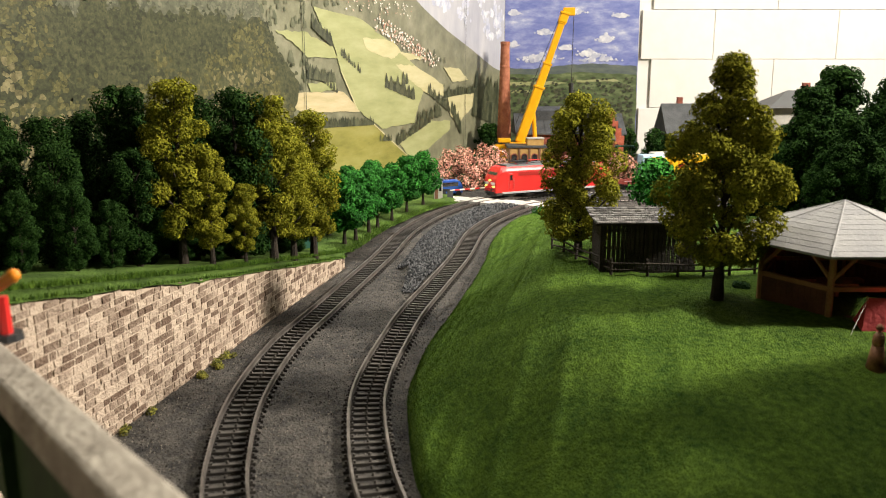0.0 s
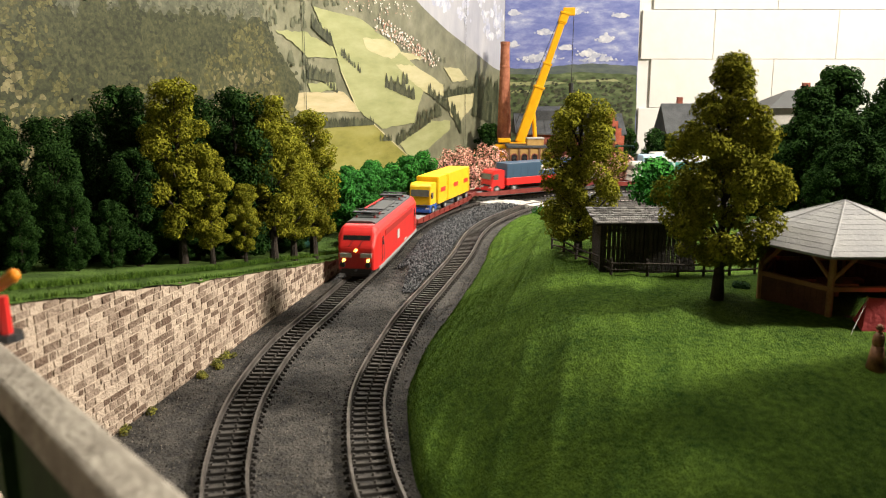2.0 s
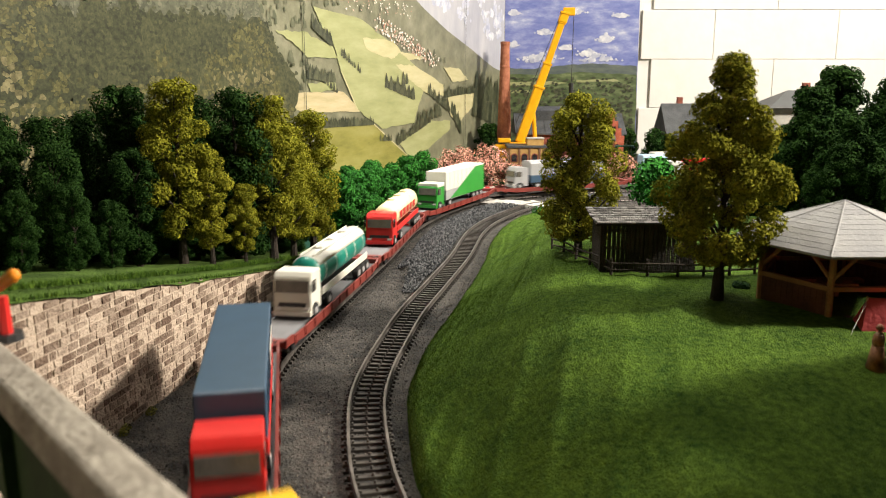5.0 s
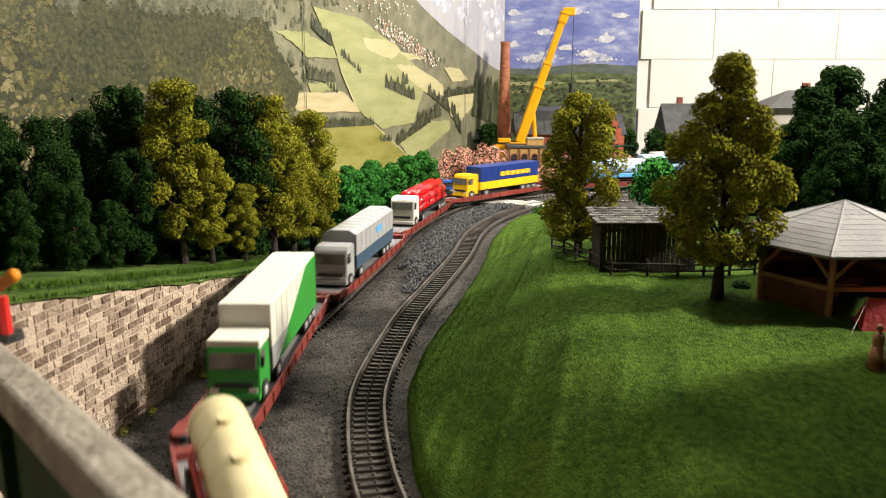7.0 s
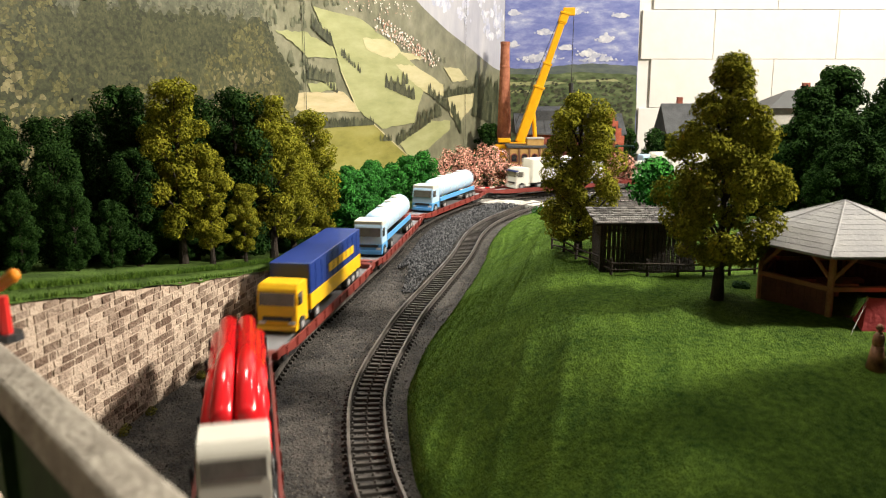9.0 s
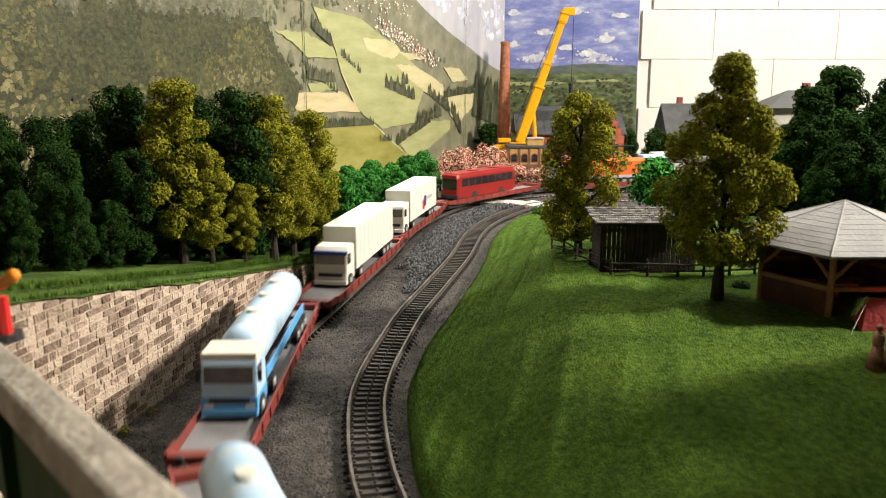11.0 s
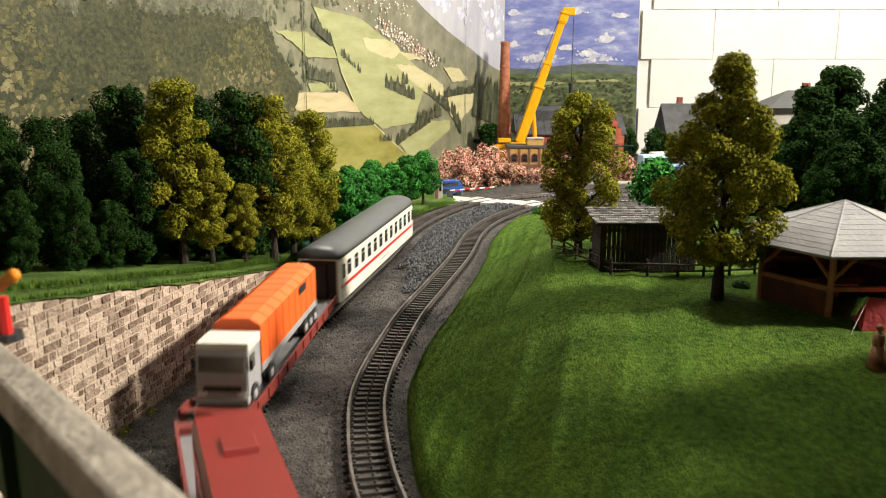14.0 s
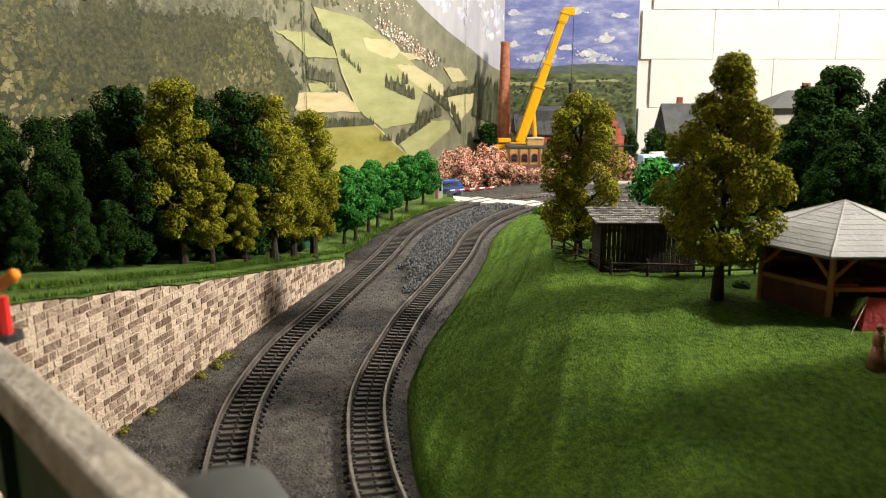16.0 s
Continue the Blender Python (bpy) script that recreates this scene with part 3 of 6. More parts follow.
def build_loco():
    lo = tagged(empty("electric_locomotive"), "traffic-red electric locomotive with grey roof and lit headlights", "locomotive")
    L = 0.196
    hx = L / 2 - 0.002
    # nose: leaning windscreen, rounded plan
    ss = []
    for sgn in (-1, 1):
        pts = [(hx - 0.0, 0.0128, 0.0075, 0.0215, 0.0225, 0.0120), (hx - 0.0008, 0.0142, 0.0070, 0.0235, 0.0255, 0.0132), (hx - 0.0065, 0.0155, 0.0070, 0.0325, 0.0365, 0.0120), (hx - 0.0095, 0.0160, 0.0070, 0.0340, 0.0405, 0.0118), (hx - 0.016, 0.0166, 0.0070, 0.0350, 0.0412, 0.0122)]
        ring = [sect(sgn * p[0], *p[1:]) for p in pts]
        ss.append(ring)
    bm = bmesh.new()
    loft(bm, ss[0] + ss[1][::-1])
    bmesh.ops.bevel(bm, geom=[e for e in bm.edges if e.calc_length() > 0.02], offset=0.0006, segments=2, affect="EDGES")
    part("body", bm, RED, lo)
    bm = bmesh.new()
    for a, b, w in ((-hx + 0.018, hx - 0.018, 0.0128),):
        loft(bm, [[(x, -w, 0.0398), (x, w, 0.0398), (x, w - 0.0012, 0.0422), (x, w - 0.004, 0.0432), (x, -w + 0.004, 0.0432), (x, -w + 0.0012, 0.0422)] for x in (a, a + 0.001, b - 0.001, b)])
    for k in range(7):
        x = -0.060 + k * 0.02
        box(bm, x - 0.0004, x + 0.0004, -0.0115, 0.0115, 0.0430, 0.0437)
    part("roof", bm, ROOFGREY, lo, "grey roof panels")
    bx("roof_duct", -0.03, 0.03, -0.0065, 0.0065, 0.0430, 0.0446, ROOFGREY, lo, 0.0006)
    for sgn in (-1, 1):
        # side gutter, grey skirt, louvred panels, doors
        bx("gutter", -0.076, 0.076, sgn * 0.0164 - 0.0003, sgn * 0.0164 + 0.0004, 0.0350, 0.0357, RED, lo)
        bx("skirt", -0.086, 0.086, sgn * 0.0160 - 0.0008, sgn * 0.0160 + 0.0008, 0.0055, 0.0082, SILVER, lo, 0.0003, "grey underframe skirt")
        bx("louvre_band", -0.062, 0.062, sgn * 0.0166 - 0.0002, sgn * 0.0166 + 0.0004, 0.0290, 0.0335, DARKRED, lo)
        for x in (-0.073, 0.073):
            bx("cab_door", x - 0.0028, x + 0.0028, sgn * 0.0163 - 0.0004, sgn * 0.0163 + 0.0005, 0.009, 0.0325, RED, lo, 0.0003)
            bx("door_window", x - 0.0019, x + 0.0019, sgn * 0.0164, sgn * 0.0164 + sgn * 0.0008 if sgn > 0 else -0.0164 + 0.0001, 0.0235, 0.0305, GLASS, lo)
            bm = bmesh.new()
            for o in (-0.0034, 0.0034):
                rod(bm, (x + o, sgn * 0.0172, 0.011), (x + o, sgn * 0.0172, 0.026), 0.00025, None, 5)
            part("handrail", bm, STEEL, lo)
        bx("emblem", 0.004, 0.013, sgn * 0.0169 - 0.0002, sgn * 0.0169 + 0.0002, 0.017, 0.0245, STRIPE, lo, 0, "pale square emblem")
        bx("lettering_bar", -0.03, -0.018, sgn * 0.0168 - 0.0002, sgn * 0.0168 + 0.0002, 0.0095, 0.0108, STRIPE, lo)
    for sgn in (-1, 1):
        tilt = pose(sgn * (hx - 0.0036), 0, 0.0298, 0, -sgn * 26, 0)
        bm = bmesh.new()
        box(bm, -0.0005, 0.0005, -0.0112, 0.0112, -0.0042, 0.0045, tilt, 0.0002)
        part("windscreen", bm, GLASS, lo, "dark raked windscreen")
        bm = bmesh.new()
        for y in (-0.006, 0.002):
            rod(bm, (sgn * (hx - 0.0008), y, 0.0255), (sgn * (hx - 0.0034), y + 0.0035, 0.0310), 0.00022, None, 5)
        part("wiper", bm, BLACK, lo)
        for y0, y1 in ((-0.0128, -0.0036), (0.0036, 0.0128)):
            bx("grey_stripe", sgn * (hx - 0.001) - 0.0012, sgn * (hx - 0.001) + 0.0014, y0, y1, 0.0170, 0.0206, STRIPE, lo, 0.0003)
        bx("buffer_beam", sgn * (hx - 0.002) - 0.002, sgn * (hx - 0.002) + 0.002, -0.0125, 0.0125, 0.0042, 0.0092, BLACK, lo, 0.0005)
        for y in (-0.0102, 0.0102):
            bm = bmesh.new()
            rod(bm, (sgn * hx, y, 0.0118), (sgn * (hx + 0.0030), y, 0.0118), 0.0009, None, 8)
            rod(bm, (sgn * (hx + 0.0030), y, 0.0118), (sgn * (hx + 0.0038), y, 0.0118), 0.0024, 0.0022, 12)
            part("buffer", bm, BLACK, lo)
        for y, z in ((-0.0098, 0.0150), (0.0098, 0.0150), (0.0, 0.0228)):
            bm = bmesh.new()
            rod(bm, (sgn * (hx - 0.001), y, z), (sgn * (hx + 0.0006), y, z), 0.00135, 0.0012, 12)
            part("headlight", bm, LAMP if sgn > 0 else LENS, lo, "glowing yellow headlight" if sgn > 0 else "")
        bx("snow_plough", sgn * (hx - 0.004) - 0.001, sgn * (hx - 0.004) + 0.002, -0.010, 0.010, 0.0012, 0.0050, BLACK, lo, 0.0004)
        bm = bmesh.new()
        rod(bm, (sgn * hx, 0, 0.007), (sgn * (hx + 0.005), 0, 0.007), 0.0009, None, 6)
        part("coupler", bm, BLACK, lo)
        # pantograph, folded
        px = sgn * 0.052
        bm = bmesh.new()
        for y in (-0.0075, 0.0075):
            box(bm, px - 0.011, px + 0.011, y - 0.0006, y + 0.0006, 0.0452, 0.0460)
        for o in (-0.0095, 0.0095):
            box(bm, px + o - 0.0008, px + o + 0.0008, -0.0078, 0.0078, 0.0453, 0.0459)
        box(bm, px - 0.003, px + 0.003, -0.0035, 0.0035, 0.0450, 0.0468)
        pan = part("pantograph", bm, BLACK, lo, "folded dark pantograph")
        for y in (-0.0075, 0.0075):
            for o in (-0.009, 0.009):
                bm = bmesh.new()
                rod(bm, (px + o, y, 0.0430), (px + o, y, 0.0454), 0.0009, None, 8)
                part("insulator", bm, DARKRED, pan)
        for y in (-0.006, 0.006):
            bm = bmesh.new()
            rod(bm, (px - 0.010, y, 0.0462), (px + 0.009, 0.0, 0.0474), 0.0008, None, 6)
            part("arm", bm, BLACK, pan)
        for o in (-0.0080, 0.0050, 0.0090):
            bm = bmesh.new()
            rod(bm, (px + o, -0.0110, 0.0476), (px + o, 0.0110, 0.0476), 0.0007, None, 6)
            part("contact_strip", bm, BLACK, pan)
    bm = bmesh.new()
    rod(bm, (0.030, -0.008, 0.0462), (-0.032, -0.006, 0.0462), 0.0007, None, 6)
    for x in (0.028, -0.002, -0.030):
        rod(bm, (x, -0.007, 0.043), (x, -0.007, 0.0462), 0.0009, None, 6)
    part("roof_line", bm, RED, lo, "red high-voltage roof line")
    for x in (-0.053, 0.053):
        bogie(lo, x, 0.0070, 0.030, 0.0130)
    bx("transformer_box", -0.022, 0.022, -0.0125, 0.0125, 0.0025, 0.0075, BLACK, lo, 0.0008)
    return lo


def build_wagon():
    w = tagged(empty("flat_wagon"), "oxide-red low-floor rolling-road wagon with a grey deck", "wagon", "truck-carrying wagons")
    L = 0.2226
    h = L / 2
    for s in (-1, 1):
        bm = bmesh.new()
        outline = [(-h, 0.0100), (-h, 0.0136), (-h + 0.012, 0.0136), (-h + 0.016, 0.0118), (h - 0.016, 0.0118), (h - 0.012, 0.0136), (h, 0.0136), (h, 0.0100), (h - 0.03, 0.0062), (-h + 0.03, 0.0062)]
        prism(bm, outline, "y", s * 0.0150 - 0.0007, s * 0.0150 + 0.0007)
        part("side_sill", bm, WAGON, w)
        for k in range(12):
            x = -h + 0.014 + k * (L - 0.028) / 11
            bx("stanchion", x - 0.0008, x + 0.0008, s * 0.0160 - 0.0003, s * 0.0160 + 0.0004, 0.0072, 0.0126, WAGON, w)
    bx("deck", -h + 0.006, h - 0.006, -0.0142, 0.0142, 0.0078, 0.0088, DECK, w, 0, "grey ribbed deck")
    for s in (-1, 1):
        bx("end_beam", s * (h - 0.003) - 0.003, s * (h - 0.003) + 0.003, -0.0155, 0.0155, 0.0085, 0.0126, WAGON, w, 0.0006)
        for y in (-0.0095, 0.0095):
            bm = bmesh.new()
            rod(bm, (s * (h - 0.001), y, 0.0112), (s * (h + 0.0018), y, 0.0112), 0.0018, None, 10)
            part("buffer", bm, BLACK, w)
        bogie(w, s * 0.078, 0.0029, 0.0095, 0.0115, 4)
    bm = bmesh.new()
    rod(bm, (-h - 0.004, 0, 0.006), (-h, 0, 0.006), 0.001, None, 6)
    rod(bm, (h, 0, 0.006), (h + 0.004, 0, 0.006), 0.001, None, 6)
    part("coupler", bm, BLACK, w)
    return w


def tyres(parent, x, double=False, r=0.0055):
    for s in (-1, 1):
        bm = bmesh.new()
        y = s * 0.0118
        rod(bm, (x, y - 0.0022, r), (x, y + 0.0022, r), r, None, 16)
        wh = part("wheel", bm, TYRE, parent)
        bm = bmesh.new()
        rod(bm, (x, y + s * 0.0016, r), (x, y + s * 0.0026, r), r * 0.55, r * 0.4, 12)
        part("rim", bm, SILVER, wh)


def build_cab(t, x, cab, lower=None, roof=None, visor=None, high=0.0335):
    """A forward-control cab whose front is at x."""
    d = 0.021
    bm = bmesh.new()
    w = 0.0130
    outline = [(x - d, 0.0050), (x - 0.001, 0.0050), (x, 0.0070), (x, 0.0190), (x - 0.0016, high - 0.0035), (x - 0.004, high), (x - d + 0.001, high), (x - d, high - 0.002)]
    prism(bm, outline, "y", -w, w)
    bmesh.ops.bevel(bm, geom=list(bm.edges), offset=0.0006, segments=2, affect="EDGES")
    part("cab", bm, cab, t)
    bm = bmesh.new()
    rise = (high - 0.0335) * 0.6
    box(bm, -0.0005, 0.0005, -w + 0.0015, w - 0.0015, -0.0042, 0.0042, pose(x - 0.0006, 0, 0.0238 + rise, 0, -7, 0), 0.0002)
    part("windscreen", bm, CABGLASS, t, "brownish glossy windscreen")
    for s in (-1, 1):
        bx("side_window", x - 0.0105, x - 0.003, s * w - 0.0003, s * w + 0.0004, 0.0195, 0.0275, CABGLASS, t)
        bx("headlight", x - 0.0004, x + 0.0006, s * 0.0098 - 0.0022, s * 0.0098 + 0.0022, 0.0072, 0.0092, LENS, t)
        bx("mirror", x - 0.0020, x - 0.0010, s * (w + 0.0016) - 0.0007, s * (w + 0.0016) + 0.0007, 0.0205, 0.0262, BLACK, t)
    bx("bumper", x - 0.003, x + 0.0012, -w - 0.0002, w + 0.0002, 0.0028, 0.0064, lower or cab, t, 0.0005)
    bx("grille", x - 0.0002, x + 0.0005, -0.0095, 0.0095, 0.0094, 0.0122, BLACK, t)
    if lower and lower is not cab:
        bx("cab_lower", x - d - 0.0003, x + 0.0003, -w - 0.0003, w + 0.0003, 0.0050, 0.0125, lower, t, 0.0004)
    if roof:
        bx("cab_roof", x - d - 0.0004, x - 0.0022, -w - 0.0003, w + 0.0003, high - 0.0042, high + 0.0010, roof, t, 0.0008)
    if visor:
        bx("sun_visor", x - 0.0030, x + 0.0012, -w - 0.0004, w + 0.0004, high - 0.0060, high - 0.0032, visor, t, 0.0004)
    tyres(t, x - 0.008)


def chassis(t, x0, x1, colour, axles):
    bm = bmesh.new()
    box(bm, x0, x1, -0.0045, 0.0045, 0.0062, 0.0088)
    for x in (x0 + 0.004, (x0 + x1) / 2, x1 - 0.006):
        box(bm, x - 0.001, x + 0.001, -0.0125, 0.0125, 0.0068, 0.0084)
    part("chassis", bm, colour, t)
    for x in axles:
        tyres(t, x)


def build_truck(name, label, cab, kind, body, low=None, top=None, under=None, lower=None, cabroof=None, visor=None, logo=None, wedge=None, shell=None, cabhigh=0.0335, length=0.144, high=0.0425, w=0.0139):
    t = tagged(empty(name), label, "bus" if kind == "bus" else "truck", "model trucks carried by the train")
    h = length / 2
    if kind == "bus":
        bm = bmesh.new()
        ring = lambda x, k, zt: [(x, -w * k, 0.0035), (x, w * k, 0.0035), (x, w * k, zt - 0.005), (x, w * k * 0.9, zt), (x, -w * k * 0.9, zt), (x, -w * k, zt - 0.005)]
        loft(bm, [ring(-h, 0.95, 0.036), ring(-h + 0.003, 1, 0.038), ring(h - 0.004, 1, 0.038), ring(h, 0.95, 0.035)])
        part("body", bm, body, t)
        for s in (-1, 1):
            for k in range(8):
                x = -h + 0.006 + k * (length - 0.014) / 8
                bx("side_window", x, x + (length - 0.014) / 8 - 0.0014, s * w - 0.0003, s * w + 0.0003, 0.0195, 0.0305, GLASS, t)
            for x in (-h + 0.03, h - 0.035):
                bm = bmesh.new()
                rod(bm, (x, s * (w - 0.003), 0.0055), (x, s * (w + 0.0004), 0.0055), 0.0055, None, 14)
                part("wheel", bm, TYRE, t)
        bx("windscreen", h - 0.0008, h + 0.0004, -0.012, 0.012, 0.0165, 0.0305, GLASS, t)
        bx("rear_window", -h - 0.0004, -h + 0.001, -0.011, 0.011, 0.0205, 0.030, GLASS, t)
        bx("bumper", h - 0.002, h + 0.0012, -0.0138, 0.0138, 0.0032, 0.008, BLACK, t, 0.0005)
        for x in (-0.03, 0.015):
            bx("roof_hatch", x - 0.006, x + 0.006, -0.006, 0.006, 0.0378, 0.0392, body, t, 0.0005)
        return t
    build_cab(t, h, cab, lower, cabroof, visor, cabhigh)
    x1 = h - 0.0245
    chassis(t, -h + 0.004, x1 + 0.003, under or BLACK, (h - 0.036, -h + 0.034, -h + 0.022, -h + 0.010) if kind != "double" else (h - 0.050, -h + 0.045, -h + 0.012))
    z0 = 0.0098
    if kind == "box":
        zm = z0 + (high - z0) * 0.34 if low else z0
        if low:
            bx("lower_side", -h, x1, -w - 0.0001, w + 0.0001, z0, zm, low, t, 0.0004)
        bx("trailer_box", -h, x1, -w, w, zm, high, body, t, 0.0007)
        if top:
            bx("trailer_roof", -h - 0.0002, x1 + 0.0002, -w - 0.0002, w + 0.0002, high - 0.0012, high + 0.0006, top, t, 0.0005)
        for k in range(9):
            x = -h + 0.010 + k * (length - 0.045) / 8
            for s in (-1, 1):
                bx("side_rib", x - 0.0004, x + 0.0004, s * w - 0.0002, s * w + 0.0003, zm + 0.001, high - 0.002, body, t)
        bx("door_seam", -h - 0.0004, -h + 0.0004, -0.0003, 0.0003, z0 + 0.002, high - 0.002, BLACK, t)
    elif kind == "double":
        xm = 0.012
        for a, b in ((xm + 0.0010, x1), (-h, xm)):
            bx("cargo_box", a, b, -w, w, z0, high, body, t, 0.0007)
            for x in (a + 0.002, b - 0.002):
                for s in (-1, 1):
                    bx("corner_post", x - 0.001, x + 0.001, s * w - 0.0004, s * w + 0.0004, z0 + 0.001, high - 0.001, body, t)
    elif kind == "tarp":
        zm = z0 + (0.0115 if w > 0.013 else 0.0045)
        bx("lower_side", -h, x1, -w - 0.0002, w + 0.0002, z0, zm, low, t, 0.0004)
        bm = bmesh.new()
        ring = lambda x: [(x, -w, zm), (x, w, zm), (x, w, high - 0.0035), (x, w * 0.55, high), (x, -w * 0.55, high), (x, -w, high - 0.0035)]
        n = 9
        loft(bm, [ring(-h + (x1 + h) * i / n) for i in range(n + 1)])
        part("tarpaulin", bm, body, t)
        for i in range(1, n):
            x = -h + (x1 + h) * i / n
            q = [Vector((x, -w - 0.0001, zm)), Vector((x, -w - 0.0001, high - 0.0035)), Vector((x, -w * 0.55, high)), Vector((x, w * 0.55, high)), Vector((x, w + 0.0001, high - 0.0035)), Vector((x, w + 0.0001, zm))]
            bm = bmesh.new()
            rg = [[bm.verts.new(v + Vector((o, 0, 0))) for v in q] for o in (-0.0004, 0.0004)]
            mid_ = [bm.verts.new(v + Vector((0, 0.00035 * (1 if v.y > 0 else -1), 0.00035 if v.z > zm + 0.01 else 0))) for v in q]
            for k in range(5):
                bm.faces.new((rg[0][k], rg[0][k + 1], mid_[k + 1], mid_[k]))
                bm.faces.new((mid_[k], mid_[k + 1], rg[1][k + 1], rg[1][k]))
            part("tarpaulin_bow", bm, body, t)
    elif kind == "tank":
        bm = bmesh.new()
        zc, rz = 0.0265, 0.0125
        secs = []
        for x, k in ((-h, 0.55), (-h + 0.002, 0.86), (-h + 0.006, 1.0), (x1 - 0.006, 1.0), (x1 - 0.002, 0.86), (x1, 0.55)):
            secs.append([(x, 0.0117 * k * math.cos(a * math.pi / 12), zc + rz * k * math.sin(a * math.pi / 12)) for a in range(24)])
        loft(bm, secs)
        part("tank", bm, body, t, smooth=True)
        for k in range(5):
            x = -h + 0.012 + k * (length - 0.05) / 4
            bm = bmesh.new()
            sec = lambda xx, r: [(xx, 0.0117 * r * math.cos(a * math.pi / 12), zc + rz * r * math.sin(a * math.pi / 12)) for a in range(24)]
            loft(bm, [sec(x - 0.0006, 1.015), sec(x + 0.0006, 1.015)])
            part("tank_band", bm, top or body, t)
        for k in range(3):
            x = -h + 0.03 + k * 0.03
            bm = bmesh.new()
            rod(bm, (x, 0, zc + rz - 0.001), (x, 0, zc + rz + 0.0016), 0.0036, None, 14)
            part("filler_dome", bm, top or body, t)
        for s in (-1, 1):
            bx("side_skirt", -h + 0.004, x1 - 0.002, s * 0.0118 - 0.0006, s * 0.0118 + 0.0006, 0.0108, 0.0165, low or body, t, 0.0004)
    elif kind == "tubes":
        bx("flatbed", -h, x1, -w, w, z0 - 0.001, z0 + 0.0015, BLACK, t, 0.0004)
        r = 0.0046
        for row, n in ((0, 3), (1, 3), (2, 2)):
            for k in range(n):
                y = (k - (n - 1) / 2) * 2 * r * 1.02
                z = z0 + 0.0020 + r + row * r * 1.78
                bm = bmesh.new()
                rod(bm, (-h + 0.002, y, z), (x1 - 0.002, y, z), r, None, 16)
                ball(bm, (x1 - 0.002, y, z), r, 2, 0.5, 1, 1)
                ball(bm, (-h + 0.002, y, z), r, 2, 0.5, 1, 1)
                part("gas_tube", bm, TUBE, t, smooth=True)
        for x in (-h + 0.02, -h + 0.05, -h + 0.08, x1 - 0.01):
            for s in (-1, 1):
                bx("stake", x - 0.0008, x + 0.0008, s * w - 0.0006, s * w + 0.0006, z0, z0 + 0.021, BLACK, t)
    if shell:
        bm = bmesh.new()
        arc = [math.pi * (0.16 + 0.68 * k / 10) for k in range(11)]
        loft(bm, [[(x, 0.0117 * 1.03 * math.cos(a), 0.0265 + 0.0125 * 1.03 * math.sin(a)) for a in arc] for x in (-h + 0.005, x1 - 0.005)])
        part("tank_top", bm, shell, t, "white top of the tank", smooth=True)
        for y in (-0.005, 0.005):
            bx("walkway_rib", -h + 0.006, x1 - 0.006, y - 0.0006, y + 0.0006, 0.0376, 0.0398, shell, t, 0.0003)
    if wedge:
        for q in (-1, 1):
            bm = bmesh.new()
            prism(bm, [(-h + 0.001, z0), (x1 - 0.012, z0 + 0.001), (-h + 0.030, high - 0.002), (-h + 0.001, high - 0.002)], "y", q * w - 0.0003, q * w + 0.0004)
            part("side_wedge", bm, wedge, t, "green wedge on the side")
    if logo:
        for (mt, a, b, c, d) in logo:
            for s in (-1, 1):
                bx("lettering_bar", a, b, s * (w + 0.0004) - 0.0001, s * (w + 0.0004) + 0.0001, c, d, mt, t)
    return t


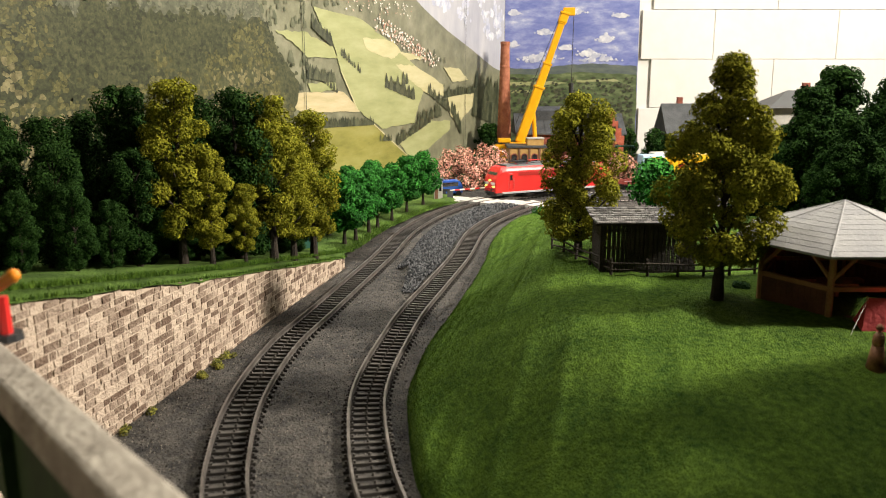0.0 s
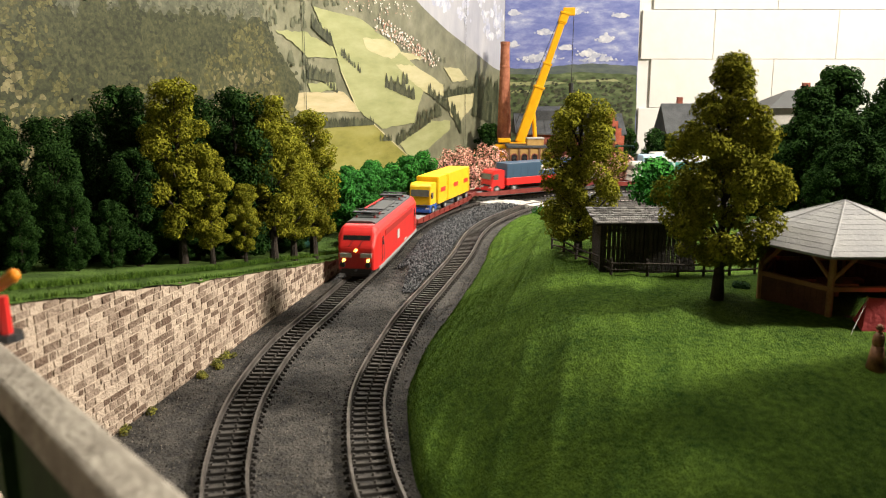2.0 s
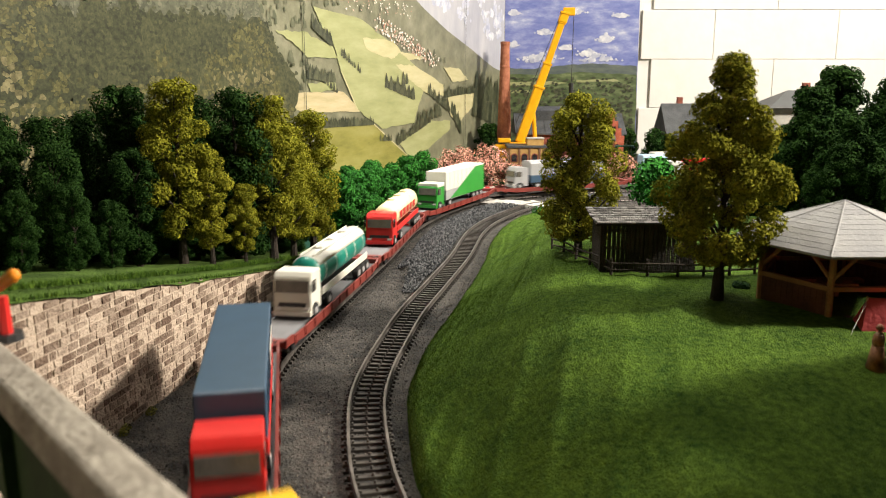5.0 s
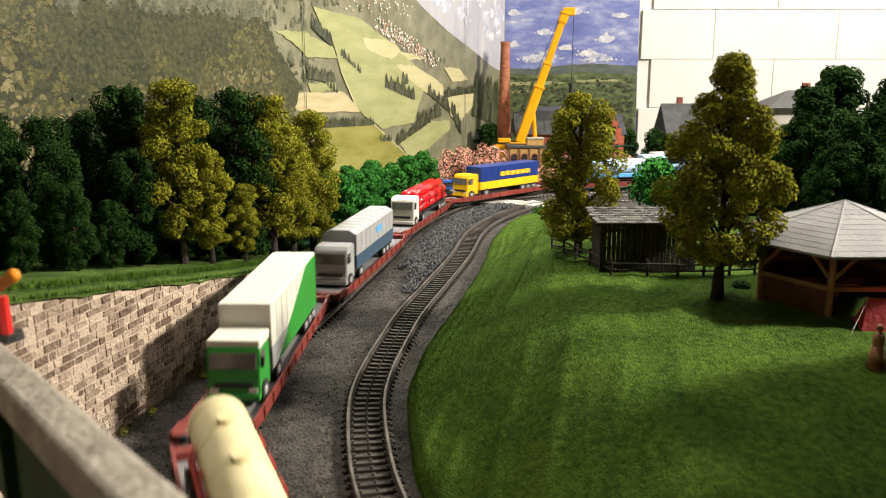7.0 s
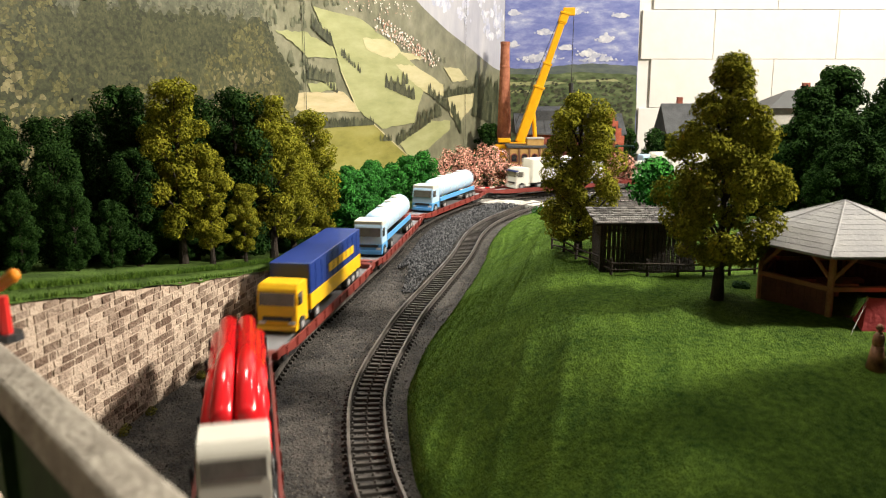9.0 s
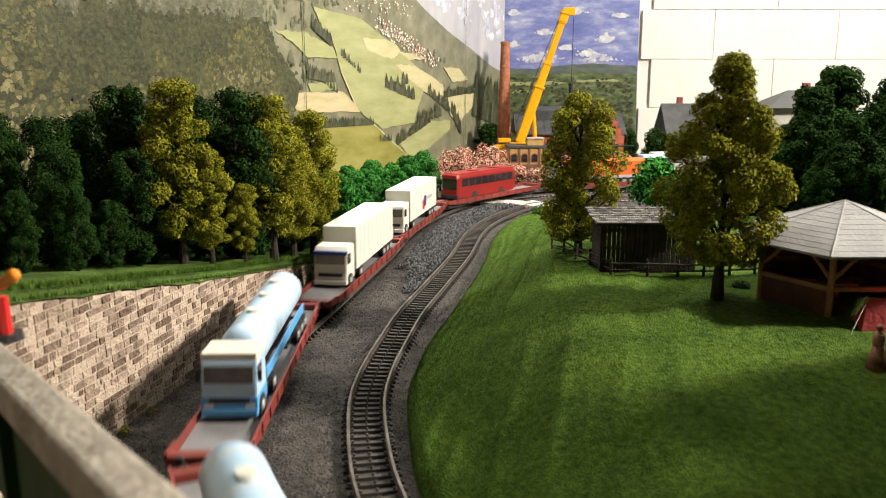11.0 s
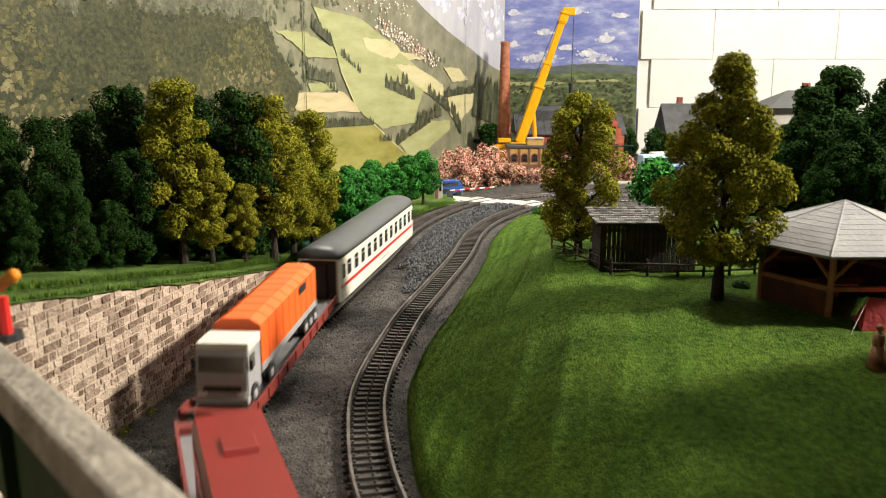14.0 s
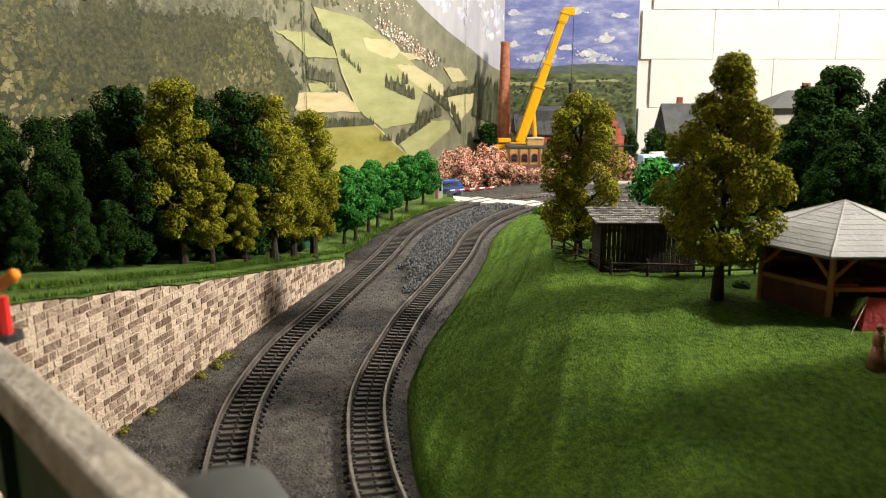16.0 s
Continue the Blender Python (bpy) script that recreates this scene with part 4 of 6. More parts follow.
LOCO_LEN, PITCH = 0.196, 0.2266
NOSE = OUTER.nearest(0.0633, 1.084)
loco = build_loco()
wagon = build_wagon()
wagons = [wagon] + [copy_thing(wagon, pose(0, 0, 0)) for _ in range(13)]
EMBLEMS = [(SIGN, a, a + 0.016, 0.0245, 0.0300) for a in (-0.065, -0.025, 0.022)]
cargo = [
    build_truck("box_truck", "yellow truck and trailer with blue chassis and red emblems", YELLOW, "double", YELLOW, under=BLUE, lower=BLUE, logo=EMBLEMS, high=0.045, cabhigh=0.039),
    build_truck("semi_truck", "red cab with a slate-blue and red box trailer", RED, "box", SLATE, low=RED, logo=[(WHITE, -0.050, -0.010, 0.029, 0.037), (SIGN, -0.047, -0.013, 0.031, 0.035)]),
    build_truck("tank_truck", "white and teal tanker truck", WHITE, "tank", TEAL, low=WHITE, top=WHITE, shell=WHITE),
    build_truck("tank_truck", "red truck with a long cream tank", RED, "tank", CREAM, low=RED, lower=RED, under=RED, logo=[(SIGN, -0.046 + k * 0.017, -0.046 + k * 0.017 + 0.010, 0.0225, 0.0300) for k in range(5)], w=0.0119),
    build_truck("semi_truck", "green cab with white roof and white-green box trailer", GREEN, "box", WHITE, low=SILVER, cabroof=WHITE, high=0.047, wedge=GREEN),
    build_truck("tarpaulin_truck", "grey cab with a grey tarpaulin and blue lower sides", SILVER, "tarp", SILVER, low=SLATE, logo=[(LIGHTBLUE, -0.030, -0.012, 0.028, 0.034)]),
    build_truck("tube_truck", "white cab carrying glossy red gas tubes", WHITE, "tubes", RED),
    build_truck("semi_truck", "yellow cab with a blue trailer and yellow lower band", YELLOW, "box", NAVY, low=YELLOW, logo=[(YELLOW, -0.052 + k * 0.0105, -0.052 + k * 0.0105 + 0.0085, 0.0265, 0.0330) for k in range(6)]),
    build_truck("tank_truck", "light blue tanker with a white tank", PALEBLUE, "tank", PALEBLUE, low=LIGHTBLUE, top=WHITE, lower=LIGHTBLUE, cabroof=WHITE),
    build_truck("tank_truck", "light blue tanker with a white tank", PALEBLUE, "tank", PALEBLUE, low=LIGHTBLUE, top=WHITE, lower=LIGHTBLUE, cabroof=WHITE),
    build_truck("semi_truck", "cream-white cab with a dark sun visor and white box trailer", WHITE, "box", WHITE, visor=NAVY, high=0.046),
    build_truck("semi_truck", "pale grey cab with a white box trailer and blue-red picture", WHITE, "box", WHITE, high=0.045, logo=[(NAVY, -0.020, -0.010, 0.018, 0.030), (SIGN, -0.012, -0.004, 0.015, 0.026), (SILVER, -0.05, -0.028, 0.024, 0.028)]),
    build_truck("coach_bus", "dark red touring bus with dark windows", RED, "bus", BUSRED, length=0.122, w=0.0134),
    build_truck("tarpaulin_truck", "grey cab with an orange tarpaulin trailer", SILVER, "tarp", ORANGE, low=SILVER, cabroof=WHITE, logo=[(BLACK, -0.045, -0.028, 0.030, 0.035)], w=0.0124, high=0.040),
]

for load in cargo:
    load.scale = (1.0, 0.92, 0.88)


def build_coach():
    c = tagged(empty("passenger_coach"), "ivory express coach with red stripe and dark roof", "railway coach")
    L, w = 0.258, 0.0150
    h = L / 2
    bm = bmesh.new()
    ring = lambda x, k: [(x, -w * k, 0.0060), (x, w * k, 0.0060), (x, w * k, 0.0365), (x, -w * k, 0.0365)]
    loft(bm, [ring(-h, 0.93), ring(-h + 0.006, 1.0), ring(h - 0.006, 1.0), ring(h, 0.93)])
    part("body", bm, IVORY, c)
    bm = bmesh.new()
    def arc(x, k, drop=0.0):
        pts = [(x, (w + 0.0004) * k * math.cos(a), 0.0362 + (0.0085 - drop) * math.sin(a) ** 0.8) for a in [math.pi * i / 12 for i in range(13)]]
        return pts
    loft(bm, [arc(-h - 0.0004, 0.92, 0.003), arc(-h + 0.006, 1.0), arc(h - 0.006, 1.0), arc(h + 0.0004, 0.92, 0.003)])
    part("roof", bm, DARKROOF, c, "dark grey curved roof", smooth=True)
    for k in range(8):
        for s in (-1, 1):
            x = -h + 0.02 + k * (L - 0.04) / 7
            bx("roof_vent", x - 0.0022, x + 0.0022, s * 0.0072 - 0.0008, s * 0.0072 + 0.0008, 0.0424, 0.0436, DARKROOF, c, 0.0003)
    for s in (-1, 1):
        bx("red_stripe", -h + 0.004, h - 0.004, s * w - 0.0002, s * w + 0.0003, 0.0150, 0.0173, RED, c)
        for k in range(12):
            x = -h + 0.0235 + k * (L - 0.047) / 11
            win = bx("window", x - 0.0046, x + 0.0046, s * w - 0.0002, s * w + 0.0004, 0.0215, 0.0318, GLASS, c)
            bx("window_bar", x - 0.0046, x + 0.0046, s * (w + 0.0004) - 0.0001, s * (w + 0.0004) + 0.0002, 0.0286, 0.0290, STRIPE, win)
        for x in (-h + 0.0095, h - 0.0095):
            dr = bx("door", x - 0.0038, x + 0.0038, s * w - 0.0003, s * w + 0.0003, 0.0075, 0.0340, IVORY, c, 0.0002)
            bx("door_window", x - 0.0022, x + 0.0022, s * w - 0.0002, s * w + 0.0006, 0.0215, 0.0312, GLASS, dr)
        bx("lettering_bar", -0.02, 0.01, s * w - 0.0001, s * w + 0.0003, 0.0100, 0.0113, SILVER, c)
    for s in (-1, 1):
        bx("gangway", s * (h + 0.001) - 0.0016, s * (h + 0.001) + 0.0016, -0.0065, 0.0065, 0.0075, 0.0330, BLACK, c, 0.0008)
        bx("end_panel", s * h - 0.0005, s * h + 0.0005, -0.0125, 0.0125, 0.009, 0.035, BLACK, c, 0.0003)
        bogie(c, s * 0.092, 0.0055, 0.026, 0.0118)
        for y in (-0.0100, 0.0100):
            bm = bmesh.new()
            rod(bm, (s * h, y, 0.0112), (s * (h + 0.0035), y, 0.0112), 0.0019, None, 10)
            part("buffer", bm, BLACK, c)
    bx("underfloor_box", -0.03, 0.026, -0.0125, 0.0125, 0.0022, 0.0062, BLACK, c, 0.0006)
    return c


coach = build_coach()


# ---- on the lawn: shed, fence, pavilion, tent
OLDWOOD = mat("weathered_dark_wood", (0.012, 0.009, 0.007), (0.05, 0.038, 0.03), 0.9, scale=120, bump=0.6)
SHINGLE = mat("grey_shingle", (0.08, 0.076, 0.072), (0.23, 0.22, 0.21), 0.9, scale=150, rand=0.6, bump=0.5)
REDWOOD = mat("brown_stained_wood", (0.055, 0.018, 0.010), (0.13, 0.045, 0.022), 0.6, scale=120, bump=0.3)
PINE = mat("light_pine_wood", (0.22, 0.10, 0.04), (0.38, 0.19, 0.08), 0.6, scale=120, bump=0.3)
SLATEROOF = mat("pale_grey_roof", (0.22, 0.22, 0.225), (0.31, 0.305, 0.30), 0.6, scale=60, rand=0.12, bump=0.25)
TENT = mat("red_tent_cloth", (0.36, 0.030, 0.035), (0.50, 0.055, 0.055), 0.8, scale=60, bump=0.2)


def build_shed():
    z = lawn_z(0.115, 0.465) - 0.001
    sh = tagged(empty("wooden_shed", pose(0.0905, 0.4600, z)), "small dark slatted wooden shed with a grey shingle roof", "shed")
    W, D, T = 0.054, 0.026, 0.030
    for x in (0.001, W / 2, W - 0.001):
        for y in (0.001, D):
            bx("post", x - 0.0011, x + 0.0011, y - 0.0011, y + 0.0011, -0.002, T + (0.003 if y > 0.01 else 0), OLDWOOD, sh)
    rng = random.Random(3)
    n = 20
    for k in range(n):
        x = 0.002 + k * (W - 0.004) / (n - 1)
        g = rng.uniform(0.00098, 0.00112)
        bx("slat", x - g, x + g, -0.0008, 0.0002, 0.0006, T - 0.0006, OLDWOOD, sh)
        g = rng.uniform(0.00050, 0.00080)
        bx("slat", x - g, x + g, D, D + 0.0009, 0.0006, T + 0.002, OLDWOOD, sh)
    for x in (-0.0004, W - 0.0004):
        bx("side_wall", x, x + 0.0010, 0.0, D, 0.0, T + 0.002, OLDWOOD, sh)
    for zz in (0.006, 0.016, 0.026):
        bx("batten", 0, W, 0.0003, 0.0012, zz - 0.0008, zz + 0.0008, OLDWOOD, sh)
    m = pose(W / 2, D / 2, T + 0.0022, 7.0, 0, 0)
    bm = bmesh.new()
    box(bm, -W / 2 - 0.004, W / 2 + 0.004, -D / 2 - 0.004, D / 2 + 0.004, -0.0006, 0.0004, m)
    roof = part("roof", bm, OLDWOOD, sh)
    bm = bmesh.new()
    box(bm, -0.5, 0.5, -0.5, 0.5, -0.5, 0.5)
    me = bpy.data.meshes.new("shingle")
    bm.to_mesh(me)
    bm.free()
    me.materials.append(SHINGLE)
    for r in range(9):
        y = -D / 2 - 0.0035 + r * (D + 0.007) / 9
        x = -W / 2 - 0.005 + rng.uniform(0, 0.002)
        while x < W / 2 + 0.003:
            w = rng.uniform(0.0028, 0.0052)
            ob = new("shingle", me)
            ob.parent = roof
            ob.matrix_basis = m @ pose(x + w / 2, y + 0.0018, 0.0009, -6 + rng.uniform(-2, 2), 0, rng.uniform(-2, 2)) @ Matrix.Diagonal((w - 0.0003, 0.0052, 0.0006, 1))
            x += w


def build_fence():
    f = tagged(empty("wooden_fence"), "low dark split-rail fence beside the shed", "fence")
    pts = [(0.0745, 0.548), (0.0785, 0.522), (0.0825, 0.497), (0.0870, 0.474), (0.0955, 0.453), (0.115, 0.4485), (0.132, 0.4480), (0.1465, 0.4485), (0.1615, 0.4500), (0.1765, 0.4520), (0.192, 0.455), (0.208, 0.46)]
    rng = random.Random(8)
    for i, (x, y) in enumerate(pts):
        z = lawn_z(x, y)
        bm = bmesh.new()
        rod(bm, (x, y, z - 0.002), (x + rng.uniform(-0.0004, 0.0004), y, z + 0.0098), 0.0009, 0.0008, 6)
        part("post", bm, OLDWOOD, f)
        if i:
            a, b = pts[i - 1]
            za = lawn_z(a, b)
            for h in (0.0032, 0.0072):
                bm = bmesh.new()
                rod(bm, (a, b - 0.001, za + h + rng.uniform(-0.0004, 0.0004)), (x, y - 0.001, z + h + rng.uniform(-0.0004, 0.0004)), 0.0006, None, 6)
                part("rail", bm, OLDWOOD, f)


def build_pavilion():
    cx, cy, R = 0.2000, 0.4035, 0.0390
    z0 = lawn_z(0.175, 0.375) - 0.0015
    pv = tagged(empty("garden_pavilion", pose(cx, cy, z0)), "hexagonal brown timber pavilion with a pale grey tent roof", "pavilion")
    cs = [(R * math.cos(math.radians(60 + 60 * k)), R * math.sin(math.radians(60 + 60 * k))) for k in range(6)]
    eave, apex, ER = 0.0325, 0.0515, 0.0550
    es = [(ER * math.cos(math.radians(60 + 60 * k)), ER * math.sin(math.radians(60 + 60 * k))) for k in range(6)]
    bm = bmesh.new()
    prism(bm, [(x * 1.02, y * 1.02) for x, y in cs], "z", -0.004, 0.0012)
    part("floor_slab", bm, REDWOOD, pv)
    for k in range(6):
        a, b = Vector((*cs[k], 0)), Vector((*cs[(k + 1) % 6], 0))
        d = (b - a).normalized()
        ang = math.degrees(math.atan2(d.y, d.x))
        ln = (b - a).length
        m = Matrix.Translation(a) @ pose(0, 0, 0, 0, 0, ang)
        bm = bmesh.new()
        rod(bm, a + Vector((0, 0, 0)), a + Vector((0, 0, eave)), 0.0016, None, 6)
        part("post", bm, PINE, pv, "light timber post")
        for s in (1, -1):
            bm = bmesh.new()
            o = a + (d if s > 0 else (Vector((*cs[k - 1], 0)) - a).normalized()) * 0.0125
            rod(bm, a + Vector((0, 0, 0.0185)), o + Vector((0, 0, eave - 0.0015)), 0.0010, None, 6)
            part("brace", bm, PINE, pv)
        for zz, th in ((0.0148, 0.0011), (eave - 0.0012, 0.0012)):
            bm = bmesh.new()
            box(bm, 0, ln, -0.0014, 0.0014, zz - th, zz + th, m)
            part("beam", bm, PINE if zz < 0.02 else REDWOOD, pv)
        if k != 3:
            nb = 12
            for j in range(nb):
                bm = bmesh.new()
                # Rear sides boarded up to the eaves, added to keep the inside dark.
                box(bm, j * ln / nb + 0.0001, (j + 1) * ln / nb - 0.0001, -0.0007, 0.0007, 0.0008, eave - 0.002 if k in (0, 1, 5) else 0.0140, m)
                part("board", bm, REDWOOD, pv)
    roof = None
    bm = bmesh.new()
    top = bm.verts.new((0, 0, apex))
    low = [bm.verts.new((x, y, eave + 0.0004)) for x, y in es]
    base = [bm.verts.new((x, y, eave - 0.0006)) for x, y in es]
    for k in range(6):
        bm.faces.new((low[k], low[(k + 1) % 6], top))
        bm.faces.new((base[k], base[(k + 1) % 6], low[(k + 1) % 6], low[k]))
    bm.faces.new(base[::-1])
    bmesh.ops.recalc_face_normals(bm, faces=bm.faces)
    roof = part("roof", bm, SLATEROOF, pv, "pale grey slate-like roof")
    for k in range(6):
        a, b, t = Vector((*es[k], eave + 0.0004)), Vector((*es[(k + 1) % 6], eave + 0.0004)), Vector((0, 0, apex))
        nrm = (b - a).cross(t - a).normalized()
        n = 11
        for j in range(n):
            f0, f1 = j / n, (j + 1.12) / n
            f1 = min(f1, 0.985)
            bm = bmesh.new()
            q = [a.lerp(t, f0), b.lerp(t, f0), b.lerp(t, f1), a.lerp(t, f1)]
            lift = [0.00018, 0.00018, 0.00006, 0.00006]
            vs = [bm.verts.new(p + nrm * l) for p, l in zip(q, lift)] + [bm.verts.new(p) for p in q]
            bm.faces.new(vs[:4])
            bm.faces.new((vs[4], vs[5], vs[1], vs[0]))
            bm.faces.new((vs[5], vs[6], vs[2], vs[1]))
            bm.faces.new((vs[7], vs[4], vs[0], vs[3]))
            part("roof_course", bm, SLATEROOF, roof)
        bm = bmesh.new()
        rod(bm, a, t, 0.0006, 0.0005, 6)
        part("hip_ridge", bm, SLATEROOF, roof)
    bx("bench", -0.02, 0.02, 0.012, 0.018, 0.006, 0.008, PINE, pv)
    bx("table", -0.008, 0.008, -0.006, 0.006, 0.0085, 0.0100, PINE, pv)
    bx("table_leg", -0.001, 0.001, -0.001, 0.001, 0.0, 0.0088, PINE, pv)


def build_tent():
    z = lawn_z(0.20, 0.345)
    t = tagged(empty("ridge_tent", pose(0.1865, 0.350, z, 0, 0, -12)), "small red ridge tent on the lawn", "tent")
    bm = bmesh.new()
    prism(bm, [(0.0, -0.001), (0.018, -0.001), (0.009, 0.0135)], "x", 0.0, 0.05)
    for v in bm.verts:
        if v.co.z > 0.01:
            v.co.x += 0.004 if v.co.x < 0.02 else -0.004
    part("canvas", bm, TENT, t)
    bm = bmesh.new()
    rod(bm, (0.0035, 0.009, 0.0), (0.0035, 0.009, 0.0142), 0.0004, None, 5)
    part("tent_pole", bm, PINE, t)
    for y in (-0.006,):
        bm = bmesh.new()
        rod(bm, (0.004, 0.009, 0.0135), (-0.006, y, 0.0), 0.00010, None, 4)
        part("guy_rope", bm, WHITE, t)


def figurine(name, x, y, z, turn, material, label, s=1.0):
    bm = bmesh.new()
    ball(bm, (0, 0, 0.0185 * s), 0.0016 * s, 2)
    ball(bm, (0, 0, 0.0130 * s), 0.0030 * s, 2, 0.8, 1, 1.35)
    rod(bm, (0, 0, 0.0), (0, 0, 0.011 * s), 0.0042 * s, 0.0024 * s, 10)
    ob = part(name, bm, material, None, smooth=True)
    ob.matrix_basis = pose(x, y, z, 0, 0, turn)
    return tagged(ob, label, "figurine")


build_shed()
build_fence()
build_pavilion()
build_tent()
FIG = mat("painted_figure", (0.10, 0.035, 0.02), (0.45, 0.22, 0.11), 0.6, scale=300)
figurine("toy_figure", 0.1735, 0.312, lawn_z(0.1735, 0.312) - 0.0006, 120, FIG, "tiny painted plastic figure on the lawn", 0.95)

# ---- in front: the weathered parapet beam of a bridge, close to the camera
BEAM = mat("weathered_pale_beam", (0.20, 0.175, 0.145), (0.46, 0.42, 0.36), 0.85, scale=70, bump=0.5)
pr = tagged(empty("parapet"), "weathered pale beam of a low parapet with a dark green side", "parapet")
a, b = Vector((-0.1172, 0.200, 0.0842)), Vector((-0.0462, 0.110, 0.0945))
d = (b - a).normalized()
m = Matrix.Translation(a) @ d.to_track_quat("X", "Z").to_matrix().to_4x4()
ln = (b - a).length
bm = bmesh.new()
box(bm, -0.10, ln + 0.05, -0.0042, 0.0042, -0.0042, 0.0042, m, 0.0012)
part("top_beam", bm, BEAM, pr)
GREENSIDE = mat("dark_green_board", (0.010, 0.032, 0.008), (0.030, 0.075, 0.018), 0.8, scale=40)
bm = bmesh.new()
box(bm, -0.10, ln + 0.05, -0.0012, 0.0022, -0.034, -0.0035, m)
part("side_board", bm, GREENSIDE, pr, "dark green board")
for k in (-0.05, 0.03, 0.11):
    bm = bmesh.new()
    box(bm, k - 0.003, k + 0.003, -0.004, -0.001, -0.12, -0.003, m)
    part("post", bm, GREENSIDE, pr)
ORANGEPAINT = paint("orange_paint", (0.75, 0.26, 0.02))
sg = tagged(empty("track_signal", pose(-0.1185, 0.2130, 0.0868)), "small red and orange signal post on the parapet", "signal")
bm = bmesh.new()
rod(bm, (0, 0, -0.001), (0, 0, 0.011), 0.0020, 0.0015, 8)
part("post", bm, RED, sg)
bm = bmesh.new()
rod(bm, (-0.003, 0, 0.0125), (0.0035, 0, 0.0165), 0.0014, 0.0018, 8)
ball(bm, (0.0036, 0, 0.0168), 0.0019, 2)
part("arm", bm, ORANGEPAINT, sg, "orange arm")
bm = bmesh.new()
rod(bm, (0, 0, -0.0012), (0, 0, 0.0008), 0.0045, 0.0042, 12)
part("foot", bm, BLACK, sg)


# ---- the far end: crossing, road, works, houses
CONCRETE = mat("pale_concrete", (0.32, 0.31, 0.285), (0.48, 0.46, 0.42), 0.85, scale=60, bump=0.3)
ROAD = mat("road_asphalt", (0.045, 0.045, 0.047), (0.085, 0.083, 0.08), 0.9, scale=60, bump=0.4)
BRICK = mat("red_brick", (0.16, 0.045, 0.03), (0.34, 0.11, 0.075), 0.85, scale=90, bump=0.5)
OCHRE = mat("ochre_brick", (0.38, 0.22, 0.07), (0.55, 0.34, 0.12), 0.8, scale=80, bump=0.3)
DARKTILE = mat("dark_roof_sheet", (0.035, 0.038, 0.042), (0.085, 0.09, 0.095), 0.6, scale=50, bump=0.3)
BROWNTRIM = mat("brown_trim", (0.13, 0.06, 0.035), (0.20, 0.10, 0.06), 0.7, scale=80)
CRANE = paint("crane_yellow_paint", (0.86, 0.42, 0.008))


def sheet(name, x0, x1, y0, y1, z, material, label="", turn=0.0, thick=0.003):
    bm = bmesh.new()
    cx, cy = (x0 + x1) / 2, (y0 + y1) / 2
    box(bm, x0 - cx, x1 - cx, y0 - cy, y1 - cy, z - thick, z, pose(cx, cy, 0, 0, 0, turn))
    return tagged(part(name, bm, material), label, kind="structure")


sheet("road", 0.15, 2.2, 1.125, 1.150, -0.0035, ROAD, "grey asphalt road beside the tracks")
sheet("pavement", 0.02, 2.2, 1.262, 1.34, -0.002, CONCRETE, "pale yard in front of the works")
sheet("grass_strip", -0.35, 0.02, 1.10, 1.30, -0.0025, M["bank"], "turf strip beyond the crossing")

cross = tagged(empty("level_crossing"), "pale concrete level crossing plates between the rails", "level crossing")
for line, s, w in ((OUTER, OUTER.nearest(0.052, 1.066), 0.030), (INNER, INNER.nearest(0.121, 1.03), 0.030)):
    for off, half in ((0.0, 0.0068), (0.0175, 0.0075), (-0.0175, 0.0075)):
        for k in range(3):
            p, d = line.at(s + (k - 1) * 0.0125), line.dir(s + (k - 1) * 0.0125)
            bm = bmesh.new()
            box(bm, -0.0060, 0.0060, off - half, off + half, -0.0055, -0.0004, pose(p[0], p[1], 0, 0, 0, math.degrees(math.atan2(d[1], d[0]))), 0.0003)
            part("plate", bm, CONCRETE, cross)
p0, p1 = OUTER.at(OUTER.nearest(0.052, 1.066)), INNER.at(INNER.nearest(0.121, 1.03))
d = (p1 - p0) / np.linalg.norm(p1 - p0)
bm = bmesh.new()
box(bm, 0.026, np.linalg.norm(p1 - p0) - 0.025, -0.0185, 0.0185, -0.0060, -0.0006, pose(p0[0], p0[1], 0, 0, 0, math.degrees(math.atan2(d[1], d[0]))))
part("middle_slab", bm, CONCRETE, cross)
bm = bmesh.new()
box(bm, -0.09, -0.026, -0.0185, 0.0185, -0.0060, -0.0008, pose(p0[0], p0[1], 0, 0, 0, math.degrees(math.atan2(d[1], d[0]))))
part("approach_slab", bm, CONCRETE, cross)

bar = tagged(empty("crossing_barrier", pose(0.0095, 1.088, -0.004)), "lowered red and white striped crossing barrier", "barrier")
bx("pedestal", -0.004, 0.004, -0.003, 0.003, 0, 0.013, DARKTILE, bar, 0.0005)
for k in range(9):
    bm = bmesh.new()
    rod(bm, (0.0 + k * 0.0066, 0, 0.0130 + k * 0.0005), (0.0066 + k * 0.0066, 0, 0.0135 + k * 0.0005), 0.0010, None, 8)
    part("boom_section", bm, RED if k % 2 else WHITE, bar)
bx("counterweight", -0.010, 0.0, -0.0015, 0.0015, 0.0115, 0.0150, BLACK, bar, 0.0004)

hut = tagged(empty("crossing_hut", pose(-0.012, 1.075, -0.004)), "small grey crossing keeper's hut with a flat roof", "hut")
bx("wall", 0, 0.0115, 0, 0.012, 0, 0.0275, CONCRETE, hut, 0.0003)
bx("roof", -0.0012, 0.0127, -0.0012, 0.0132, 0.0272, 0.0300, DARKTILE, hut, 0.0004)
bx("window", 0.007, 0.0100, -0.0004, 0.0004, 0.014, 0.021, GLASS, hut)
bx("door", 0.0015, 0.0055, -0.0004, 0.0004, 0.001, 0.020, BROWNTRIM, hut)

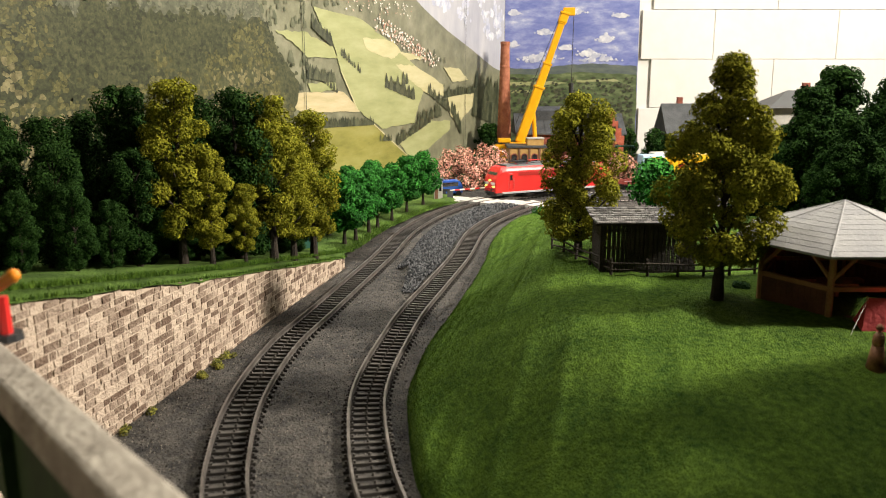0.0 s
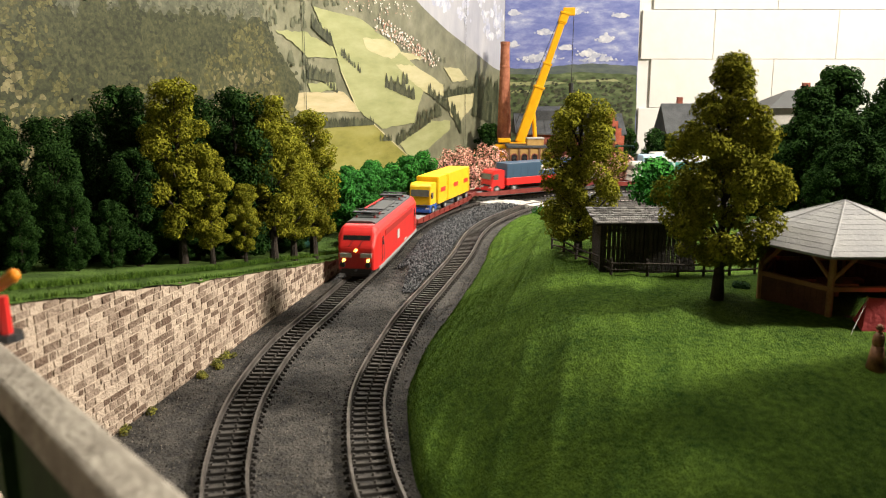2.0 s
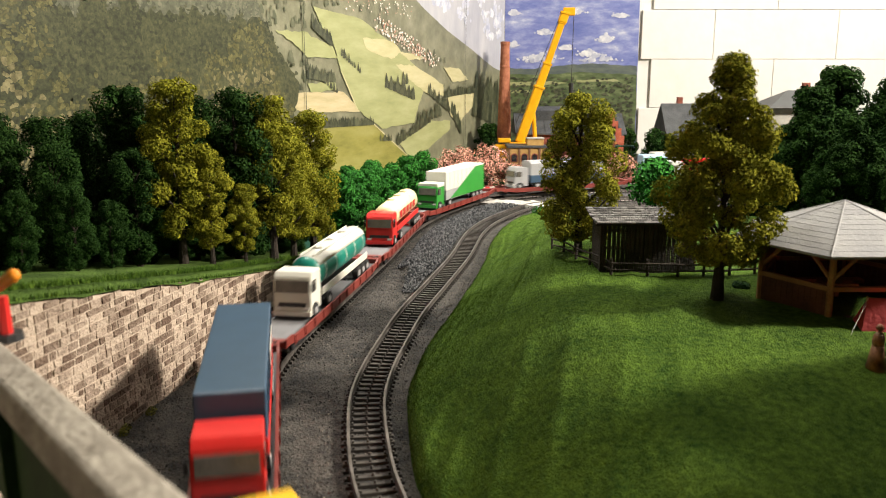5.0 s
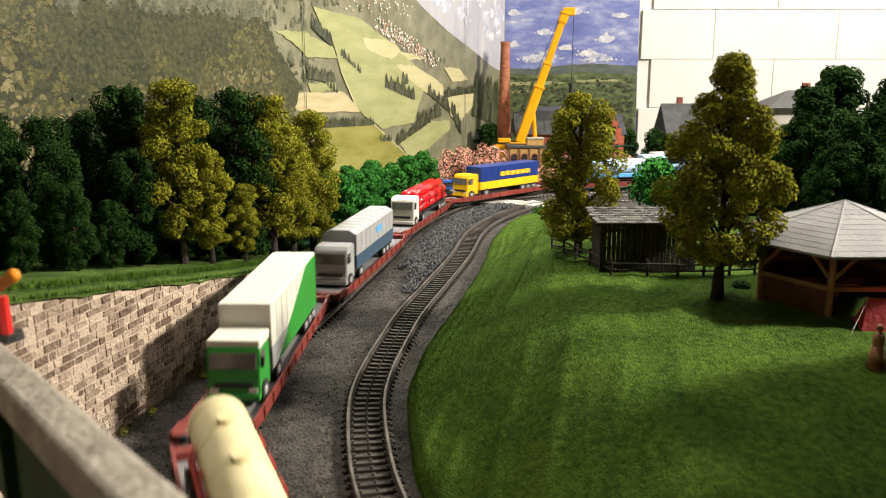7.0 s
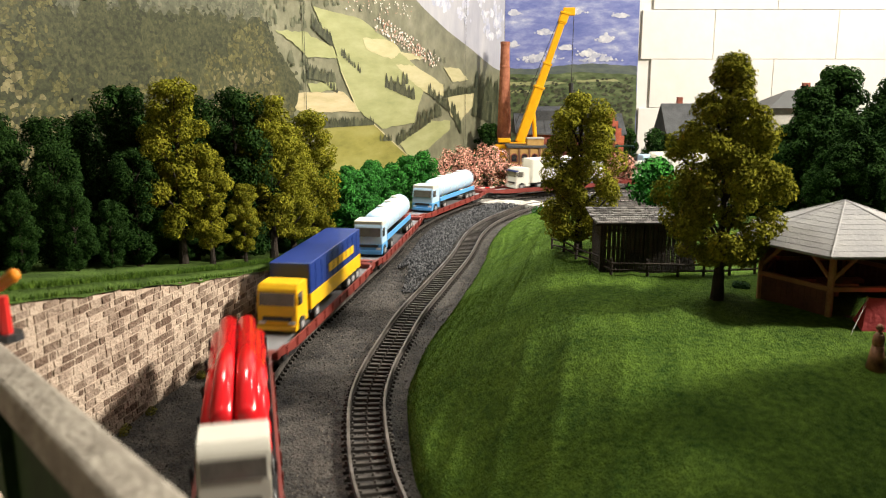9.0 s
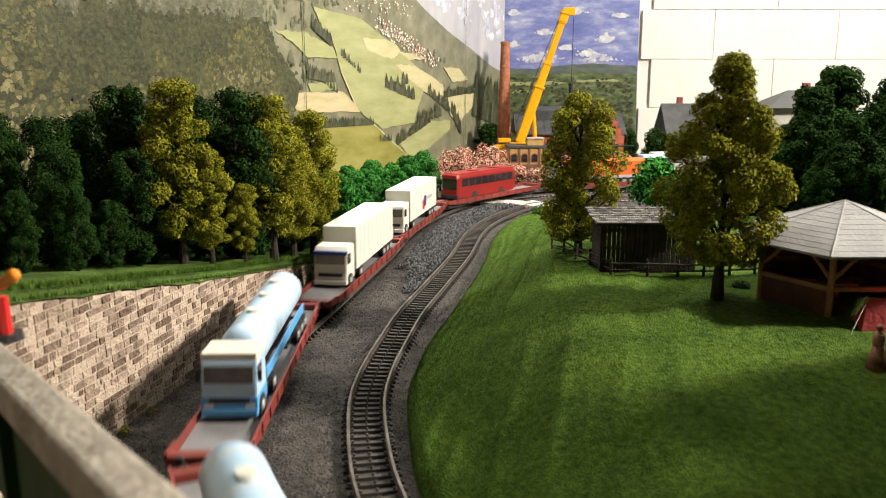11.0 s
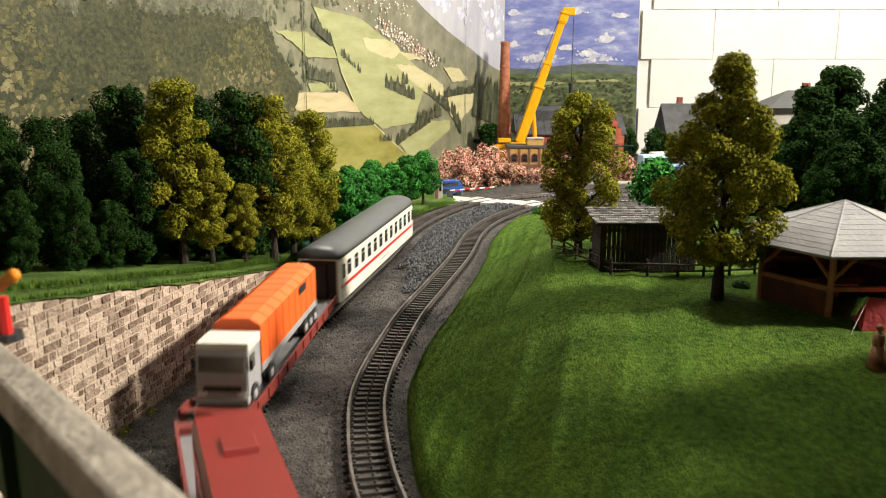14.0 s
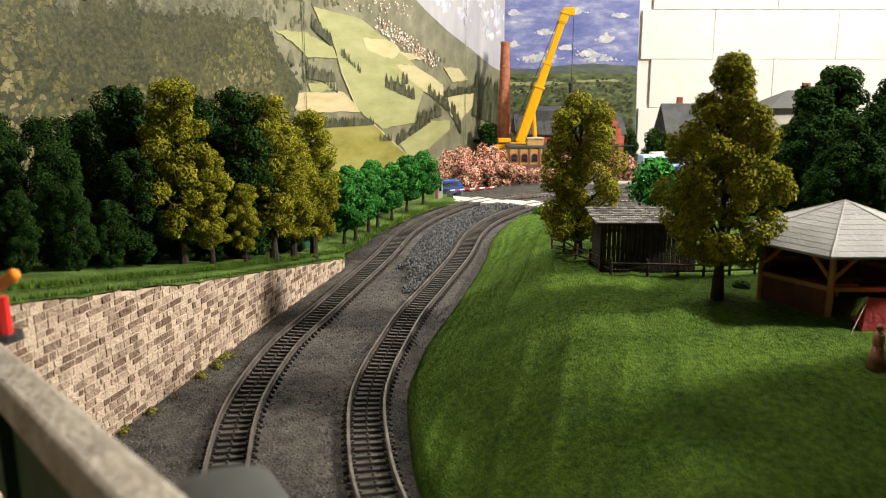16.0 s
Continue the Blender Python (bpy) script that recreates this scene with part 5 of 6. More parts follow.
van = tagged(empty("parked_van", pose(0.0085, 1.128, -0.004, 0, 0, 20)), "small dark blue van waiting at the crossing", "van")
bm = bmesh.new()
prism(bm, [(-0.018, 0.004), (0.016, 0.004), (0.018, 0.008), (0.017, 0.014), (0.012, 0.022), (-0.017, 0.022), (-0.018, 0.02)], "y", -0.009, 0.009)
bmesh.ops.bevel(bm, geom=list(bm.edges), offset=0.0008, segments=2, affect="EDGES")
part("body", bm, BLUE, van)
bx("windscreen", 0.0135, 0.0165, -0.0078, 0.0078, 0.0145, 0.0195, GLASS, van)
for s in (-1, 1):
    bx("side_window", -0.014, 0.010, s * 0.009 - 0.0003, s * 0.009 + 0.0003, 0.0145, 0.0200, GLASS, van)
    for x in (-0.011, 0.0105):
        bm = bmesh.new()
        rod(bm, (x, s * 0.0065, 0.0040), (x, s * 0.0093, 0.0040), 0.0040, None, 14)
        part("wheel", bm, TYRE, van)

# pink flowering bushes
pinks = "pink flowering bushes by the crossing"


def bush(x, y, r, h, seed, material, label, group, name="flowering_bush", n=4200):
    top = tagged(empty(name, pose(x, y, -0.005)), label, "bush", group)
    rng = random.Random(seed)
    cl = []
    for k in range(12):
        a, q = rng.uniform(0, 6.28), r * rng.uniform(0.1, 0.72)
        cl.append((q * math.cos(a), q * math.sin(a), h * rng.uniform(0.18, 0.78), r * 0.42, r * 0.42, h * 0.24))
    q = leaf_cloud(cl, n, 0.0015, seed)
    half = (len(q) // 4) * 7 // 10 * 4
    ob = new("blossom", leaf_mesh("blossom", q[:half], material))
    ob.parent = top
    ob = new("leaves", leaf_mesh("leaves", q[half:], M["leaf_mid"]))
    ob.parent = top
    bm = bmesh.new()
    for c in cl[::3]:
        rod(bm, (0, 0, 0), c[:3], 0.0012, 0.0005, 5)
    part("stems", bm, M["bark"], top)


for i, (x, y, r, h) in enumerate([(0.002, 1.205, 0.021, 0.064), (0.028, 1.215, 0.026, 0.076), (0.056, 1.235, 0.022, 0.066), (0.040, 1.190, 0.020, 0.045), (0.078, 1.260, 0.022, 0.062), (0.066, 1.215, 0.020, 0.044), (0.095, 1.245, 0.018, 0.036),
                                  (0.118, 1.262, 0.018, 0.034), (0.142, 1.272, 0.018, 0.030), (0.168, 1.285, 0.018, 0.030), (0.198, 1.285, 0.022, 0.046), (0.228, 1.287, 0.021, 0.044), (0.262, 1.287, 0.022, 0.046), (0.292, 1.287, 0.020, 0.044)]):
    bush(x, y, r, h, 200 + i, M["leaf_pink"], "rounded bush covered in pink blossom", pinks)

# brick works with chimney
ch = tagged(empty("factory_chimney", pose(0.1195, 1.62, -0.004)), "tall round brick chimney with a stepped base", "chimney")
bm = bmesh.new()
secs = []
for z, r in ((0.0, 0.0185), (0.034, 0.0180), (0.036, 0.0165), (0.08, 0.0150), (0.180, 0.0112), (0.181, 0.0118), (0.183, 0.0118), (0.184, 0.0110), (0.2225, 0.0100), (0.2235, 0.0108), (0.2290, 0.0108)):
    secs.append([(0.84 * r * math.cos(a * math.pi / 12), 0.84 * r * math.sin(a * math.pi / 12), z) for a in range(24)])
loft(bm, secs)
part("shaft", bm, mat("chimney_brick", (0.30, 0.10, 0.055), (0.50, 0.20, 0.115), 0.85, scale=120, bump=0.5), ch, smooth=False)
bx("base", -0.022, 0.022, -0.022, 0.022, 0, 0.036, OCHRE, ch, 0.001)
bx("base_cornice", -0.024, 0.024, -0.024, 0.024, 0.035, 0.0385, DARKTILE, ch, 0.0005)

wk = tagged(empty("boiler_house", pose(0.120, 1.50, -0.004)), "low ochre brick works building with arched windows", "building")
bx("wall", 0, 0.066, 0, 0.05, 0, 0.036, OCHRE, wk)
bx("plinth", -0.0008, 0.0668, -0.0008, 0.05, 0, 0.006, BROWNTRIM, wk)
bx("roof", -0.003, 0.069, -0.003, 0.053, 0.036, 0.040, DARKTILE, wk, 0.0006)
bx("parapet_block", 0.034, 0.064, 0.004, 0.03, 0.040, 0.0515, OCHRE, wk, 0.0004)
bx("parapet_cap", 0.033, 0.065, 0.003, 0.031, 0.0513, 0.0535, CONCRETE, wk, 0.0004)
for x in (0.001, 0.0195, 0.038, 0.0565, 0.065):
    bx("pilaster", x - 0.0016, x + 0.0016, -0.0018, 0.0008, 0, 0.036, BROWNTRIM, wk)
for x in (0.0100, 0.0288, 0.0475):
    bm = bmesh.new()
    prism(bm, [(x - 0.0062, 0.010)] + [(x + 0.0062 * math.cos(math.pi * k / 8), 0.020 + 0.0062 * math.sin(math.pi * k / 8)) for k in range(8, -1, -1)] [::1] + [(x + 0.0062, 0.010)], "y", -0.0010, 0.0005)
    fr = part("arched_window", bm, BRICK, wk)
    bm = bmesh.new()
    prism(bm, [(x - 0.0046, 0.011)] + [(x + 0.0046 * math.cos(math.pi * k / 8), 0.020 + 0.0046 * math.sin(math.pi * k / 8)) for k in range(8, -1, -1)] + [(x + 0.0046, 0.011)], "y", -0.0014, 0.0)
    part("pane", bm, GLASS, fr)

hall = tagged(empty("works_hall", pose(0.150, 1.60, -0.004)), "long dark-roofed works hall with brick walls", "building")
bx("wall", 0.0, 0.195, 0.0, 0.10, 0, 0.054, BRICK, hall)
bm = bmesh.new()
prism(bm, [(-0.006, 0.053), (0.106, 0.053), (0.106, 0.056), (0.050, 0.092), (-0.006, 0.056)], "x", -0.010, 0.205)
part("roof", bm, DARKTILE, hall)
bm = bmesh.new()
prism(bm, [(0.030, 0.078), (0.070, 0.078), (0.070, 0.098), (0.050, 0.106), (0.030, 0.098)], "x", 0.02, 0.18)
part("roof_lantern", bm, DARKTILE, hall)
for k in range(9):
    x = 0.016 + k * 0.021
    bx("window", x - 0.006, x + 0.006, -0.0006, 0.0006, 0.018, 0.044, GLASS, hall)
for k in range(12):
    bx("roof_seam", k * 0.018 - 0.006, k * 0.018 - 0.005, -0.006, 0.0495, 0.0, 0.001, DARKTILE, hall).matrix_basis = pose(0, 0, 0) @ Matrix.Translation((0, -0.006, 0.0562)) @ pose(0, 0, 0, 32.7, 0, 0) @ Matrix.Translation((0, 0.006, 0))

gb = tagged(empty("gabled_brick_house", pose(0.292, 1.585, -0.004)), "red brick building with a stepped gable and arched windows", "building")
steps = [(0, 0), (0.056, 0), (0.056, 0.052), (0.050, 0.052), (0.050, 0.066), (0.043, 0.066), (0.043, 0.080), (0.036, 0.080), (0.036, 0.099), (0.020, 0.099), (0.020, 0.080), (0.013, 0.080), (0.013, 0.066), (0.006, 0.066), (0.006, 0.052), (0, 0.052)]
bm = bmesh.new()
prism(bm, steps, "y", -0.002, 0.003)
part("gable", bm, mat("bright_brick", (0.30, 0.06, 0.03), (0.50, 0.14, 0.08), 0.8, scale=90, bump=0.4), gb)
bx("wall", 0.001, 0.055, 0.003, 0.07, 0, 0.052, BRICK, gb)
bm = bmesh.new()
prism(bm, [(-0.002, 0.051), (0.058, 0.051), (0.028, 0.084)], "y", 0.003, 0.073)
part("roof", bm, DARKTILE, gb)
for x, z in ((0.014, 0.020), (0.028, 0.020), (0.042, 0.020), (0.021, 0.054), (0.035, 0.054)):
    bx("window", x - 0.0035, x + 0.0035, -0.0028, -0.0015, z, z + 0.016, GLASS, gb)
an = tagged(empty("ochre_annexe", pose(0.278, 1.545, -0.004)), "small ochre annexe with a grey roof and green gate", "building")
bx("wall", 0, 0.042, 0, 0.03, 0, 0.046, OCHRE, an)
bm = bmesh.new()
prism(bm, [(-0.003, 0.045), (0.034, 0.045), (0.034, 0.047), (0.015, 0.060), (-0.003, 0.047)], "x", -0.004, 0.046)
part("roof", bm, DARKTILE, an)
bx("corner_pier", 0.036, 0.044, -0.001, 0.004, 0, 0.046, BRICK, an)
GATE = paint("dark_green_paint", (0.02, 0.07, 0.05))
for k in range(7):
    bx("gate_bar", 0.047 + k * 0.0048, 0.0485 + k * 0.0048, 0.001, 0.0025, 0, 0.026 if k % 3 else 0.034, GATE, an)
bx("gate_canopy", 0.045, 0.080, -0.002, 0.006, 0.034, 0.037, GATE, an)

# mobile crane
cr = tagged(empty("mobile_crane", pose(0.113, 1.567, -0.004) @ Matrix.Diagonal((1.08, 1.0, 1.035, 1))), "yellow mobile crane with a raised telescopic boom", "crane")
bx("carrier", -0.015, 0.085, -0.014, 0.014, 0.006, 0.020, CRANE, cr, 0.001)
for x in (-0.006, 0.010, 0.045, 0.061, 0.077):
    for s in (-1, 1):
        bm = bmesh.new()
        rod(bm, (x, s * 0.010, 0.006), (x, s * 0.0145, 0.006), 0.006, None, 14)
        part("wheel", bm, TYRE, cr)
bx("cabin", -0.013, 0.006, -0.013, 0.013, 0.020, 0.036, CRANE, cr, 0.001)
bx("slewing_deck", 0.012, 0.060, -0.012, 0.012, 0.020, 0.040, CRANE, cr, 0.001)
bx("counterweight", -0.008, 0.014, -0.012, 0.012, 0.040, 0.047, CRANE, cr, 0.001)
A, B = Vector((0.0300, 0, 0.040)), Vector((0.1045, 0, 0.2700))
dv = B - A


def boom(name, f0, f1, w, material=None):
    m = Matrix.Translation(A + dv * f0) @ dv.to_track_quat("X", "Z").to_matrix().to_4x4()
    bm = bmesh.new()
    ln = dv.length * (f1 - f0)
    box(bm, 0, ln, -w / 2, w / 2, -w / 2, w / 2, m, w * 0.14)
    box(bm, ln - 0.004, ln, -w * 0.58, w * 0.58, -w * 0.58, w * 0.58, m, 0.0006)
    return part(name, bm, material or CRANE, cr)


boom("boom_section", 0.0, 0.44, 0.0165)
boom("boom_section", 0.43, 0.62, 0.0138)
boom("boom_section", 0.61, 0.93, 0.0112)
boom("boom_head", 0.92, 1.0, 0.0150)
bm = bmesh.new()
box(bm, B.x - 0.004, B.x + 0.016, -0.004, 0.004, B.z - 0.006, B.z + 0.008, None, 0.001)
part("sheave_head", bm, CRANE, cr)
bm = bmesh.new()
rod(bm, (0.058, 0, 0.036), tuple(A + dv * 0.30), 0.0040, 0.0034, 10)
part("lift_ram", bm, CRANE, cr)
bm = bmesh.new()
rod(bm, (B.x + 0.0145, 0, B.z), (B.x + 0.0135, 0, 0.145), 0.0006, None, 5)
part("hoist_rope", bm, BLACK, cr)
bm = bmesh.new()
rod(bm, (B.x + 0.0135, 0, 0.146), (B.x + 0.0135, 0, 0.128), 0.0042, 0.0036, 8)
part("hook_block", bm, BLACK, cr)
bm = bmesh.new()
rod(bm, tuple(A + Vector((-0.012, 0, 0.02))), tuple(B + Vector((-0.008, 0, -0.004))), 0.0006, None, 5)
part("stay_rope", bm, BLACK, cr)


def house(name, x, y, w, dp, hw, hr, wallm, roofm, label, chim=None, along="x"):
    h = tagged(empty(name, pose(x, y, -0.004)), label, "house")
    bx("wall", 0, w, 0, dp, 0, hw, wallm, h)
    bm = bmesh.new()
    if along == "hip":
        e = [bm.verts.new(q) for q in ((-0.012, -0.012, hw - 0.004), (w + 0.012, -0.012, hw - 0.004), (w + 0.012, dp + 0.012, hw - 0.004), (-0.012, dp + 0.012, hw - 0.004), (w * 0.30, dp / 2, hr), (w * 0.85, dp / 2, hr))]
        for q in ((0, 1, 5, 4), (1, 2, 5), (2, 3, 4, 5), (3, 0, 4), (3, 2, 1, 0)):
            bm.faces.new([e[k] for k in q])
    elif along == "x":
        prism(bm, [(-0.008, hw - 0.004), (dp + 0.008, hw - 0.004), (dp / 2, hr)], "x", -0.008, w + 0.008)
    else:
        prism(bm, [(-0.008, hw - 0.004), (w + 0.008, hw - 0.004), (w / 2, hr)], "y", -0.008, dp + 0.008)
    part("roof", bm, roofm, h)
    for k in range(3):
        xx = w * (k + 0.5) / 3
        bx("window", xx - 0.006, xx + 0.006, -0.0008, 0.0008, hw * 0.42, hw * 0.42 + 0.018, GLASS, h)
    bx("door", w * 0.42, w * 0.42 + 0.010, -0.0008, 0.0008, 0, 0.023, BROWNTRIM, h)
    if chim:
        bx("chimney", w * chim - 0.005, w * chim + 0.005, dp * 0.5, dp * 0.5 + 0.010, hr - 0.016, hr + 0.012, BRICK, h)
    return h


house("dark_roof_house", 0.435, 1.58, 0.085, 0.10, 0.052, 0.112, OCHRE, DARKTILE, "house with a steep dark grey roof", 0.35)
house("grey_roof_house", 0.525, 1.32, 0.12, 0.075, 0.118, 0.141, CONCRETE, ROOFGREY, "house with a shallow hipped grey roof and red chimney", 0.56, "hip")

# vehicles parked by the houses
for i, (x, y, c, lab) in enumerate([(0.335, 1.375, PALEBLUE, "white and pale blue parked bus"), (0.365, 1.42, WHITE, "white parked bus behind the hedge")]):
    v = tagged(empty("parked_bus", pose(x, y, -0.004, 0, 0, 8)), lab, "bus")
    bx("body", 0, 0.075, 0, 0.026, 0.004, 0.034, c, v, 0.002)
    bx("window_band", 0.003, 0.072, -0.0005, 0.0005, 0.019, 0.029, GLASS, v)
    bx("stripe", 0.0, 0.075, -0.0006, 0.0004, 0.010, 0.014, BLUE, v)
    for xx in (0.014, 0.058):
        bm = bmesh.new()
        rod(bm, (xx, -0.0006, 0.005), (xx, 0.004, 0.005), 0.005, None, 14)
        part("wheel", bm, TYRE, v)

# trees and shrubs before the white wall
far = "trees in front of the white wall"
FAR = [tree("dark_tree", 0.075, 0.026, 0.08, M["leaf_dark"], 301, leaves=3000, leaf_size=0.0026, label="dark green shrub-like tree near the houses", group=far),
       tree("olive_tree", 0.070, 0.024, 0.1, M["leaf_olive"], 302, leaves=3000, leaf_size=0.0026, label="olive green small tree near the houses", group=far)]
for i, (x, y, sc, k) in enumerate([(0.385, 1.50, 0.95, 0), (0.415, 1.52, 0.85, 0), (0.435, 1.46, 0.95, 1), (0.10, 1.66, 1.0, 0), (0.085, 1.60, 1.05, 0), (0.365, 1.62, 0.9, 0), (0.50, 1.50, 0.9, 0), (0.47, 1.50, 0.8, 0), (0.52, 1.24, 1.3, 0), (0.60, 1.2, 1.4, 0), (0.58, 1.1, 1.5, 0)]):
    put(FAR[k:k + 1], i, x, y, -0.004, sc, i * 50)


# ---- the printed landscape posters on two walls
def poster_mat(name, cols, scale, rough=0.42, stretch=1.0, isl=0.0):
    m = bpy.data.materials.new(name)
    m.use_nodes = True
    nt = m.node_tree
    b = nt.nodes["Principled BSDF"]
    b.inputs["Roughness"].default_value = rough
    b.inputs["Specular IOR Level"].default_value = 0.4
    tc = nt.nodes.new("ShaderNodeTexCoord")
    mp = nt.nodes.new("ShaderNodeMapping")
    mp.inputs["Scale"].default_value = (1, stretch, 1)
    nt.links.new(tc.outputs["Object"], mp.inputs[0])
    a = nt.nodes.new("ShaderNodeTexNoise")
    a.inputs["Scale"].default_value, a.inputs["Detail"].default_value, a.inputs["Roughness"].default_value = scale, 9, 0.68
    nt.links.new(mp.outputs[0], a.inputs["Vector"])
    fac = a.outputs[0]
    if isl:
        g = nt.nodes.new("ShaderNodeNewGeometry")
        ma = nt.nodes.new("ShaderNodeMath")
        ma.operation = "MULTIPLY_ADD"
        nt.links.new(g.outputs["Random Per Island"], ma.inputs[0])
        ma.inputs[1].default_value = isl
        sb = nt.nodes.new("ShaderNodeMath")
        sb.operation = "SUBTRACT"
        nt.links.new(fac, sb.inputs[0])
        sb.inputs[1].default_value = isl / 2
        nt.links.new(sb.outputs[0], ma.inputs[2])
        fac = ma.outputs[0]
    r = nt.nodes.new("ShaderNodeValToRGB")
    n = len(cols)
    while len(r.color_ramp.elements) < n:
        r.color_ramp.elements.new(0.5)
    for i, c in enumerate(cols):
        r.color_ramp.elements[i].position = 0.30 + 0.40 * i / (n - 1)
        r.color_ramp.elements[i].color = (*c, 1)
    nt.links.new(fac, r.inputs[0])
    nt.links.new(r.outputs[0], b.inputs["Base Color"])
    return m


def wood_mat(name, cols, scale):
    """Printed woodland: rounded crowns with dark gaps, in patches."""
    m = poster_mat(name, cols, 9)
    nt = m.node_tree
    b = nt.nodes["Principled BSDF"]
    tc = nt.nodes.new("ShaderNodeTexCoord")
    warp = nt.nodes.new("ShaderNodeTexNoise")
    warp.inputs["Scale"].default_value, warp.inputs["Detail"].default_value = scale * 1.6, 5
    nt.links.new(tc.outputs["Object"], warp.inputs["Vector"])
    mixv = nt.nodes.new("ShaderNodeVectorMath")
    mixv.operation = "MULTIPLY_ADD"
    nt.links.new(warp.outputs["Color"], mixv.inputs[0])
    mixv.inputs[1].default_value = (0.012, 0.012, 0.0)
    nt.links.new(tc.outputs["Object"], mixv.inputs[2])
    v = nt.nodes.new("ShaderNodeTexVoronoi")
    v.inputs["Scale"].default_value = scale
    nt.links.new(mixv.outputs[0], v.inputs["Vector"])
    ramp = nt.nodes.new("ShaderNodeValToRGB")
    ramp.color_ramp.elements[0].color, ramp.color_ramp.elements[1].color = (1.45, 1.42, 1.3, 1), (0.40, 0.42, 0.42, 1)
    ramp.color_ramp.elements[0].position, ramp.color_ramp.elements[1].position = 0.08, 0.62
    nt.links.new(v.outputs["Distance"], ramp.inputs[0])
    fine = nt.nodes.new("ShaderNodeTexNoise")
    fine.inputs["Scale"].default_value, fine.inputs["Detail"].default_value, fine.inputs["Roughness"].default_value = scale * 4.5, 6, 0.85
    nt.links.new(tc.outputs["Object"], fine.inputs["Vector"])
    fr = nt.nodes.new("ShaderNodeValToRGB")
    fr.color_ramp.elements[0].color, fr.color_ramp.elements[1].color = (0.22, 0.23, 0.22, 1), (1.7, 1.65, 1.5, 1)
    fr.color_ramp.elements[0].position, fr.color_ramp.elements[1].position = 0.32, 0.68
    nt.links.new(fine.outputs[0], fr.inputs[0])
    m1 = nt.nodes.new("ShaderNodeMix")
    m1.data_type, m1.blend_type = "RGBA", "MULTIPLY"
    m1.inputs[0].default_value = 1.0
    old = b.inputs["Base Color"].links[0].from_socket
    nt.links.new(old, m1.inputs[6])
    nt.links.new(ramp.outputs[0], m1.inputs[7])
    m2 = nt.nodes.new("ShaderNodeMix")
    m2.data_type, m2.blend_type = "RGBA", "MULTIPLY"
    m2.inputs[0].default_value = 1.0
    nt.links.new(m1.outputs[2], m2.inputs[6])
    nt.links.new(fr.outputs[0], m2.inputs[7])
    nt.links.new(m2.outputs[2], b.inputs["Base Color"])
    return m


P_HAZE = poster_mat("print_hazy_hills", [(0.11, 0.11, 0.07), (0.18, 0.178, 0.115), (0.27, 0.26, 0.18)], 26)
P_WOOD = wood_mat("print_woodland", [(0.055, 0.060, 0.028), (0.10, 0.10, 0.042), (0.15, 0.135, 0.062)], 58)
P_FIELD = poster_mat("print_green_field", [(0.24, 0.26, 0.11), (0.31, 0.32, 0.15), (0.38, 0.38, 0.20)], 12, stretch=4)
P_CREAM = poster_mat("print_pale_field", [(0.40, 0.37, 0.19), (0.48, 0.44, 0.25), (0.54, 0.49, 0.30)], 16, stretch=5)
P_TAN = poster_mat("print_stubble_field", [(0.38, 0.32, 0.17), (0.48, 0.40, 0.24), (0.52, 0.46, 0.30)], 16, stretch=6)
P_OCHRE = poster_mat("print_meadow", [(0.16, 0.155, 0.035), (0.25, 0.23, 0.06), (0.31, 0.29, 0.10)], 14, stretch=3)
P_HEDGE = poster_mat("print_hedge_trees", [(0.022, 0.027, 0.016), (0.055, 0.06, 0.034), (0.10, 0.105, 0.06)], 90, isl=0.3)
P_ROOFS = poster_mat("print_village", [(0.42, 0.22, 0.16), (0.6, 0.5, 0.42), (0.75, 0.72, 0.66)], 120, isl=0.6)
P_SKY = poster_mat("print_sky", [(0.09, 0.12, 0.36), (0.13, 0.16, 0.41), (0.19, 0.22, 0.47), (0.32, 0.35, 0.55), (0.62, 0.63, 0.70)], 11, stretch=2.6)
P_SKYGREY = poster_mat("print_grey_sky", [(0.30, 0.30, 0.36), (0.42, 0.42, 0.46), (0.56, 0.55, 0.56)], 9, stretch=0.35)
P_CLOUD = poster_mat("print_cloud", [(0.36, 0.38, 0.50), (0.53, 0.54, 0.62), (0.74, 0.74, 0.75)], 45, isl=0.25)
P_FARHILL = poster_mat("print_far_hill", [(0.06, 0.08, 0.09), (0.10, 0.12, 0.11), (0.15, 0.17, 0.13)], 30, stretch=3)
P_VALLEY = poster_mat("print_valley", [(0.04, 0.06, 0.025), (0.09, 0.12, 0.05), (0.20, 0.24, 0.11)], 36, stretch=2.5)
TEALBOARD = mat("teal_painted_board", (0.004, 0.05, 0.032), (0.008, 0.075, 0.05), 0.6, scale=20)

WEST = Matrix.Translation(CORNER) @ Matrix(((ALONG.x, 0, -ALONG.y, 0), (ALONG.y, 0, ALONG.x, 0), (0, 1, 0, 0), (0, 0, 0, 1)))
NORTH = Matrix.Translation((CORNER.x, 1.80, 0)) @ Matrix(((1, 0, 0, 0), (0, 0, -1, 0), (0, 1, 0, 0), (0, 0, 0, 1)))
# make both posters face into the room
if (WEST.to_3x3() @ Vector((0, 0, 1))).dot(Vector((1, -0.4, 0))) < 0:
    WEST = WEST @ Matrix.Diagonal((1, 1, -1, 1))


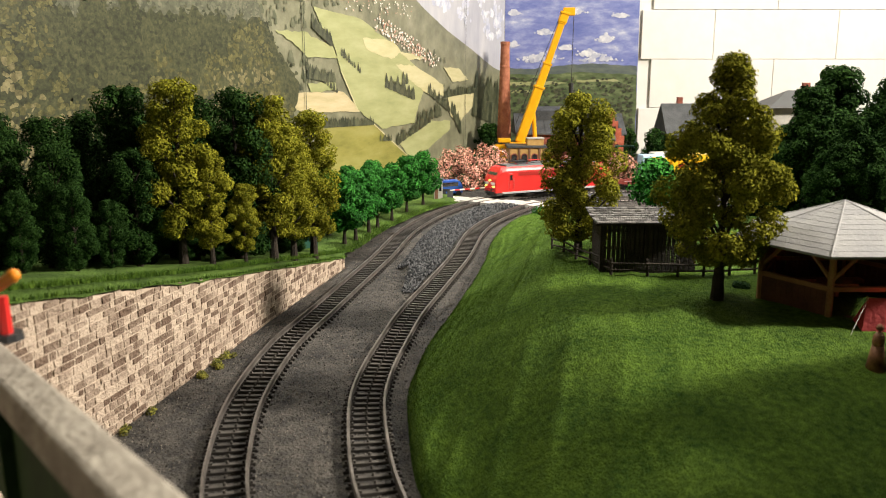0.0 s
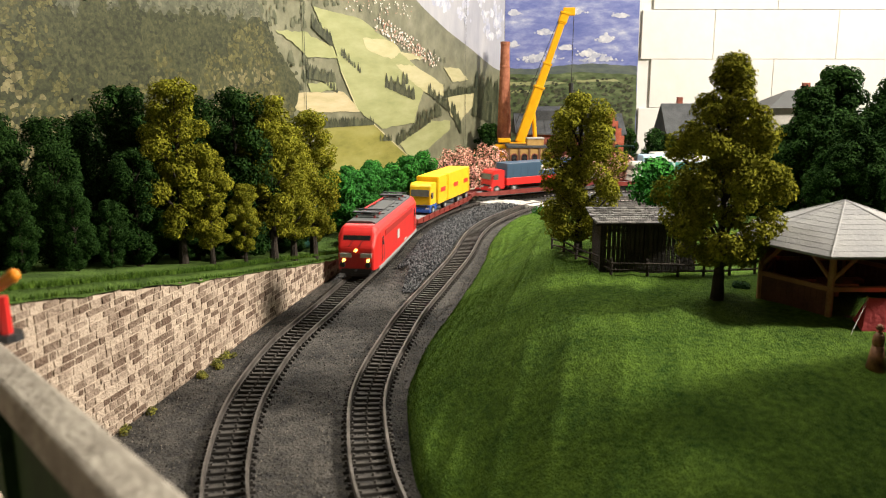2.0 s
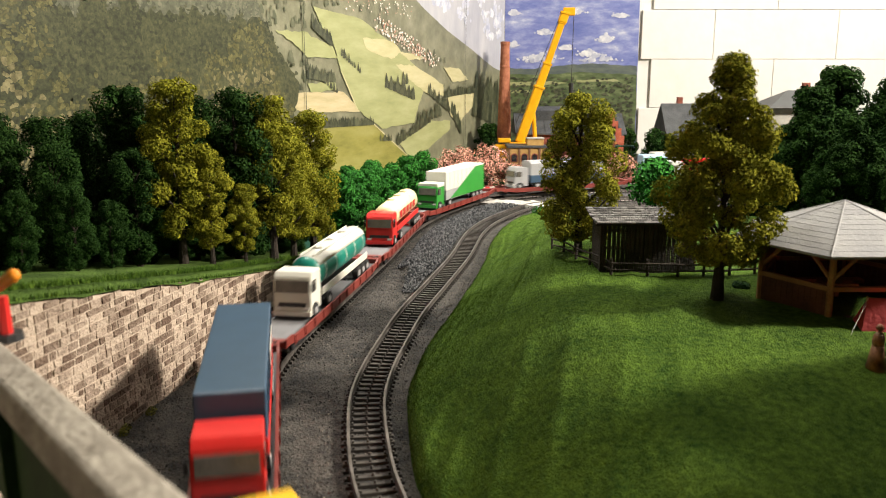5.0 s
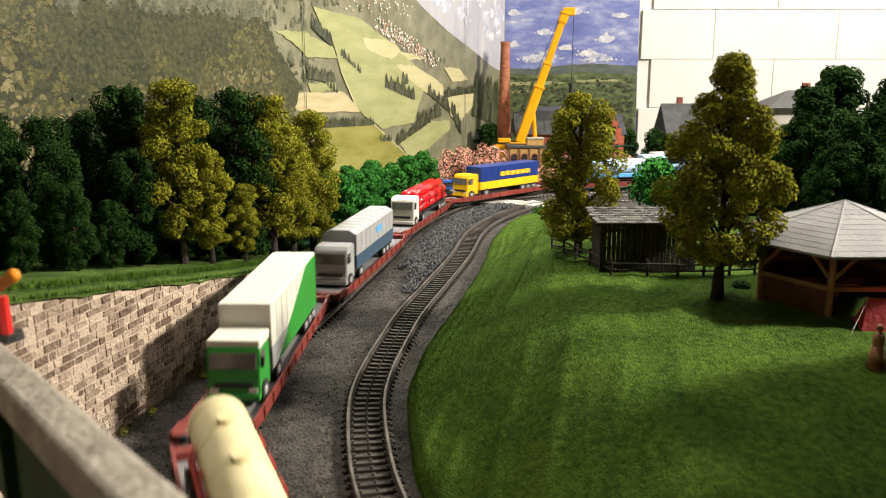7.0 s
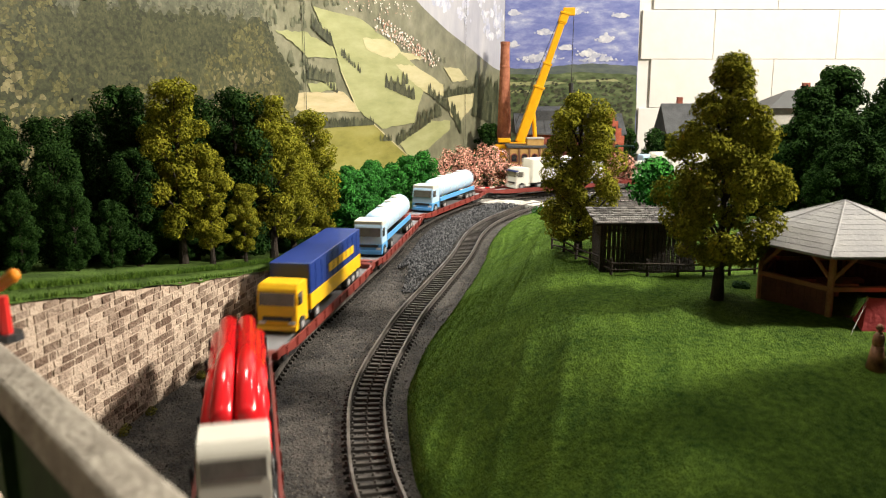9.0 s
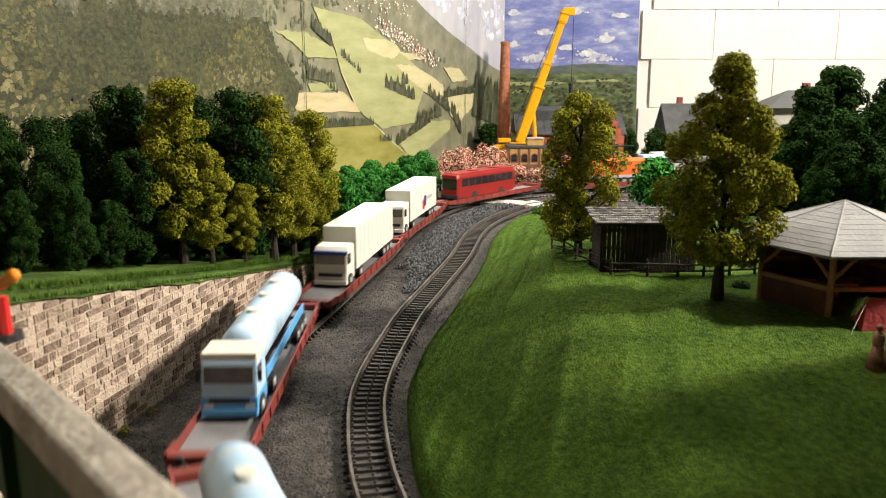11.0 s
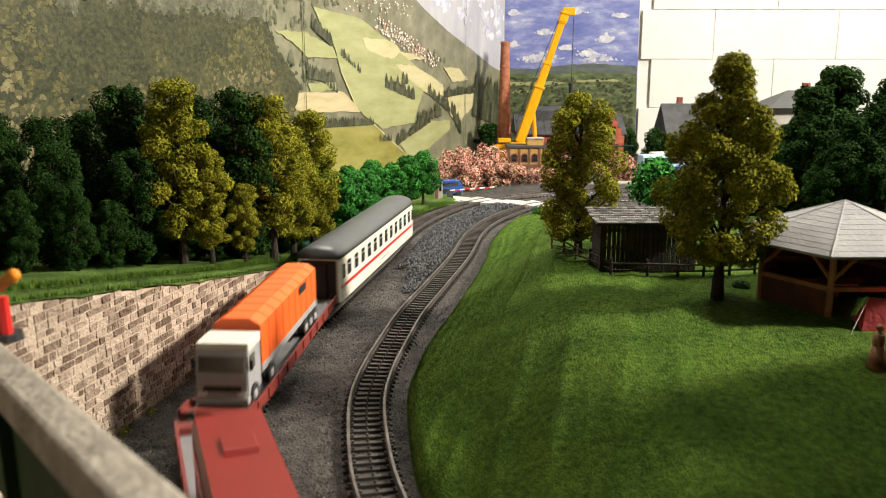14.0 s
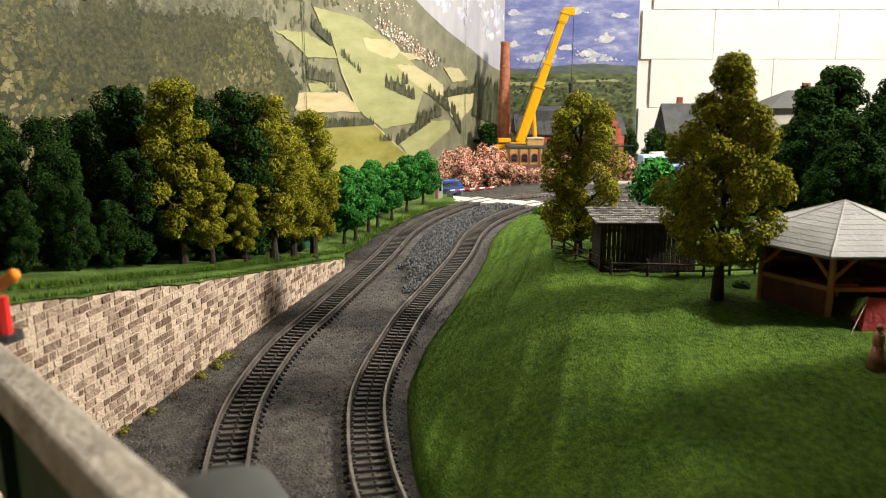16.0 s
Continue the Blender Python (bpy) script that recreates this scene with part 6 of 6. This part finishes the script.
def flat(name, parent, polys, lift, material):
    """Flat printed shapes, each a polygon in poster metres (along, up)."""
    verts, faces = [], []
    for i, p in enumerate(polys):
        k = len(verts)
        verts += [(a, b, lift + i * 1.5e-6) for a, b in p]
        faces.append(tuple(range(k, k + len(p))))
    me = bpy.data.meshes.new(name)
    me.from_pydata(verts, [], faces)
    me.materials.append(material)
    ob = new(name, me)
    ob.parent = parent
    if len(polys) > 5:
        tagged(ob, kind="stuff")
    return ob


def wobble(p, amp, seed, n=7):
    """The outline p with an uneven hand to it."""
    rng = random.Random(seed)
    out = []
    for (a, b), (c, d) in zip(p, p[1:] + p[:1]):
        for i in range(n):
            f = i / n
            k = amp if i else amp * 0.3
            out.append((a + (c - a) * f + rng.uniform(-k, k), b + (d - b) * f + rng.uniform(-k, k)))
    return out


def blob(x, y, w, h, rng, n=9):
    return [(x + w * math.cos(6.283 * k / n) * rng.uniform(0.75, 1.2), y + h * math.sin(6.283 * k / n) * rng.uniform(0.75, 1.2)) for k in range(n)]


def spire(x, y, w, h, rng):
    return [(x - w, y), (x - w * rng.uniform(0.7, 1.1), y + h * 0.35), (x - w * 0.45, y + h * 0.75), (x, y + h), (x + w * 0.5, y + h * 0.7), (x + w * rng.uniform(0.7, 1.1), y + h * 0.3), (x + w, y)]


wp = tagged(empty("landscape_poster", WEST), "large printed poster of wooded hills and fields on the wall", "poster")
flat("poster_sheet", wp, [[(0.0, -0.01), (1.9, -0.01), (1.9, 0.62), (0.0, 0.62)]], 0.002, P_HAZE)
rng = random.Random(40)
flat("print_woodland", wp, [wobble([(0.86, -0.008), (1.88, -0.008), (1.88, 0.6), (1.12, 0.6), (0.95, 0.30), (0.90, 0.22), (0.90, 0.13)], 0.006, 1)], 0.0021, P_WOOD)
flat("print_sky", wp, [[(0.47, 0.30), (0.60, 0.615), (0.004, 0.615), (0.004, 0.168), (0.067, 0.178), (0.187, 0.211), (0.304, 0.241), (0.40, 0.272)]], 0.0021, P_SKYGREY)
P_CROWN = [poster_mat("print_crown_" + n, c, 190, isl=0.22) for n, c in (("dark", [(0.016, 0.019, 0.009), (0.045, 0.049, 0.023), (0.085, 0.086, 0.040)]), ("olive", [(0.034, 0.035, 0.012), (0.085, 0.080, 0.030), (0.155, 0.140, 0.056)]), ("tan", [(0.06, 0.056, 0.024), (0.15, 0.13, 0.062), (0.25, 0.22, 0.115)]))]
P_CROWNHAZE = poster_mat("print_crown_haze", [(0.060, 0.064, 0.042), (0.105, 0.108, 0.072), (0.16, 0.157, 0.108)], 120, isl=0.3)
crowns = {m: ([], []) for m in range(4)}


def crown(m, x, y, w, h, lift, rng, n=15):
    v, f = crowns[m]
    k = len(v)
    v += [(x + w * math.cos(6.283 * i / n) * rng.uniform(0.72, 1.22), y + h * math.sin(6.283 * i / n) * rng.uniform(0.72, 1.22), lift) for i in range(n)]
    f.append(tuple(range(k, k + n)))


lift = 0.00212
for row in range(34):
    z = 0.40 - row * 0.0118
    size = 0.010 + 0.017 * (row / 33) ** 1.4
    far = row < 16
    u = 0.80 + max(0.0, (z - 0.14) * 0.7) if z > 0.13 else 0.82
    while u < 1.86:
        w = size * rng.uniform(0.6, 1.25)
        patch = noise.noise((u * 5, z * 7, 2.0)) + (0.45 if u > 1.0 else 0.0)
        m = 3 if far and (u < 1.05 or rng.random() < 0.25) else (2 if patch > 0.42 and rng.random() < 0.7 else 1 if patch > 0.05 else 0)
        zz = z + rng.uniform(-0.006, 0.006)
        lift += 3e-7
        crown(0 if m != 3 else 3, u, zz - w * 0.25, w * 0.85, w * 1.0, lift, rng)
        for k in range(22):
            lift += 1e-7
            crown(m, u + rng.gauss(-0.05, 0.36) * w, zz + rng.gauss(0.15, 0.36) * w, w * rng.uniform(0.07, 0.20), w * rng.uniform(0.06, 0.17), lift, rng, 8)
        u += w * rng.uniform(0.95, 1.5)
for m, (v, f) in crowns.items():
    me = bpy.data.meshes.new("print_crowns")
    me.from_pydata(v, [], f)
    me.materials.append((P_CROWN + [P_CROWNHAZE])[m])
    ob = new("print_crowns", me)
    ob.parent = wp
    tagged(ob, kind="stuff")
F1 = [(0.739, 0.249), (0.617, 0.241), (0.542, 0.217), (0.478, 0.193), (0.385, 0.154), (0.423, 0.113), (0.439, 0.082), (0.555, 0.079), (0.63, 0.111), (0.674, 0.166), (0.693, 0.206), (0.72, 0.223)]
F8 = [(0.826, 0.214), (0.766, 0.216), (0.694, 0.199), (0.68, 0.183), (0.756, 0.183), (0.786, 0.199)]
F6 = [(0.5, 0.056), (0.374, 0.083), (0.291, 0.08), (0.291, 0.064), (0.386, 0.034), (0.461, 0.026)]
F11 = [(0.758, 0.149), (0.689, 0.151), (0.686, 0.139), (0.752, 0.138)]
for i, p in enumerate((F1, F8, F6, F11)):
    flat("print_green_field", wp, [wobble(p, 0.0016, i)], 0.0034, P_FIELD)
F2 = [(0.871, 0.135), (0.765, 0.138), (0.668, 0.137), (0.622, 0.108), (0.76, 0.111), (0.833, 0.121)]
flat("print_stubble_field", wp, [wobble(F2, 0.0014, 5)], 0.0034, P_TAN)
F3 = [(0.74, 0.089), (0.581, 0.086), (0.461, 0.026), (0.50, -0.008), (0.74, -0.008)]
flat("print_meadow", wp, [wobble(F3, 0.001, 6)], 0.0034, P_OCHRE)
F4 = [(0.507, 0.178), (0.438, 0.177), (0.322, 0.145), (0.322, 0.125), (0.385, 0.129), (0.459, 0.154)]
F5 = [(0.303, 0.125), (0.157, 0.127), (0.171, 0.106), (0.252, 0.073), (0.291, 0.09)]
F7 = [(0.322, 0.176), (0.253, 0.174), (0.206, 0.154), (0.279, 0.149)]
F10 = [(0.492, 0.197), (0.427, 0.197), (0.395, 0.189), (0.458, 0.185)]
F9 = [(0.61, 0.214), (0.515, 0.214), (0.487, 0.198), (0.52, 0.185), (0.60, 0.199)]
for i, p in enumerate((F4, F5, F7, F10, F9)):
    flat("print_pale_field", wp, [wobble(p, 0.0014, 10 + i)], 0.0036, P_CREAM)
flat("print_lane", wp, [[(0.583, 0.087), (0.579, 0.087), (0.459, 0.026), (0.463, 0.026)], [(0.672, 0.166), (0.675, 0.166), (0.632, 0.111), (0.628, 0.111)]], 0.0038, P_CREAM)
hedges = []
for (a, b, c, d, n, h) in [(0.669, 0.186, 0.616, 0.162, 9, 0.012), (0.54, 0.142, 0.439, 0.120, 20, 0.020), (0.423, 0.082, 0.328, 0.090, 16, 0.024), (0.385, 0.130, 0.291, 0.094, 18, 0.020), (0.505, 0.050, 0.374, 0.082, 24, 0.020),
                           (0.775, 0.090, 0.581, 0.086, 60, 0.014), (0.759, 0.168, 0.682, 0.134, 14, 0.013), (0.316, 0.122, 0.157, 0.130, 26, 0.018), (0.285, 0.095, 0.239, 0.050, 14, 0.026), (0.757, 0.155, 0.689, 0.150, 22, 0.016),
                           (0.745, 0.222, 0.695, 0.198, 16, 0.016), (0.175, 0.085, 0.02, 0.055, 40, 0.050), (0.16, 0.12, 0.02, 0.10, 26, 0.045), (0.50, 0.138, 0.46, 0.150, 3, 0.022), (0.83, 0.145, 0.77, 0.140, 16, 0.012), (0.56, 0.060, 0.52, 0.058, 8, 0.012)]:
    for k in range(n):
        f = (k + rng.uniform(-0.4, 0.4)) / n
        hh = h * rng.uniform(0.55, 1.2)
        hedges.append(spire(a + (c - a) * f, b + (d - b) * f, hh * rng.uniform(0.18, 0.30), hh, rng))
flat("print_hedge", wp, hedges, 0.0041, P_HEDGE)
P_FARWOOD = poster_mat("print_hazy_trees", [(0.07, 0.078, 0.045), (0.11, 0.115, 0.07), (0.16, 0.16, 0.105)], 60, isl=0.3)
woods = []
for k in range(700):
    u, z = rng.uniform(0.28, 0.86), rng.uniform(0.14, 0.30)
    ridge = 0.300 - 0.20 * (0.86 - u)
    inside = any(min(q[0] for q in F) < u < max(q[0] for q in F) and min(q[1] for q in F) < z < max(q[1] for q in F) for F in (F1, F4, F7, F8, F2))
    if z < ridge and not inside:
        h = rng.uniform(0.006, 0.013)
        woods.append(spire(u, z, h * 0.36, h, rng))
flat("print_far_wood", wp, woods, 0.0030, P_FARWOOD)
town = []
for k in range(260):
    f = rng.random()
    u = 0.56 - 0.20 * f + rng.uniform(-0.02, 0.02)
    z = 0.236 - 0.052 * f + rng.uniform(-0.010, 0.012)
    s = rng.uniform(0.0010, 0.0024)
    town.append([(u - s, z), (u + s, z), (u + s, z + s), (u, z + s * 1.7), (u - s, z + s)])
for k in range(80):
    u, z, s = rng.uniform(0.45, 0.66), rng.uniform(0.25, 0.272), rng.uniform(0.0009, 0.0018)
    town.append([(u - s, z), (u + s, z), (u + s, z + s), (u, z + s * 1.7), (u - s, z + s)])
flat("print_village", wp, town, 0.0046, P_ROOFS)
clouds = []
for _ in range(46):
    cu, cz = rng.uniform(0.02, 0.36), rng.uniform(0.235, 0.36)
    for k in range(9):
        clouds.append(blob(cu + rng.gauss(0, 0.009), cz + abs(rng.gauss(0, 0.009)), rng.uniform(0.003, 0.008), rng.uniform(0.003, 0.008), rng, 11))
flat("print_cloud", wp, [c for c in clouds if c[0][1] > 0.215 + 0.18 * c[0][0]], 0.0022, P_CLOUD)
flat("sheet_joint", wp, [[(u - 0.0008, -0.01), (u + 0.0008, -0.01), (u + 0.0008, 0.6), (u - 0.0008, 0.6)] for u in (0.767, 0.224, 1.31)], 0.0060, P_HEDGE)

nw = 0.2895
np_ = tagged(empty("sky_poster", NORTH), "printed poster of blue cloudy sky over green valley", "poster")
flat("poster_sheet", np_, [[(0.0, -0.01), (nw, -0.01), (nw - 0.008, 0.62), (0.0, 0.62)]], 0.002, P_SKY)
cl = []
for (u, z, n, w) in [(0.085, 0.250, 26, 0.030), (0.215, 0.235, 34, 0.036), (0.150, 0.292, 18, 0.030), (0.02, 0.29, 24, 0.022), (0.07, 0.195, 16, 0.04), (0.18, 0.205, 22, 0.05), (0.245, 0.285, 16, 0.03), (0.02, 0.225, 14, 0.02), (0.10, 0.325, 20, 0.04), (0.23, 0.34, 20, 0.03), (0.13, 0.218, 10, 0.03), (0.08, 0.190, 14, 0.10), (0.20, 0.193, 18, 0.09)]:
    for k in range(n * 2):
        f = rng.gauss(0, 0.42)
        s = rng.uniform(0.0028, 0.0080) * max(0.35, 1 - abs(f))
        cx = min(nw - 0.020, max(0.010, u + f * w * 0.8))
        cl.append(blob(cx, z + abs(rng.gauss(0, 0.34)) * w * 0.30 * max(0.2, 1 - f * f), s, s * 0.8, rng, 11))
flat("print_cloud", np_, cl, 0.0023, P_CLOUD)
edge = nw - 0.0015
flat("print_far_hill", np_, [wobble([(0.002, 0.178), (0.06, 0.176), (0.12, 0.183), (0.19, 0.188), (edge - 0.003, 0.182), (edge, 0.10), (0.002, 0.10)], 0.0010, 9)], 0.0031, P_FARHILL)
flat("print_valley", np_, [wobble([(0.002, 0.166), (0.08, 0.163), (0.16, 0.170), (edge - 0.002, 0.164), (edge, -0.008), (0.002, -0.008)], 0.0010, 12)], 0.0033, P_VALLEY)
for i, p in enumerate(([(0.004, 0.148), (0.10, 0.150), (0.14, 0.146), (0.09, 0.142), (0.004, 0.140)], [(0.15, 0.152), (0.24, 0.155), (0.25, 0.150), (0.16, 0.148)], [(0.004, 0.130), (0.05, 0.132), (0.06, 0.127), (0.004, 0.124)])):
    flat("print_green_field", np_, [wobble(p, 0.0010, 30 + i)], 0.0036, P_FIELD)
vt = []
for k in range(900):
    z = rng.uniform(-0.005, 0.158)
    s = rng.uniform(0.0010, 0.0026) * (1.0 + (0.15 - z) * 8)
    vt.append(blob(min(edge - 0.012, rng.uniform(0.008, edge - 0.006)), z, s * 1.5, s, rng))
flat("print_tree_crowns", np_, vt, 0.0040, P_HEDGE)

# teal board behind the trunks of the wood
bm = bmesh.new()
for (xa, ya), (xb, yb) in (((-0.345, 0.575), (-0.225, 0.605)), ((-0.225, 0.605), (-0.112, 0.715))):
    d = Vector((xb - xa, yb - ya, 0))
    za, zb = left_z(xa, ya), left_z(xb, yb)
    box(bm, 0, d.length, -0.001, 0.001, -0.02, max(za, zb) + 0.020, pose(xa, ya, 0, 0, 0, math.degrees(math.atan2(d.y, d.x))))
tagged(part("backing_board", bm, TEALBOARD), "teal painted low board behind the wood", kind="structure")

# joints of the white wall
wj = tagged(empty("wall_joints"), "raised courses of the white painted block wall", kind="structure")
for r in range(7):
    z = -0.008 + r * 0.102
    x = 0.444 - 0.262 - (0.0 if r % 2 else 0.131)
    while x < 2.6:
        x1 = x + 0.262
        if x1 > 0.45:
            bm = bmesh.new()
            box(bm, max(x, 0.4215) + 0.0004, x1 - 0.0004, 1.7935, 1.7995, z + 0.0004, z + 0.1016, None, 0.0010)
            part("block", bm, M["white_wall"], wj)
        x = x1


# ---- loose stones, weeds and grass fibres
def scatter_stones(name, places, seed, label, material):
    rng = np.random.RandomState(seed)
    base = np.array([(0, 0, 1), (0.9, 0, 0.2), (-0.4, 0.8, 0.1), (-0.4, -0.8, 0.2), (0.1, 0.1, -0.8)])
    tri = [(0, 1, 2), (0, 2, 3), (0, 3, 1), (4, 2, 1), (4, 3, 2), (4, 1, 3)]
    verts, faces = [], []
    for x, y, z, s in places:
        k = len(verts)
        a = rng.uniform(0, 6.28)
        q = base * (s * rng.uniform(0.6, 1.3, (5, 1)))
        c, sn = math.cos(a), math.sin(a)
        verts += [(x + c * p[0] - sn * p[1], y + sn * p[0] + c * p[1], z + p[2]) for p in q]
        faces += [tuple(j + k for j in t) for t in tri]
    me = bpy.data.meshes.new(name)
    me.from_pydata(verts, [], faces)
    me.materials.append(material)
    return tagged(new(name, me), label, "gravel", kind="stuff")


rng = np.random.RandomState(77)
heap = []
while len(heap) < 7000:
    y = rng.uniform(0.60, 1.03)
    a, b = OUTER.x_at(y, 0.2, 1.06) + 0.021, INNER.x_at(y, 0.2, 1.04) - 0.0145
    if b - a < 0.004:
        continue
    f = rng.uniform(0, 1)
    if y < 0.68 and f < 0.35 + (0.68 - y) * 5:
        continue
    heap.append((a + (b - a) * f, y, -0.0040 + 0.004 * math.sin(math.pi * f) * smoothstep(0.58, 0.68, y) + rng.uniform(0, 0.001), rng.uniform(0.0007, 0.0018)))
scatter_stones("gravel_heap", heap, 1, "dark grey coarse gravel between the tracks", M["stone_grey"])
grit = []
for _ in range(15000):
    y = rng.uniform(0.22, 0.85)
    a, b = wall_x(min(y, 0.687)) + 0.002, edge_x(y) - 0.001
    x = rng.uniform(a, b)
    near = min(abs(x - OUTER.x_at(y, 0.1, 1.06)), abs(x - INNER.x_at(y, 0.1, 1.04)))
    grit.append((x, y, -0.0043, rng.uniform(0.00025, 0.00065) * (0.7 if near < 0.012 else 1)))
M["grit"] = mat("pale_grit", (0.030, 0.028, 0.026), (0.20, 0.18, 0.155), 0.9, scale=60, island=0.8)
scatter_stones("grit", grit, 2, "fine grey grit beside the sleepers", M["grit"])


def blades(name, places, seed, material, label, h0=0.0016, h1=0.0032):
    rng = np.random.RandomState(seed)
    n = len(places)
    p = np.array(places)
    a = rng.uniform(0, 6.28, n)
    h = rng.uniform(h0, h1, n)
    w = h * 0.09
    dx, dy = np.cos(a) * w, np.sin(a) * w
    lean = rng.normal(scale=0.35, size=(n, 2)) * h[:, None]
    v = np.stack([np.stack([p[:, 0] - dx, p[:, 1] - dy, p[:, 2] - 0.0004], 1), np.stack([p[:, 0] + dx, p[:, 1] + dy, p[:, 2] - 0.0004], 1), np.stack([p[:, 0] + lean[:, 0], p[:, 1] + lean[:, 1], p[:, 2] + h], 1)], 1).reshape(-1, 3)
    me = bpy.data.meshes.new(name)
    me.from_pydata(v.tolist(), [], [(3 * i, 3 * i + 1, 3 * i + 2) for i in range(n)])
    me.materials.append(material)
    return tagged(new(name, me), label, "grass", kind="stuff")


pl = []
for _ in range(95000):
    y = rng.uniform(0.16, 0.95) if rng.random() < 0.35 else rng.uniform(0.16, 0.55)
    x = edge_x(y) + abs(rng.normal(scale=0.10)) * rng.uniform(0, 1.4)
    pl.append((x, y, lawn_z(x, y)))
blades("lawn_fibres", pl, 3, M["blade"], "short green static grass fibres of the lawn", 0.0006, 0.0014)
pl = []
for _ in range(30000):
    y = rng.uniform(0.2, 1.05)
    if y < 0.69:
        x = wall_x(y) + 0.0022 - abs(rng.normal(scale=0.012))
    else:
        x = OUTER.x_at(min(y, 1.06), 0.3, 1.07) - 0.020 - abs(rng.normal(scale=0.03))
    pl.append((x, y, bank_z(y) + (0.0015 if x < wall_x(y) or y > 0.69 else -0.0026)))
blades("bank_grass", pl, 4, M["blade"], "rough grass along the top of the wall", 0.0010, 0.0026)
M["weed"] = mat("moss_weed", (0.06, 0.065, 0.008), (0.26, 0.25, 0.035), 0.85, scale=80, island=0.5)
tufts = "weeds at the foot of the wall"
for i, (y, n) in enumerate([(0.352, 3), (0.425, 5), (0.442, 6), (0.458, 4), (0.372, 2)]):
    rr = random.Random(60 + i)
    cl = [(rr.uniform(-0.003, 0.003), rr.uniform(-0.006, 0.006), 0.0005, 0.0022, 0.0026, 0.0018) for _ in range(n)]
    ob = new("weed_tuft", leaf_mesh("weed_tuft", leaf_cloud(cl, 110 * n, 0.0006, 60 + i), M["weed"]))
    ob.matrix_basis = pose(wall_x(y) + 0.0045, y, -0.0042)
    tagged(ob, "yellow-green mossy weed tuft at the wall's foot", "weed", tufts)


# a low clipped bush at the bend and a dark tuft on the lawn
for name, x, y, r, h, material, label in (("hedge_bush", 0.112, 0.943, 0.0100, 0.0085, M["leaf_bright"], "low rounded green bush at the bend of the track"),
                                          ("lawn_tuft", 0.1595, 0.425, 0.0042, 0.0035, M["leaf_mid"], "small dark green tuft on the lawn")):
    rr = random.Random(len(name))
    cl = [(rr.uniform(-r, r) * 0.6, rr.uniform(-r, r) * 0.6, h * 0.4, r * 0.5, r * 0.5, h * 0.6) for _ in range(8)]
    ob = new(name, leaf_mesh(name, leaf_cloud(cl, 1500, 0.0008, 5), material))
    ob.matrix_basis = pose(x, y, lawn_z(x, y) - 0.0005)
    tagged(ob, label, "bush")


# ---- motion: the train runs along the outer track at an even speed
def nose_at(t):
    """How far the train's nose has run: it picks up speed for three seconds, then runs evenly."""
    return 0.215 * t + 0.012 * t * t if t < 3 else 0.753 + 0.288 * (t - 3)


def train_rows(back, length, z=0.0, push=0.0):
    rows = []
    for i in range(65):
        t = i * 0.25
        s = NOSE + nose_at(t) - back
        p, q = OUTER.at(s + 0.33 * length), OUTER.at(s - 0.33 * length)
        d = (p - q) / np.linalg.norm(p - q)
        c = (p + q) / 2 + d * push
        rows.append((t, pose(c[0], c[1], z, 0, 0, math.degrees(math.atan2(d[1], d[0])))))
    return rows


# where the front of each load stands behind the train's nose
FRONTS = [0.264, 0.467, 0.708, 0.935, 1.148, 1.364, 1.615, 1.830, 2.045, 2.282, 2.516, 2.722, 2.955, 3.160]


def motions():
    walk(loco, train_rows(LOCO_LEN / 2, LOCO_LEN))
    for i in range(14):
        back = LOCO_LEN + 0.003 + PITCH * (i + 0.5)
        walk(wagons[i], train_rows(back, 0.2226))
        half = 0.061 if i == 12 else 0.072
        walk(cargo[i], train_rows(back, 0.2226, 0.0089, back - FRONTS[i] - half))
    walk(coach, train_rows(3.481, 0.258))


motions()
